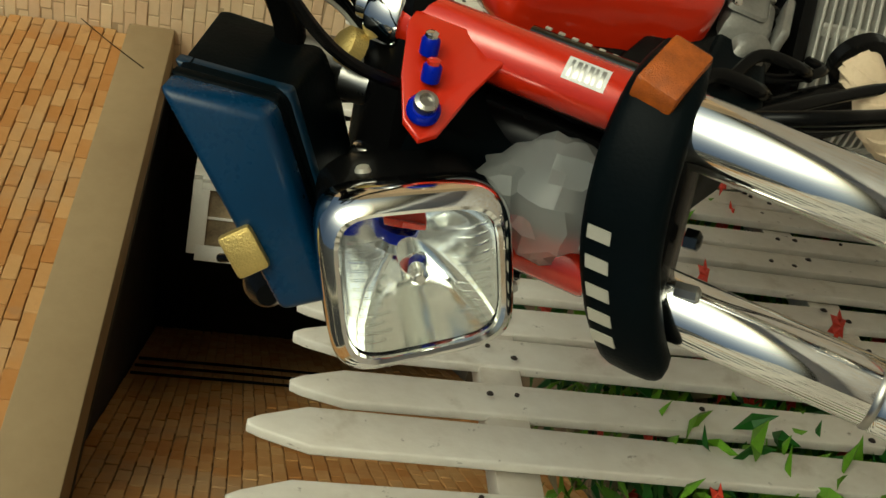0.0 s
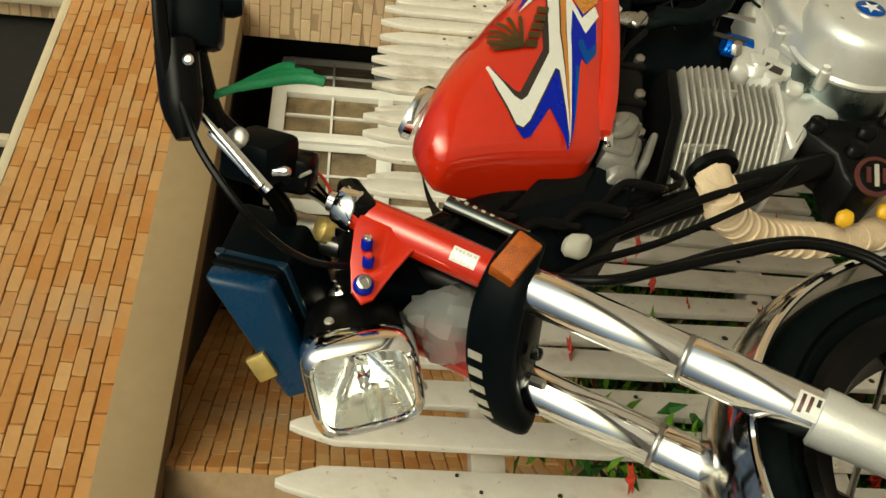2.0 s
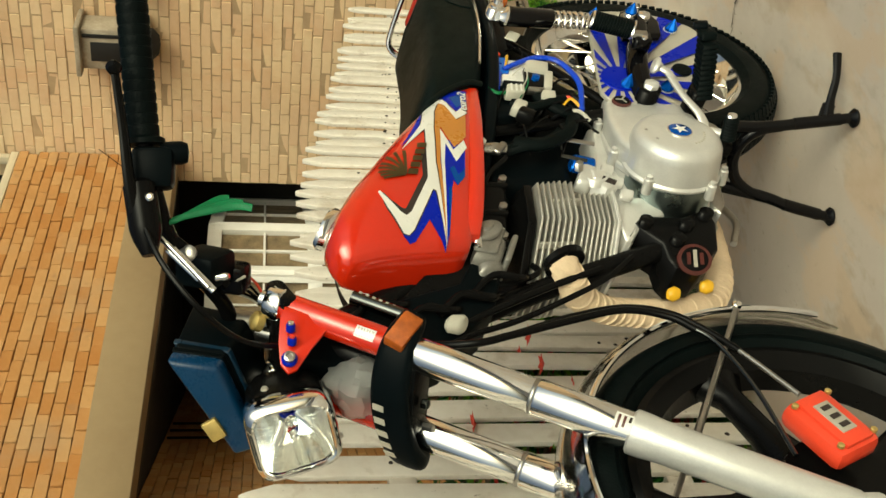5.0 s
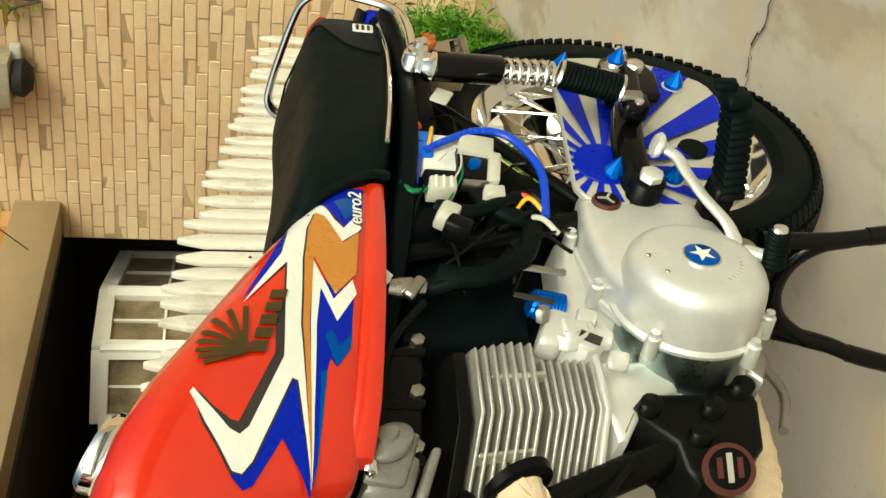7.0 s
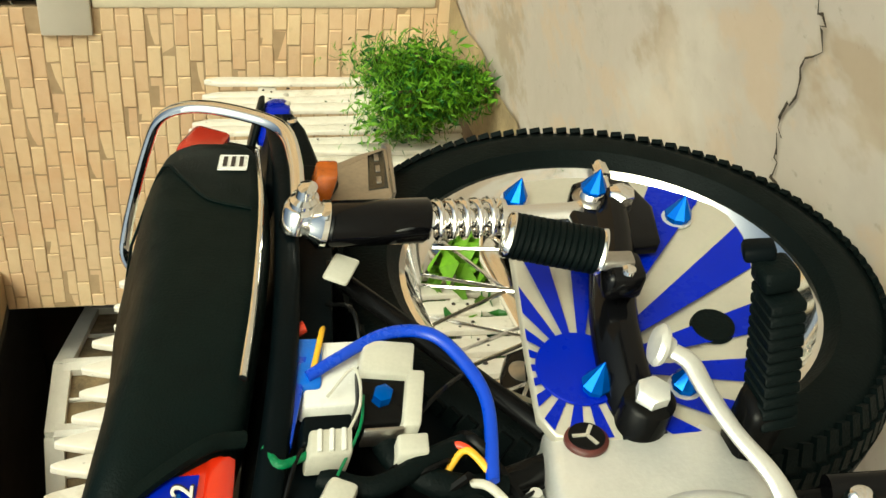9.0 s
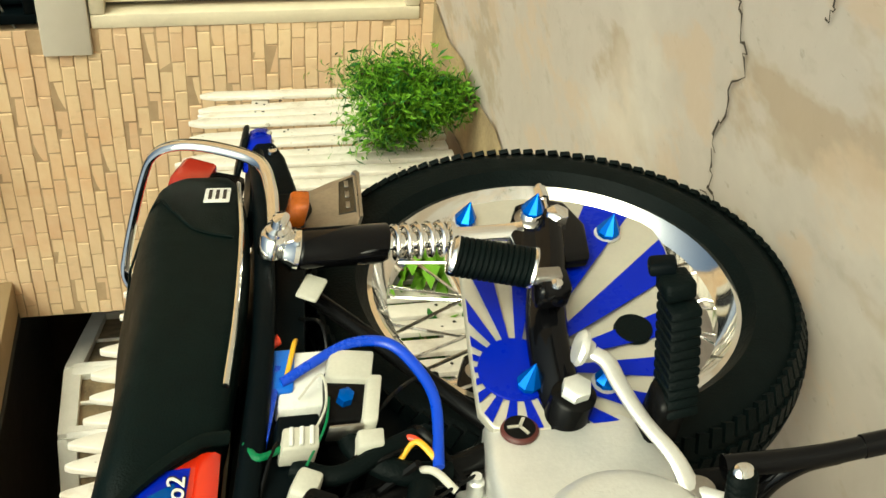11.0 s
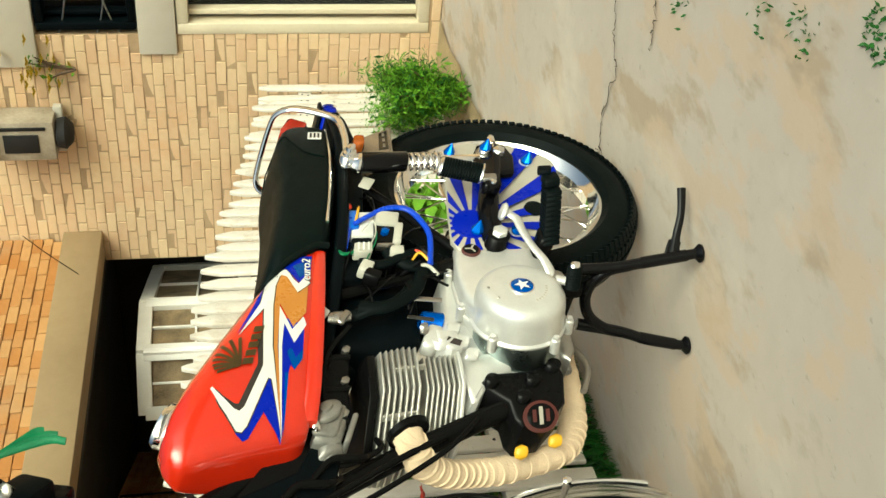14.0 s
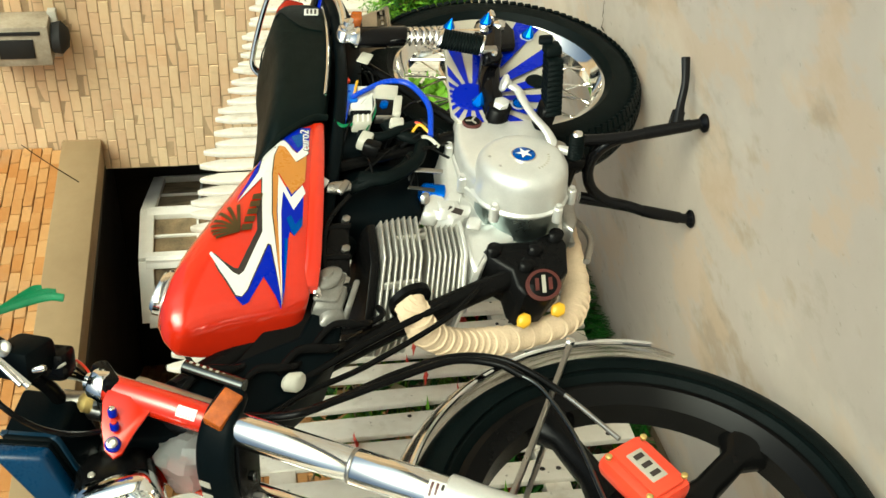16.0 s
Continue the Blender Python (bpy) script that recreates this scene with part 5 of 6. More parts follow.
flap = bit("mudguard_flap", plate([(0.51, 0.607), (0.56, 0.6), (0.582, 0.585), (0.605, 0.545), (0.622, 0.505), (0.614, 0.501), (0.525, 0.503), (0.505, 0.57)], -0.055, 0.06, 0.008), PLATE, tail, "dusty brown mudguard flap")
bit("flap_edge", plate([(0.618, 0.511), (0.623, 0.504), (0.616, 0.499), (0.524, 0.501), (0.523, 0.505), (0.612, 0.505)], -0.058, 0.062, 0.001), STEEL, flap)
bit("flap_panel", plate([(0.598, 0.532), (0.61, 0.509), (0.535, 0.509), (0.53, 0.535)], -0.0565, -0.052, 0.002), DARKSTEEL, flap, "dark inset panel")
for k in range(3):
    bit("panel_bar", box((0.548 + 0.022 * k, -0.057, 0.521), (0.012, 0.002, 0.006), 0.0005), STEEL, flap)
bit("lamp_bracket", plate([(0.765, 0.668), (0.76, 0.628), (0.72, 0.607), (0.64, 0.585), (0.58, 0.6), (0.6, 0.66)], -0.015, 0.06, 0.008), PLASTIC, tail, "black indicator bracket")
bit("bracket_bolt", turned([(0, 0.008), (0.006, 0.008), (0.008, 0.004)], (0.728, -0.016, 0.632), (0, -1, 0), sides=12), CHROME, tail)
for s in (-1, 1):
    bit("indicator_stem", tube([(0.49, s * 0.04, 0.62), (0.49, s * 0.1, 0.61)], 0.008, sides=10, curve=False), BLACK, tail)
bit("indicator", box((0.483, -0.11, 0.606), (0.032, 0.036, 0.027), 0.005), AMBER, tail, "amber rear indicator")
blue_lamp = bit("indicator", box((0.785, 0.02, 0.655), (0.085, 0.065, 0.05), 0.016, (0, 0, 20)), BLUE, tail, "blue rear indicator lamp")
bit("lamp_back", box((0.792, 0.03, 0.684), (0.1, 0.08, 0.012), 0.005, (0, 0, 20)), PLASTIC, blue_lamp)
for k in range(3):
    bit("lens_stud", turned([(0, 0.006), (0.003, 0.004), (0.004, 0)], (0.805 - 0.016 * k, -0.018 + 0.006 * k, 0.645 - 0.006 * k), (0.2, -1, -0.2), sides=10), SILVER_VINYL, blue_lamp)

# shock absorbers
for s in (-1, 1):
    sh = group("shock_absorber", "rear shock absorber with chrome spring")
    p0, p1 = Vector((0.402, s * 0.135, 0.638)), Vector((0.413, s * 0.13, 0.325))
    pa = Vector((0.386, s * 0.135, 0.632))      # the damper stands a little ahead of its upper eye
    d = (Vector((0.402, s * 0.13, 0.331)) - pa)
    n = d.normalized()
    bit("upper_eye", turned([(-0.016, 0.017), (-0.012, 0.02), (0.012, 0.02), (0.016, 0.017)], p0, (0, 1, 0), sides=20), CHROME, sh)
    bit("bolt", turned([(0, 0.016), (0.006, 0.016), (0.01, 0.011), (0.02, 0.011), (0.024, 0.006)], p0 + Vector((0, s * 0.015, 0)), (0, s, 0), sides=16), CHROME, sh)
    bit("shroud", turned([(0.016, 0.016), (0.024, 0.0225), (0.028, 0.0232), (0.128, 0.0232), (0.131, 0.021)], pa, n, sides=32), GLOSSBLACK, sh, "black upper shroud")
    bit("shroud_ring", turned([(0.004, 0.014), (0.012, 0.02), (0.016, 0.0245), (0.022, 0.0245), (0.024, 0.022)], pa, n, sides=26), CHROME, sh)
    u = n.orthogonal().normalized()
    v = n.cross(u)
    bit("spring", tube([pa + n * (0.128 + 0.08 * k / 60) + 0.0185 * (math.cos(k * 0.6) * u + math.sin(k * 0.6) * v) for k in range(61)], 0.0036, sides=10, curve=False), CHROME, sh, "chrome coil spring")
    bit("damper", turned([(0.12, 0.0105), (0.206, 0.0105), (0.207, 0.019), (0.212, 0.019), (0.213, 0.0115), (0.285, 0.0115), (0.295, 0.014)], pa, n, sides=18), CHROME, sh)
    bit("lower_eye", turned([(-0.014, 0.014), (-0.01, 0.018), (0.01, 0.018), (0.014, 0.014)], p1, (0, 1, 0), sides=18), STEEL, sh)
    bit("spike_nut", turned([(0, 0.012), (0.009, 0.012), (0.0092, 0.0135), (0.012, 0.0135), (0.036, 0.0003)], p1 + Vector((0, s * 0.014, 0)), (0, s, 0), sides=9), SKYBLUE, sh, "blue spiked cap nut", 15)
    bit("collar", turned([(0, 0.0125), (0.012, 0.0125), (0.014, 0.011)], p1 + Vector((0, s * 0.008, 0)), (0, s, 0), sides=20), CHROME, sh)

# swing arm
arm = group("swing_arm", "black tubular swing arm")
for s in (-1, 1):
    bit("arm_tube", tube([(0.15, s * 0.1, 0.335), (0.25, s * 0.125, 0.34), (0.36, s * 0.128, 0.315), (0.42, s * 0.128, 0.305)], 0.019, sides=16, flat=1.15), GLOSSBLACK, arm)
    bit("axle_plate", plate([(0.34, 0.35), (0.4, 0.352), (0.44, 0.335), (0.452, 0.305), (0.44, 0.275), (0.4, 0.262), (0.35, 0.27)], s * 0.128 - 0.012, s * 0.128 + 0.012, 0.006), GLOSSBLACK, arm)
    bit("axle_nut", turned([(0, 0.014), (0.012, 0.014), (0.016, 0.009)], (0.41, s * 0.139, 0.295), (0, s, 0), sides=6), CHROME, arm)
bit("pivot_boss", turned([(0, 0.022), (0.035, 0.022), (0.039, 0.018)], (0.163, -0.1, 0.335), (0, -1, 0), sides=24), BLACK, arm)
bit("pivot_nut", turned([(0, 0.015), (0.009, 0.015), (0.012, 0.011)], (0.163, -0.139, 0.335), (0, -1, 0), sides=6), ALLOY, arm)
bit("adjuster", tube([(0.42, -0.137, 0.3), (0.475, -0.137, 0.297)], 0.004, sides=8, curve=False), CHROME, arm)
bit("adjuster_nut", turned([(0, 0.008), (0.02, 0.008)], (0.448, -0.137, 0.2985), (1, 0, 0), sides=6), CHROME, arm)

# chain case with ray pattern
case = group("chain_case", "flat chain case with blue and silver ray pattern")
OUT = [(0.45, 0.402), (0.342, 0.41), (0.251, 0.417), (0.158, 0.42), (0.146, 0.36), (0.148, 0.25), (0.217, 0.217), (0.311, 0.181), (0.38, 0.164), (0.425, 0.17), (0.458, 0.21), (0.48, 0.257), (0.488, 0.32), (0.48, 0.382)]
OUT = [(p[0] * (1 - f) + q[0] * f, p[1] * (1 - f) + q[1] * f) for p, q in zip(OUT, OUT[1:] + OUT[:1]) for f in (0.2, 0.8)]
bit("panel", plate(OUT, -0.095, -0.107, 0.003), SILVER_VINYL, case)
SC = Vector((0.222, 0.374))


def edge_hit(a):
    d = Vector((math.cos(a), math.sin(a)))
    best = 9
    for p, q in zip(OUT, OUT[1:] + OUT[:1]):
        p, e = Vector(p) - SC, Vector(q) - Vector(p)
        den = d.x * e.y - d.y * e.x
        if abs(den) > 1e-9:
            t, u = (p.x * e.y - p.y * e.x) / den, (p.x * d.y - p.y * d.x) / den
            if t > 0 and -1e-6 <= u <= 1 + 1e-6:
                best = min(best, t)
    if d.x > 0 and SC.y + d.y * best > 0.275:      # the rear end is plain silver
        best = min(best, (0.4 - SC.x) / d.x)
    return SC + d * (best * 0.985)


for k in range(18):
    a0, a1 = 2 * math.pi * k / 18, 2 * math.pi * (k + 0.52) / 18
    bm = bmesh.new()
    pts = [SC + Vector((math.cos(a0), math.sin(a0))) * 0.03, *[edge_hit(a0 + (a1 - a0) * j / 4) for j in range(5)], SC + Vector((math.cos(a1), math.sin(a1))) * 0.03]
    bm.faces.new([bm.verts.new((p.x, -0.1085, p.y)) for p in pts])
    bit("ray", bm, BLUE, case)
bit("sun_disc", turned([(0, 0.04), (0.0022, 0.0395), (0.0023, 0)], (SC.x, -0.108, SC.y), (0, -1, 0), sides=40), BLUE, case)
for x, z in ((0.447, 0.39), (0.411, 0.225), (0.2, 0.366), (0.196, 0.287)):
    bit("spike_nut", turned([(0, 0.012), (0.006, 0.012), (0.0062, 0.0135), (0.008, 0.0135), (0.033, 0.0003)], (x, -0.108, z), (0, -1, 0), sides=9), SKYBLUE, case, "blue spiked cap nut", 15)
    bit("washer", turned([(0, 0.015), (0.002, 0.015)], (x, -0.1075, z), (0, -1, 0), sides=20), ALLOY, case)
bit("plug", turned([(0, 0.02), (0.005, 0.019), (0.006, 0)], (0.262, -0.107, 0.241), (0, -1, 0), sides=26), RUBBER, case)

# frame
frame_g = group("bike_frame", "black steel tube frame")
bit("backbone", tube([(-0.31, 0, 0.86), (-0.2, 0, 0.72), (0.0, 0, 0.665), (0.12, 0, 0.65)], 0.03, sides=16), BLACK, frame_g)
bit("head_tube", tube([(-0.425, -0.012, 1.0), (-0.51, -0.012, 0.84)], 0.026, sides=20, curve=False), BLACK, frame_g, faired=False)
bit("steering_stem", tube([(-0.43, -0.052, 0.975), (-0.5, -0.052, 0.85)], 0.015, sides=16, curve=False), STEEL, frame_g, faired=False)
bit("neck_tube", tube([(-0.398, -0.05, 0.912), (-0.448, -0.054, 0.832)], 0.0105, sides=18, curve=False), DARKSTEEL, frame_g, "grey steering neck tube with stamped bars", faired=False)
for k in range(6):
    bit("stamped_bar", box((-0.402 - 0.0055 * k, -0.0622, 0.902 - 0.0087 * k), (0.0035, 0.001, 0.0045), 0, (0, 32, 0)), SILVER_VINYL, frame_g, faired=False)
bit("down_tube", tube([(-0.345, 0, 0.8), (-0.3, -0.005, 0.68), (-0.243, -0.015, 0.55), (-0.2, -0.03, 0.43), (-0.165, -0.04, 0.335)], 0.019, sides=16), BLACK, frame_g)
for s in (-1, 1):
    bit("seat_rail", tube([(-0.08, s * 0.04, 0.66), (0.1, s * 0.085, 0.645), (0.3, s * 0.105, 0.64), (0.52, s * 0.1, 0.655), (0.62, s * 0.09, 0.67)], 0.013, sides=12), PLASTIC, frame_g)
    bit("side_tube", tube([(0.1, s * 0.05, 0.63), (0.13, s * 0.06, 0.5), (0.17, s * 0.075, 0.33), (0.16, s * 0.085, 0.24)], 0.013, sides=12), BLACK, frame_g)
    bit("rear_tube", tube([(0.44, s * 0.065, 0.64), (0.34, s * 0.062, 0.53), (0.19, s * 0.07, 0.4)], 0.009, sides=12), BLACK, frame_g)
bit("under_tray", box((0.33, 0, 0.617), (0.44, 0.17, 0.062), 0.012), PLASTIC, frame_g)
bit("tank_bracket", plate([(-0.32, 0.80), (-0.18, 0.7), (0.1, 0.672), (0.1, 0.655), (-0.2, 0.655), (-0.27, 0.66), (-0.33, 0.74)], -0.05, 0.05, 0.004), BLACK, frame_g)

bit("steering_cowl", plate([(-0.4, 0.93), (-0.335, 0.9), (-0.3, 0.8), (-0.26, 0.69), (-0.2, 0.665), (-0.24, 0.62), (-0.31, 0.63), (-0.37, 0.69), (-0.425, 0.8)], -0.055, 0.055, 0.01), PLASTIC, frame_g, "black wiring cowl round the steering head")
for k, (x, y, z) in enumerate(((-0.35, -0.06, 0.86), (-0.36, -0.065, 0.78), (-0.33, -0.06, 0.72), (-0.29, -0.06, 0.67))):
    bit("loom", tube([(x, y, z), (x + 0.03, y - 0.012, z - 0.03), (x + 0.03, y - 0.008, z - 0.075), (x + 0.055, y + 0.02, z - 0.1)], 0.007 - 0.001 * (k % 2), sides=10), BLACK, frame_g)

# engine
eng = group("engine", "single cylinder engine with silver crankcase and fins")
bit("crankcase", plate([(0.14, 0.43), (0.15, 0.33), (0.1, 0.245), (-0.03, 0.225), (-0.105, 0.25), (-0.12, 0.3), (-0.12, 0.36), (-0.1, 0.4), (-0.05, 0.415), (-0.03, 0.44)], 0.09, -0.045, 0.012), ALLOY, eng)
bit("sump", plate([(0.08, 0.25), (-0.06, 0.235), (-0.075, 0.22), (-0.05, 0.208), (0.03, 0.206), (0.07, 0.22)], 0.07, -0.045, 0.008), STEEL, eng, "grey cast sump under the crankcase")
bit("case_front", plate([(-0.06, 0.425), (-0.09, 0.42), (-0.165, 0.405), (-0.165, 0.395), (-0.12, 0.37), (-0.1, 0.33), (-0.06, 0.34)], 0.06, -0.062, 0.008), ALLOY, eng, "cast front of the crankcase")
DRUM = Vector((-0.042, 0.0, 0.354))      # centre line of the generator cover
lobe = [(DRUM.x + 0.0745 * math.cos(radians(a)), DRUM.z + 0.0745 * math.sin(radians(a))) for a in range(-60, -262, -12)]
SIDE = [(0.122, 0.441), (0.138, 0.43), (0.145, 0.408), (0.143, 0.36), (0.13, 0.312), (0.1, 0.29), (0.04, 0.278)] + lobe + [(-0.02, 0.447), (0.06, 0.449)]
bit("case_half", plate(SIDE, 0.03, -0.052, 0.006), ALLOY, eng, "cast left half of the crankcase", faired=False)
bit("flange", plate([(0.02 + (x - 0.02) * 1.03, 0.36 + (z - 0.36) * 1.04) for x, z in SIDE], -0.046, -0.058, 0.003), ALLOY, eng, "joint flange of the cover", faired=False)
bit("side_cover", plate(SIDE, -0.05, -0.098, 0.012), ALLOY, eng, "satin silver left crankcase cover", faired=False)
bit("generator_cover", turned([(-0.058, 0.0845), (-0.062, 0.085), (-0.066, 0.081), (-0.1, 0.0785), (-0.112, 0.0765), (-0.119, 0.0725), (-0.1245, 0.066), (-0.127, 0.06), (-0.1285, 0.05), (-0.1288, 0)], DRUM, (0, 1, 0), sides=72), ALLOY, eng, "deep round generator cover", faired=False)
bit("magneto_ring", turned([(0.012, 0.078), (-0.052, 0.079), (-0.056, 0.083), (-0.058, 0.083)], DRUM, (0, 1, 0), sides=64), RINGSTEEL, eng, "dark polished ring under the generator cover", faired=False)
bit("ring_lip", turned([(0.004, 0.079), (-0.001, 0.0815), (-0.005, 0.079)], DRUM, (0, 1, 0), sides=64, close=True), ALLOY, eng, faired=False)
bit("star_badge", turned([(0, 0.0195), (0.003, 0.0195), (0.0045, 0.0165), (0.0045, 0)], DRUM + Vector((0, -0.1285, 0)), (0, -1, 0), sides=32), SKYBLUE, eng, "blue star badge", faired=False)
bit("badge_rim", turned([(0, 0.0212), (0.0022, 0.0212), (0.003, 0.02), (0.003, 0.0195)], DRUM + Vector((0, -0.1285, 0)), (0, -1, 0), sides=32), CHROME, eng, faired=False)
star_bm = bmesh.new()
star_bm.faces.new([star_bm.verts.new(DRUM + Vector(((0.015 if k % 2 == 0 else 0.006) * math.sin(k * math.pi / 5 - 1.2), -0.1336, (0.015 if k % 2 == 0 else 0.006) * math.cos(k * math.pi / 5 - 1.2)))) for k in range(10)])
bit("star", star_bm, WHITE, eng, faired=False)
bit("oil_cap", turned([(0, 0.0175), (0.004, 0.0175), (0.006, 0.015), (0.006, 0)], (0.105, -0.097, 0.412), (0, -1, 0), sides=28), DARKRED, eng, "dark red inspection cap with ring", faired=False)
bit("cap_face", turned([(0, 0.0145), (0.001, 0.014), (0.001, 0)], (0.105, -0.103, 0.412), (0, -1, 0), sides=26), BLACK, eng, faired=False)
for k in range(3):
    a = radians(90 + 120 * k)
    bit("cap_mark", box((0.105 + 0.006 * math.cos(a), -0.1045, 0.412 + 0.006 * math.sin(a)), (0.011, 0.001, 0.003), 0, (0, -math.degrees(a), 0)), SILVER_VINYL, eng, faired=False)
for x, z in ((-0.106, 0.412), (-0.118, 0.306), (-0.07, 0.27), (-0.02, 0.45), (0.075, 0.456), (0.148, 0.385), (0.12, 0.296), (0.02, 0.268)):
    bit("cover_boss", turned([(0, 0.0085), (0.026, 0.008), (0.028, 0.0055), (0.033, 0.005)], (x, -0.046, z), (0, -1, 0), sides=16), ALLOY, eng, faired=False)
for k in range(8):
    a = radians(205 + 9 * k)
    bit("cover_bar", box(DRUM + Vector((0.042 * math.cos(a), -0.1288, 0.042 * math.sin(a))), (0.0028, 0.001, 0.0042), 0, (0, 90 - math.degrees(a), 0)), SILVER_VINYL, eng, faired=False)
for x, z in ((-0.088, 0.4), (-0.06, 0.412)):
    bit("face_stud", turned([(0, 0.003), (0.001, 0.002)], (x + 0.02, -0.1284, z), (0, -1, 0), sides=10), STEEL, eng, faired=False)
bit("clutch_tower", plate([(-0.035, 0.43), (-0.07, 0.42), (-0.078, 0.44), (-0.06, 0.462), (-0.03, 0.465)], -0.02, -0.098, 0.006), ALLOY, eng)
bit("number_strip", box((-0.062, -0.0995, 0.437), (0.012, 0.0015, 0.026), 0, (0, 25, 0)), KNOT, eng, "dark stamped bars")
# cylinder: octagonal fins, deep chamfers towards the front
CT = pose(-0.125, 0.03, 0.425, 0, -4, 0)


def fin(z, w, d, t=0.0048):
    o = [(-w, -d * 0.36), (-w * 0.25, -d), (w * 0.72, -d), (w, -d * 0.62), (w, d * 0.62), (w * 0.72, d), (-w * 0.25, d), (-w, d * 0.36)]
    bm = bmesh.new()
    a = [bm.verts.new(CT @ Vector((x, y, z))) for x, y in o]
    b = [bm.verts.new(CT @ Vector((x, y, z + t))) for x, y in o]
    bm.faces.new(a), bm.faces.new(list(reversed(b)))
    for i in range(8):
        bm.faces.new((a[i], a[(i + 1) % 8], b[(i + 1) % 8], b[i]))
    bmesh.ops.bevel(bm, geom=bm.edges[:], offset=0.0014, segments=1, affect="EDGES")
    return bm


bit("cylinder_core", tube([CT @ Vector((0.0, 0, 0)), CT @ Vector((0, 0, 0.15))], 0.056, sides=28, curve=False), FIN_ALLOY, eng)
for k in range(7):
    bit("cylinder_fin", fin(0.003 + 0.009 * k, 0.068 + 0.0006 * k, 0.112, 0.0034), FIN_ALLOY, eng)
for k in range(7):
    bit("head_fin", fin(0.075 + 0.0102 * k, 0.09 - 0.0018 * abs(k - 2), 0.128, 0.0036), FIN_ALLOY, eng)
for x, z in ((-0.045, 0.14), (0.03, 0.12)):
    bit("fin_rib", box(CT @ Vector((x, -0.11 if x > 0 else -0.085, z * 0.75)), (0.005, 0.016, 0.06), 0.002, (0, -4, 0)), FIN_ALLOY, eng)
bit("head_plate", fin(0.146, 0.086, 0.118, 0.014), BLACK, eng, "thick black head plate")
bit("base_gasket", fin(-0.004, 0.082, 0.116, 0.006), ALLOY, eng)
bit("head_cover", plate([(-0.205, 0.612), (-0.21, 0.638), (-0.19, 0.662), (-0.13, 0.668), (-0.06, 0.66), (-0.045, 0.64), (-0.045, 0.612)], 0.06, -0.07, 0.012), BLACK, eng, "black valve cover")
for x in (-0.19, -0.125, -0.06):
    bit("cover_rib", box((x, -0.068, 0.635), (0.01, 0.012, 0.045), 0.003), BLACK, eng)
    bit("cover_bolt", turned([(0, 0.008), (0.008, 0.008), (0.01, 0.005)], (x + 0.015, -0.066, 0.622), (0, -1, 0), sides=6), STEEL, eng)
bit("side_cap", turned([(0, 0.0195), (0.014, 0.0195), (0.016, 0.0175), (0.012, 0.0155), (0.012, 0.009), (0.016, 0.008), (0.016, 0)], (-0.053, -0.082, 0.452), (0.35, -1, 0.25), sides=30), ALLOY, eng, "round cast cap beside the barrel")
bit("tensioner", box((-0.038, -0.075, 0.47), (0.05, 0.035, 0.03), 0.008, (0, 20, 0)), ALLOY, eng)
bit("tensioner_bolt", turned([(0, 0.008), (0.015, 0.008), (0.018, 0.005)], (-0.03, -0.09, 0.485), (0.2, -1, 0.3), sides=6), STEEL, eng)
prof = [(0, 0.014)]
for k in range(8):
    prof += [(0.002 + 0.0045 * k, 0.0172), (0.0045 + 0.0045 * k, 0.0172), (0.0055 + 0.0045 * k, 0.016)]
bit("blue_filter", turned(prof + [(0.04, 0.0165), (0.043, 0.013), (0.043, 0)], (-0.026, -0.075, 0.478), (0.05, -0.15, 1), sides=24), SKYBLUE, eng, "blue breather filter")
bit("filter_neck", turned([(0, 0.008), (0.012, 0.008)], (-0.026, -0.073, 0.467), (0.05, -0.15, 1), sides=14), CHROME, eng)
for k in range(3):
    bit("case_plate", box((-0.085 + 0.03 * k, -0.088, 0.405 + 0.014 * k), (0.024, 0.012, 0.024), 0.005, (0, 15, 0)), ALLOY, eng)
bit("spark_lead", tube([(-0.2, -0.03, 0.56), (-0.235, -0.05, 0.56), (-0.25, -0.04, 0.62), (-0.2, -0.02, 0.69)], 0.005, sides=8), BLACK, eng)

carb = group("carburettor", "cast silver carburettor")
bit("body", box((-0.205, -0.05, 0.645), (0.05, 0.06, 0.05), 0.012, (0, 15, 0)), DULLALLOY, carb)
bit("top_cap", turned([(0, 0.0235), (0.006, 0.024), (0.009, 0.021), (0.011, 0.011), (0.016, 0.01), (0.016, 0)], (-0.178, -0.08, 0.652), (0.25, -1, 0.35), sides=28), DULLALLOY, carb)
bit("cap_flange", box((-0.19, -0.078, 0.648), (0.066, 0.008, 0.042), 0.006, (0, 15, 8)), DULLALLOY, carb)
bit("bowl", turned([(0, 0.02), (0.016, 0.02), (0.02, 0.017), (0.022, 0.009), (0.028, 0.008), (0.028, 0)], (-0.226, -0.05, 0.64), (-1, -0.25, -0.1), sides=24), DULLALLOY, carb)
bit("mount_plate", box((-0.212, -0.052, 0.612), (0.055, 0.07, 0.01), 0.004, (0, 15, 0)), DULLALLOY, carb)
bit("jet_screw", turned([(0, 0.006), (0.018, 0.006), (0.02, 0.004)], (-0.21, -0.08, 0.665), (0, -1, 0.5), sides=10), CHROME, carb)
bit("jet_screw", turned([(0, 0.006), (0.014, 0.006), (0.016, 0.004)], (-0.165, -0.09, 0.672), (0.2, -1, 0.5), sides=6), STEEL, carb)
bit("fuel_hose", tube([(-0.01, -0.09, 0.62), (-0.06, -0.085, 0.655), (-0.12, -0.075, 0.66), (-0.16, -0.06, 0.65)], 0.005, sides=8), BLACK, carb)
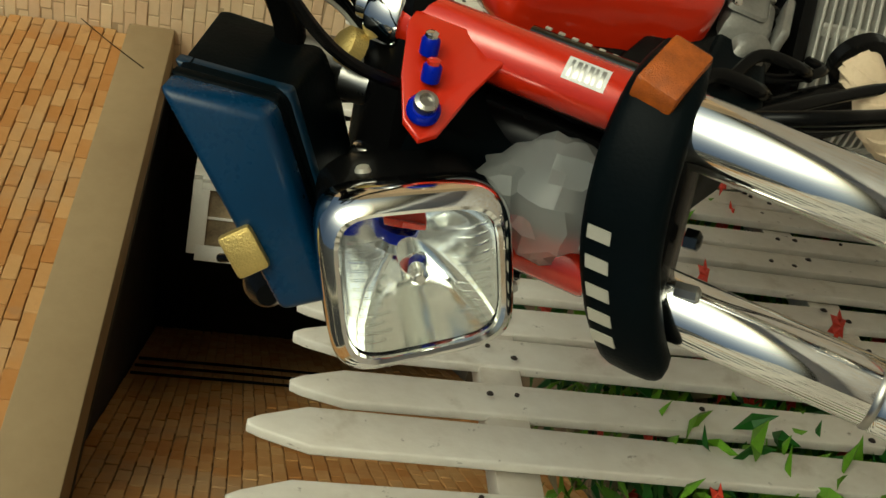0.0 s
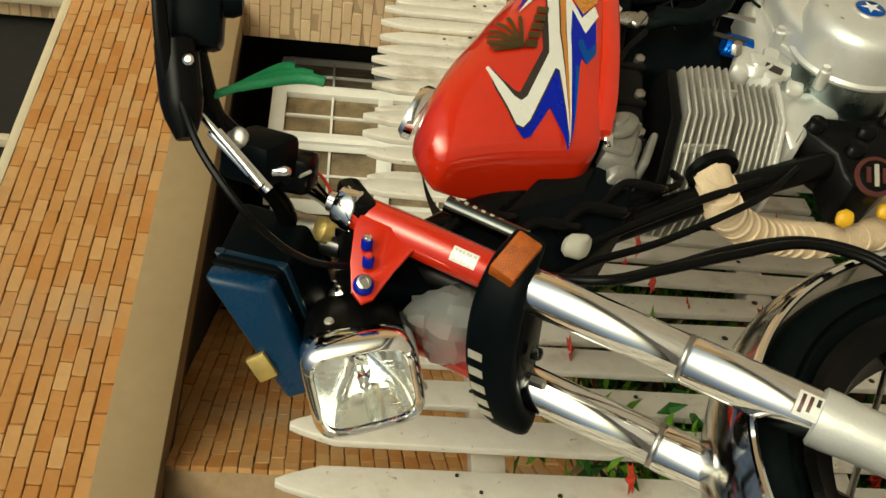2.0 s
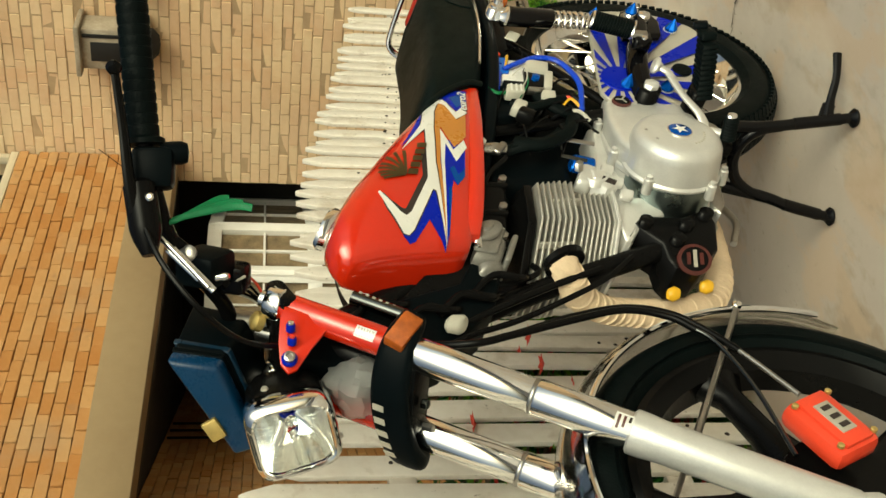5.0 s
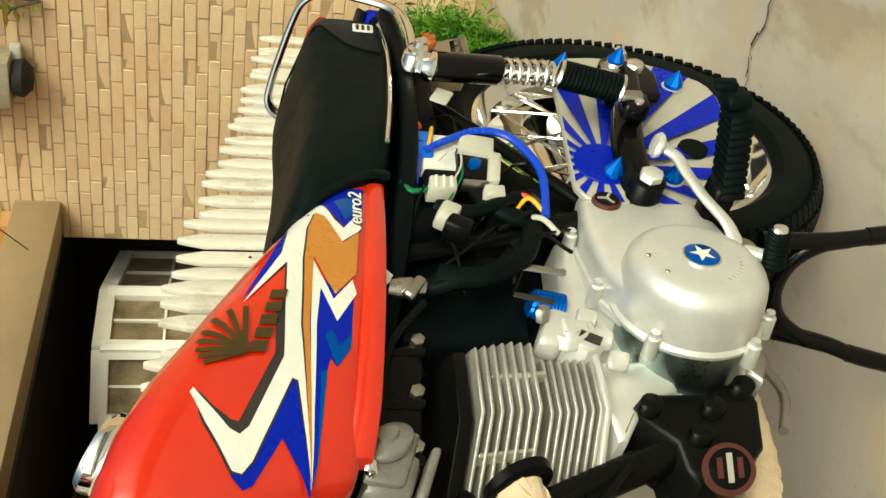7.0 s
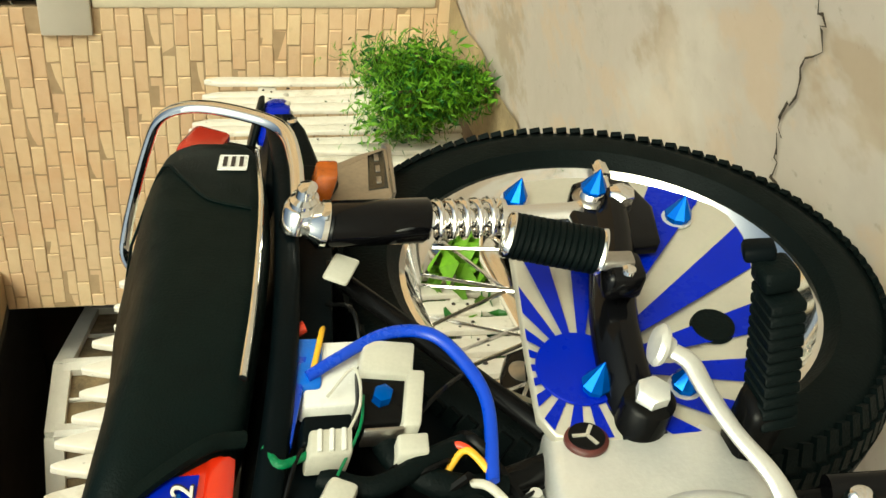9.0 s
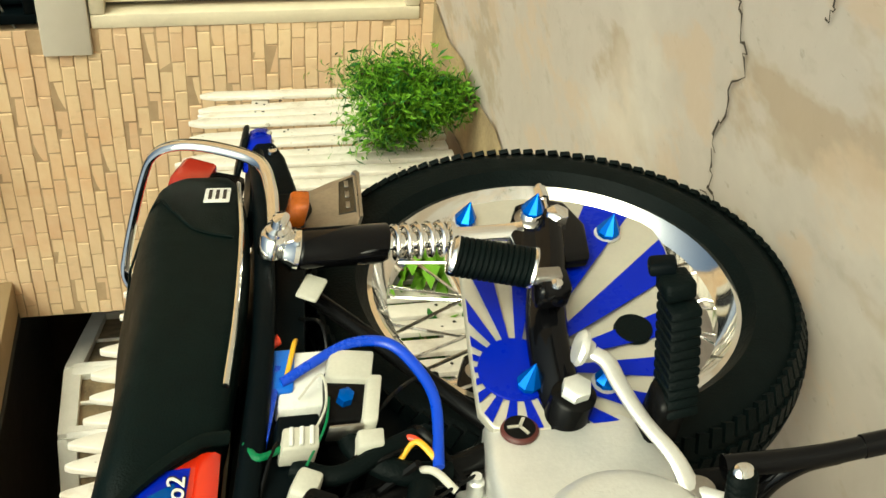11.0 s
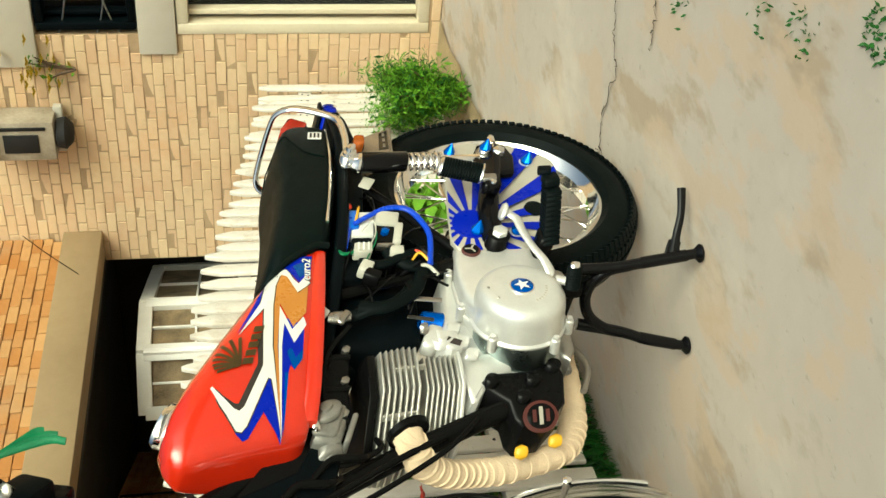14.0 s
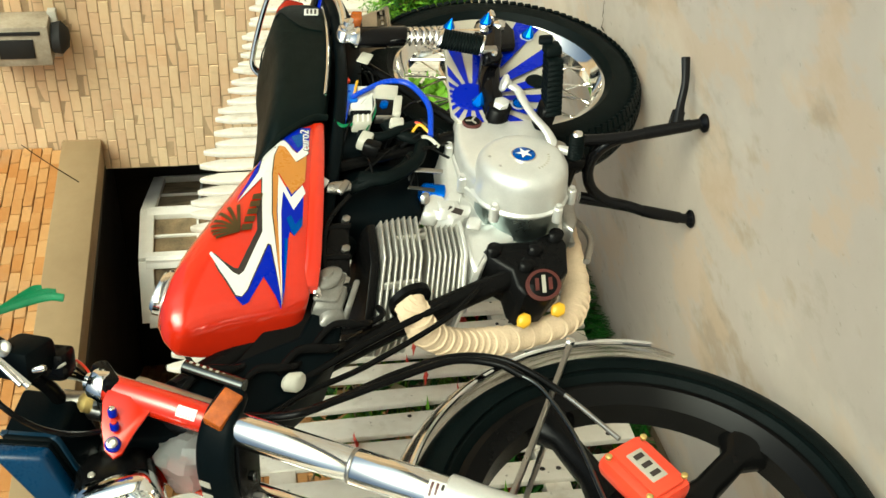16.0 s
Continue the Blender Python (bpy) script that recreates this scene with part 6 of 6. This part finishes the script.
bit("tap_nut", turned([(0, 0.01), (0.016, 0.01), (0.018, 0.008)], (0.018, -0.09, 0.664), (0.3, -0.6, 1), sides=6), WHITE, carb)
bit("petcock", turned([(0, 0.009), (0.012, 0.0115), (0.024, 0.0115), (0.028, 0.008), (0.042, 0.007)], (0.017, -0.082, 0.658), (-0.1, -0.15, -1), sides=18), STEEL, carb, "chrome fuel tap")
bit("petcock_lever", box((0.006, -0.095, 0.632), (0.03, 0.012, 0.014), 0.004, (0, 30, 0)), STEEL, carb)
bit("intake", tube([(-0.17, -0.03, 0.63), (-0.1, -0.02, 0.63), (-0.05, -0.01, 0.61)], 0.022, sides=16), RUBBER, carb)

# exhaust
ex = group("exhaust", "exhaust pipe wrapped in cream heat tape")
EP = [(-0.2, -0.045, 0.512), (-0.226, -0.04, 0.505), (-0.25, -0.015, 0.478), (-0.246, 0.02, 0.43), (-0.232, 0.045, 0.38), (-0.228, 0.05, 0.325), (-0.2, 0.06, 0.24), (-0.16, 0.07, 0.207), (-0.09, 0.08, 0.19), (0.05, 0.1, 0.18), (0.2, 0.125, 0.18)]
bit("wrapped_pipe", tube(EP, 0.0228, sides=18), CREAMWRAP, ex)
path = smooth_path(EP, 10)
for k in range(3, len(path) - 2, 3):
    bit("tape_turn", turned([(-0.013, 0.0226), (-0.01, 0.02315), (0.012, 0.02325), (0.015, 0.0226)], path[k], path[k + 1] - path[k - 1] + Vector((0.004, 0.002, 0.003)), sides=18), CREAMWRAP, ex)
bit("flange", turned([(0, 0.034), (0.012, 0.034), (0.014, 0.028)], (-0.196, -0.045, 0.513), (-1, 0, -0.25), sides=22), BLACK, ex)
bit("silencer", turned([(0, 0.026), (0.05, 0.045), (0.5, 0.05), (0.53, 0.04)], (0.18, 0.15, 0.19), (1, 0.05, 0.12), sides=28), CHROME, ex)

# front engine bracket with round badge
guard_b = group("engine_bracket", "black engine bracket with round badge")
bit("block", plate([(-0.105, 0.385), (-0.126, 0.368), (-0.15, 0.342), (-0.185, 0.338), (-0.204, 0.326), (-0.2, 0.285), (-0.16, 0.25), (-0.1, 0.243), (-0.075, 0.25), (-0.072, 0.268), (-0.088, 0.3), (-0.088, 0.37)], -0.06, 0.03, 0.008), BLACK, guard_b)
bit("badge", turned([(0, 0.029), (0.003, 0.029), (0.004, 0.026), (0.004, 0)], (-0.19, -0.06, 0.297), (-0.25, -1, 0), sides=30), DARKRED, guard_b, "round dark red badge with bars")
bit("badge_face", turned([(0, 0.023), (0.001, 0.0225), (0.001, 0)], (-0.191, -0.0642, 0.297), (-0.25, -1, 0), sides=30), BLACK, guard_b)
for k in range(3):
    bit("badge_bar", box((-0.1915, -0.066, 0.286 + 0.011 * k), (0.032 if k == 1 else 0.022, 0.0015, 0.006), 0, (0, 0, -14)), DARKRED if k != 1 else SILVER_VINYL, guard_b)
for x, z in ((-0.112, 0.37), (-0.088, 0.262), (-0.15, 0.32), (-0.115, 0.3)):
    bit("bolt", turned([(0, 0.013), (0.012, 0.013), (0.016, 0.008)], (x, -0.061, z), (0, -1, 0), sides=14), BLACK, guard_b)
for x, z in ((-0.222, 0.32), (-0.205, 0.262)):
    bit("drain_knob", turned([(-0.012, 0), (-0.009, 0.009), (0, 0.013), (0.009, 0.009), (0.012, 0)], (x, -0.01, z), (0, 0, 1), sides=18), YELLOW, guard_b, "yellow plastic knob")

# controls, pegs, stand
sl = bit("gear_lever", tube([(0.035, -0.15, 0.262), (0.06, -0.165, 0.274), (0.1, -0.168, 0.292), (0.14, -0.17, 0.304), (0.168, -0.172, 0.31), (0.18, -0.174, 0.322)], [0.014, 0.011, 0.01, 0.011, 0.012, 0.011], sides=14, flat=0.6), ALLOY, None, "polished alloy gear lever")
bit("heel_pad", turned([(-0.012, 0.007), (-0.006, 0.01), (-0.003, 0.0165), (0.001, 0.018), (0.005, 0.015), (0.007, 0)], (0.184, -0.178, 0.334), (0.2, -0.15, 1), sides=26), ALLOY, sl)
bit("pinch_bolt", turned([(0, 0.016), (0.02, 0.016), (0.024, 0.01)], (0.03, -0.135, 0.258), (0, -1, 0), sides=20), STEEL, sl)
bit("toe_rubber", turned([(0, 0.011)] + [q for k in range(7) for q in ((0.003 + 0.0065 * k, 0.0132), (0.007 + 0.0065 * k, 0.0132), (0.0083 + 0.0065 * k, 0.0116))] + [(0.05, 0.011)], (-0.01, -0.165, 0.238), (0.25, -1, 0.1), sides=16), RUBBER, sl)
bit("toe_tip", turned([(0, 0.009), (0.004, 0.008), (0.006, 0.004)], Vector((-0.01, -0.165, 0.238)) + Vector((0.25, -1, 0.1)).normalized() * 0.05, (0.25, -1, 0.1), sides=14), CHROME, sl)
bit("toe_arm", tube([(0.03, -0.15, 0.258), (0.005, -0.165, 0.24), (-0.01, -0.17, 0.235)], 0.008, sides=12), ALLOY, sl)
pg = group("foot_peg", "ribbed black rubber rider foot peg")
peg_a, peg_b = Vector((0.128, -0.15, 0.25)), Vector((0.158, -0.268, 0.27))
rot = (0, 0, math.degrees(math.atan2(peg_b.y - peg_a.y, peg_b.x - peg_a.x)) + 90)
bm = box((peg_a + peg_b) / 2, (0.04, (peg_b - peg_a).length, 0.026), 0.004, (-10, 0, rot[2]))
rub = bit("rubber", bm, RUBBER, pg)
for k in range(11):
    bit("rib", box(peg_a.lerp(peg_b, (k + 0.5) / 11), (0.0435, 0.0095, 0.0285), 0.0016, (-10, 0, rot[2]), None, 1), RUBBER, rub)
bit("bracket", box((0.13, -0.13, 0.258), (0.04, 0.08, 0.03), 0.008), BLACK, pg)
bit("end_block", box((0.166, -0.279, 0.274), (0.034, 0.02, 0.03), 0.005, (-10, 0, rot[2])), RUBBER, pg)
bit("peg_tip", box((0.185, -0.287, 0.284), (0.022, 0.014, 0.026), 0.004, (-10, 15, rot[2])), PLASTIC, pg)
pp = group("foot_peg", "folded black rubber passenger foot peg")
prof = [(0, 0.016)]
for k in range(14):
    prof += [(0.003 + 0.006 * k, 0.0212), (0.0068 + 0.006 * k, 0.0212), (0.0078 + 0.006 * k, 0.0192)]
bit("rubber", turned(prof + [(0.088, 0.016)], (0.3, -0.2, 0.452), (-0.25, 0.05, -1), sides=24), RUBBER, pp)
for f in (0.0, 0.086):
    bit("end_ring", turned([(-0.003, 0.012), (-0.002, 0.0195), (0.001, 0.0215), (0.003, 0.0215), (0.004, 0.018)], Vector((0.3, -0.2, 0.452)) + Vector((-0.25, 0.05, -1)).normalized() * f, (-0.25, 0.05, -1), sides=24), CHROME, pp)
bit("hinge", box((0.272, -0.19, 0.352), (0.016, 0.012, 0.03), 0.003), STEEL, pp)
bit("hinge_fork", box((0.268, -0.175, 0.345), (0.034, 0.03, 0.036), 0.006), GLOSSBLACK, pp)
bit("hinge_pin", turned([(0, 0.006), (0.004, 0.006), (0.006, 0.003)], (0.258, -0.19, 0.345), (0, -1, 0), sides=14), CHROME, pp)
bit("bracket", tube([(0.268, -0.18, 0.345), (0.28, -0.15, 0.33), (0.3, -0.12, 0.325)], 0.013, sides=12), BLACK, pp)
st = group("centre_stand", "black steel centre stand with two splayed legs")
STAND = {-1: [(0.044, -0.092, 0.24), (0.039, -0.098, 0.16), (0.037, -0.111, 0.088), (0.036, -0.124, 0.012)], 1: [(0.034, 0.026, 0.215), (0.015, 0.035, 0.133), (0.004, 0.05, 0.079), (-0.002, 0.062, 0.012)]}
for s, line in STAND.items():
    bit("leg", tube(line, [0.0115, 0.0105, 0.0098, 0.0095], sides=14), GLOSSBLACK, st, faired=False)
    bit("leg_sleeve", tube([Vector(line[2]).lerp(Vector(line[1]), 0.35), Vector(line[2]).lerp(Vector(line[3]), 0.75)], 0.0112, sides=14, curve=False), GLOSSBLACK, st, faired=False)
    bit("foot", turned([(0, 0.0165), (0.004, 0.0175), (0.007, 0.015), (0.012, 0.0095)], (line[3][0], line[3][1], 0.0035), (0, 0, 1), sides=20), GLOSSBLACK, st, faired=False)
    bit("pivot_lug", box((0.09, s * 0.06, 0.205), (0.045, 0.03, 0.06), 0.008), BLACK, st)
bit("arch", tube([(0.0385, -0.101, 0.135), (0.039, -0.092, 0.17), (0.038, -0.068, 0.198), (0.036, -0.03, 0.207), (0.03, 0.006, 0.195), (0.02, 0.028, 0.165), (0.0145, 0.036, 0.13)], 0.0105, sides=12), GLOSSBLACK, st, faired=False)
bit("cross_tube", tube([(0.085, -0.08, 0.2), (0.085, 0.08, 0.2)], 0.017, sides=14, curve=False), BLACK, st)
bit("tang", tube([(0.058, -0.165, 0.045), (0.09, -0.19, 0.038), (0.12, -0.22, 0.03), (0.16, -0.25, 0.026)], [0.01, 0.007, 0.0065, 0.0075], sides=12), GLOSSBLACK, st)
bit("gusset", box((0.072, -0.174, 0.045), (0.03, 0.007, 0.022), 0.002, (0, 20, -35)), GLOSSBLACK, st)
bit("return_spring", tube([Vector((0.03 - 0.05 * k / 80, 0.06 + 0.008 * math.cos(k * 1.1), 0.19 + 0.008 * math.sin(k * 1.1))) for k in range(81)], 0.0015, sides=5, curve=False), STEEL, st)
ss = bit("brake_pedal", tube([(0.06, 0.05, 0.205), (0.0, 0.02, 0.185), (-0.06, 0.0, 0.178), (-0.125, -0.015, 0.2)], 0.006, sides=12), STEEL, None, "bent steel rod under the engine")

# electrical parts
el = group("electrical_tray", "open wiring tray with battery and connectors")
bit("battery", box((0.243, -0.06, 0.59), (0.068, 0.07, 0.056), 0.003), WHITE, el, "white battery case")
bit("battery_cover", box((0.215, -0.075, 0.627), (0.09, 0.05, 0.012), 0.003, (0, 8, 0)), HOSEBLUE, el, "blue battery cover")
bit("battery_side", box((0.252, -0.072, 0.616), (0.052, 0.056, 0.026), 0.004), BLUETAPE, el, "blue tape on the battery")
bit("relay", box((0.212, -0.085, 0.548), (0.06, 0.04, 0.05), 0.003), BLACK, el)
bit("relay_cap", box((0.242, -0.098, 0.547), (0.036, 0.03, 0.048), 0.003, (0, 8, 0)), CONNECTOR, el)
bit("relay_cap", box((0.2, -0.098, 0.526), (0.055, 0.03, 0.016), 0.003, (0, 8, 0)), CONNECTOR, el)
bit("relay_bolt", turned([(0, 0.009), (0.008, 0.009), (0.01, 0.006)], (0.205, -0.105, 0.553), (0, -1, 0), sides=6), SKYBLUE, el)
bit("coupler", box((0.178, -0.093, 0.6), (0.026, 0.03, 0.042), 0.003), PLASTIC, el)
bit("coupler", box((0.162, -0.1, 0.598), (0.024, 0.026, 0.036), 0.003), CONNECTOR, el)
for k in range(3):
    bit("coupler_rib", box((0.162, -0.1142, 0.588 + 0.01 * k), (0.02, 0.003, 0.004), 0.001), WHITE, el)
bit("shelf_edge", box((0.172, -0.1, 0.553), (0.003, 0.02, 0.034), 0.001), STEEL, el)
bit("coupler", box((0.155, -0.1, 0.53), (0.019, 0.025, 0.026), 0.0025), CONNECTOR, el)
bit("coupler", box((0.115, -0.1, 0.592), (0.028, 0.028, 0.026), 0.005, (0, 25, 0)), CONNECTOR, el)
bit("coupler", box((0.095, -0.1, 0.58), (0.02, 0.03, 0.034), 0.005, (0, 25, 0)), BLACK, el)
bit("far_cover", box((0.36, 0.085, 0.575), (0.26, 0.008, 0.13), 0.003), PLASTIC, el)
bit("back_panel", box((0.18, 0.02, 0.53), (0.3, 0.02, 0.24), 0.006), PLASTIC, el)
bit("air_box", box((0.06, 0.03, 0.55), (0.14, 0.12, 0.16), 0.02), PLASTIC, el)
bit("wire", tube([(0.035, -0.06, 0.61), (0.031, -0.085, 0.575), (0.034, -0.09, 0.545), (0.055, -0.09, 0.518), (0.085, -0.085, 0.5)], 0.012, sides=12), RUBBER, el)
bit("bracket_tab", box((0.05, -0.085, 0.475), (0.01, 0.004, 0.06), 0.002, (0, 8, 0)), STEEL, el)
bit("bracket_tab", box((0.01, -0.08, 0.487), (0.008, 0.004, 0.05), 0.002, (0, 12, 0)), DARKSTEEL, el)
wr = random.Random(12)
for k, (mat, pts, rad) in enumerate([
    (HOSEBLUE, [(0.235, -0.1, 0.617), (0.249, -0.108, 0.588), (0.268, -0.112, 0.548), (0.265, -0.113, 0.507), (0.235, -0.112, 0.48), (0.19, -0.11, 0.463), (0.123, -0.1, 0.465)], 0.0056),
    (RUBBER, [(0.04, -0.08, 0.6), (0.03, -0.09, 0.55), (0.06, -0.095, 0.5), (0.11, -0.09, 0.48)], 0.013),
    (RUBBER, [(0.2, -0.08, 0.55), (0.16, -0.09, 0.54), (0.13, -0.09, 0.5), (0.13, -0.08, 0.45)], 0.011),
    (RUBBER, [(0.15, -0.085, 0.6), (0.13, -0.095, 0.56), (0.15, -0.1, 0.51), (0.17, -0.09, 0.47)], 0.009),
    (GREEN, [(0.16, -0.1, 0.615), (0.15, -0.105, 0.638), (0.17, -0.1, 0.65)], 0.0035),
    (GREEN, [(0.205, -0.11, 0.57), (0.17, -0.115, 0.575), (0.14, -0.1, 0.59)], 0.0014),
    (YELLOW, [(0.14, -0.09, 0.5), (0.15, -0.105, 0.485), (0.13, -0.1, 0.465)], 0.003),
    (REDBOX, [(0.16, -0.09, 0.51), (0.155, -0.105, 0.49), (0.14, -0.1, 0.47)], 0.003),
    (CONNECTOR, [(0.21, -0.105, 0.6), (0.225, -0.12, 0.58), (0.19, -0.118, 0.575), (0.16, -0.105, 0.59)], 0.0014),
    (CONNECTOR, [(0.13, -0.09, 0.49), (0.12, -0.1, 0.47), (0.1, -0.095, 0.45)], 0.0035),
    (YELLOW, [(0.3, -0.085, 0.6), (0.28, -0.1, 0.605), (0.24, -0.1, 0.612)], 0.003),
    (REDBOX, [(0.285, -0.075, 0.635), (0.29, -0.09, 0.63), (0.295, -0.095, 0.62)], 0.006)]):
    bit("wire", tube(pts, rad, sides=14), mat, el, {0: "bright blue breather hose", 1: "black rubber hose"}.get(k, ""))
for k in range(12):
    a = Vector((wr.uniform(0.02, 0.28), -0.05, wr.uniform(0.47, 0.62)))
    b = a + Vector((wr.uniform(-0.12, 0.1), -0.02, wr.uniform(-0.12, 0.06)))
    bit("wire", tube([tuple(a), tuple((a + b) / 2 + Vector((wr.uniform(-0.02, 0.02), -0.045, wr.uniform(-0.03, 0.03)))), tuple(b)], wr.choice((0.002, 0.0025, 0.004)), sides=6), BLACK, el)
bit("bracket_tab", box((0.36, -0.1, 0.585), (0.035, 0.004, 0.028), 0.003, (0, 25, 0)), CONNECTOR, el)

# cables at the front and red sensor box
cb = group("front_cables", "black control cables looping to the front wheel")
CABLE_A = [(-0.46, -0.03, 0.92), (-0.535, -0.085, 0.79), (-0.513, -0.085, 0.709), (-0.47, -0.078, 0.627), (-0.443, -0.075, 0.543), (-0.453, -0.075, 0.48), (-0.485, -0.075, 0.439), (-0.532, -0.076, 0.402)]
bit("cable", tube(CABLE_A, 0.0052, sides=12), BLACK, cb, faired=False)
bit("cable_sleeve", tube([(-0.52, -0.076, 0.41), (-0.56, -0.078, 0.386), (-0.62, -0.08, 0.352)], 0.0034, sides=12), STEEL, cb, "grey metal cable sleeve", faired=False)
CABLE_B = [(-0.46, -0.02, 0.92), (-0.545, -0.095, 0.784), (-0.524, -0.095, 0.71), (-0.49, -0.09, 0.63), (-0.461, -0.086, 0.547), (-0.473, -0.085, 0.486), (-0.5, -0.085, 0.455)]
bit("cable", tube(CABLE_B, 0.0052, sides=12), BLACK, cb, faired=False)
bit("cable_sleeve", tube([(-0.49, -0.085, 0.465), (-0.527, -0.085, 0.434), (-0.616, -0.085, 0.41), (-0.73, -0.085, 0.4)], 0.0032, sides=12), DARKSTEEL, cb, faired=False)
bit("cable", tube([(-0.42, -0.04, 0.86), (-0.41, -0.07, 0.74), (-0.375, -0.07, 0.676), (-0.339, -0.07, 0.586), (-0.267, -0.07, 0.464), (-0.2, -0.06, 0.4)], 0.005, sides=10), BLACK, cb)
bit("cable", tube([(-0.36, 0.0, 0.86), (-0.35, -0.04, 0.72), (-0.31, -0.06, 0.62), (-0.26, -0.055, 0.53), (-0.22, -0.05, 0.45)], 0.006, sides=10), BLACK, cb)
bit("horn", turned([(0, 0.008), (0.006, 0.013), (0.024, 0.0145), (0.03, 0.011)], (-0.352, -0.07, 0.71), (-0.5, -0.5, -1), sides=20), CONNECTOR, cb, "round pale connector cap")
rb = group("sensor_box", "bright red plastic box on the front cable")
RBT = (0, 64, 0)
RB = Vector((-0.69, -0.088, 0.342))
bit("shell", box(RB, (0.075, 0.034, 0.1), 0.012, RBT, segments=2), REDBOX, rb, faired=False)
bit("rib", box(RB + Vector((0, -0.018, 0)), (0.048, 0.008, 0.086), 0.003, RBT), REDBOX, rb, faired=False)
bit("label", box(RB + Vector((0, -0.022, 0)), (0.025, 0.003, 0.05), 0.001, RBT), SILVER_VINYL, rb, "silver label with dark bars", faired=False)
for k in (-1, 0, 1):
    bit("label_bar", box(RB + Vector((0.0135 * k, -0.0242, 0.0066 * k)), (0.014, 0.001, 0.007), 0, RBT), KNOT, rb, faired=False)
for sx, sz in ((-1, -1), (-1, 1), (1, -1), (1, 1)):
    q = RB + Vector((0, -0.018, 0)) + Matrix.Rotation(radians(64), 3, "Y") @ Vector((sx * 0.03, 0, sz * 0.037))
    bit("screw", turned([(0, 0.0045), (0.004, 0.0045), (0.005, 0.003)], q, (0, -1, 0), sides=10), GOLD, rb, faired=False)

# ---- bricks, last: walls of single pieces ----
def brick_mesh(name, length, height, depth, seed, mat):
    r = random.Random(seed)
    bm = box((0, 0, 0), (length, depth, height), 0.0022, segments=1)
    for v in bm.verts:
        v.co += Vector((r.uniform(-0.0015, 0.0015), r.uniform(-0.001, 0.001), r.uniform(-0.0015, 0.0015)))
    for f in bm.faces:
        f.smooth = False
    me = bpy.data.meshes.new(name)
    bm.to_mesh(me)
    bm.free()
    me.materials.append(mat)
    return me


COURSE, BL = 0.0405, 0.1


def lay(parent, origin, along, normal, length, z0, z1, mat, near, holes=(), seed=1):
    """Running-bond bricks over a face: single objects where near() holds, the rest joined in one mesh."""
    r = random.Random(seed)
    meshes = [brick_mesh("brick", BL - 0.0034, COURSE - 0.0032, 0.024, seed * 10 + k, mat) for k in range(4)]
    along, normal = Vector(along), Vector(normal)
    ang = math.atan2(along.y, along.x)
    rest_v, rest_f = [], []
    data = [(np.array([v.co[:] for v in m.vertices]), [tuple(p.vertices) for p in m.polygons]) for m in meshes]
    count, pieces = 0, []
    for j in range(int((z1 - z0) / COURSE)):
        z = z0 + (j + 0.5) * COURSE
        s = -(j % 2) * BL / 2 + (0.02 if j % 5 == 0 else 0)
        while s < length:
            lo, hi = max(s, 0), min(s + BL, length)
            s += BL
            spans = [(lo, hi)]
            for ha, hb, za, zb in holes:      # cut bricks at the edges of openings
                if za < z + 0.016 and z - 0.016 < zb:
                    spans = [q for u, v in spans for q in ((u, min(v, ha)), (max(u, hb), v)) if q[1] > q[0]]
            for u, v in spans:
                if v - u > 0.02:
                    pieces.append(((u + v) / 2, (v - u) / BL, z))
    for c, part_len, z in pieces:
            q = Vector(origin) + along * c + normal * (r.uniform(-0.002, 0.003) - 0.004)
            m = Matrix.Translation((q.x, q.y, z)) @ Matrix.Rotation(ang + r.uniform(-0.006, 0.006), 4, "Z") @ Matrix.Rotation(r.uniform(-0.012, 0.012), 4, "Y") @ Matrix.Diagonal((part_len, 1, 1, 1))
            k = r.randrange(4)
            if near(c, z) and count < 300:
                ob = new("brick", meshes[k])
                ob.parent, ob.matrix_basis = parent, m
                count += 1
            else:
                v, f = data[k]
                base = len(rest_v)
                rest_v += [tuple(m @ Vector(p)) for p in v]
                rest_f += [tuple(i + base for i in p) for p in f]
    if rest_v:
        me = bpy.data.meshes.new("bricks")
        me.from_pydata(rest_v, [], rest_f)
        me.materials.append(mat)
        ob = new("bricks", me)
        ob.parent = parent
        tagged(ob, kind="stuff")


# along the wall the distance runs from the porch corner towards the drive
lay(wall_back, (WALL_X + 0.018, WALL_END, 0), (0, -1, 0), (-1, 0, 0), 5.0, 0.0, 2.5, BRICKPALE, lambda c, z: 0.1 < c < 1.0 and 0.5 < z < 1.6,
    [(WALL_END - 0.67, WALL_END + 0.9, 0.05, 1.8), (WALL_END - 0.75, WALL_END + 0.9, 1.03, 1.18), (WALL_END - 0.8, WALL_END + 0.9, 1.55, 1.8)], 3)
lay(parapet, (WALL_X, PORCH_Y + 0.036, 0), (-1, 0, 0), (0, -1, 0), 6.0, BEAM_TOP, PARAPET_TOP, BRICK, lambda c, z: 0 < c < 3.0, (), 5)
lay(porch_back, Vector((1.75, 2.7, 0)) + aslant * 2.3 + inward * 0.106, -aslant, inward, 3.95, 0.0, 1.46, BRICK, lambda c, z: 1.7 < c < 3.85 and z > 0.9, (), 7)
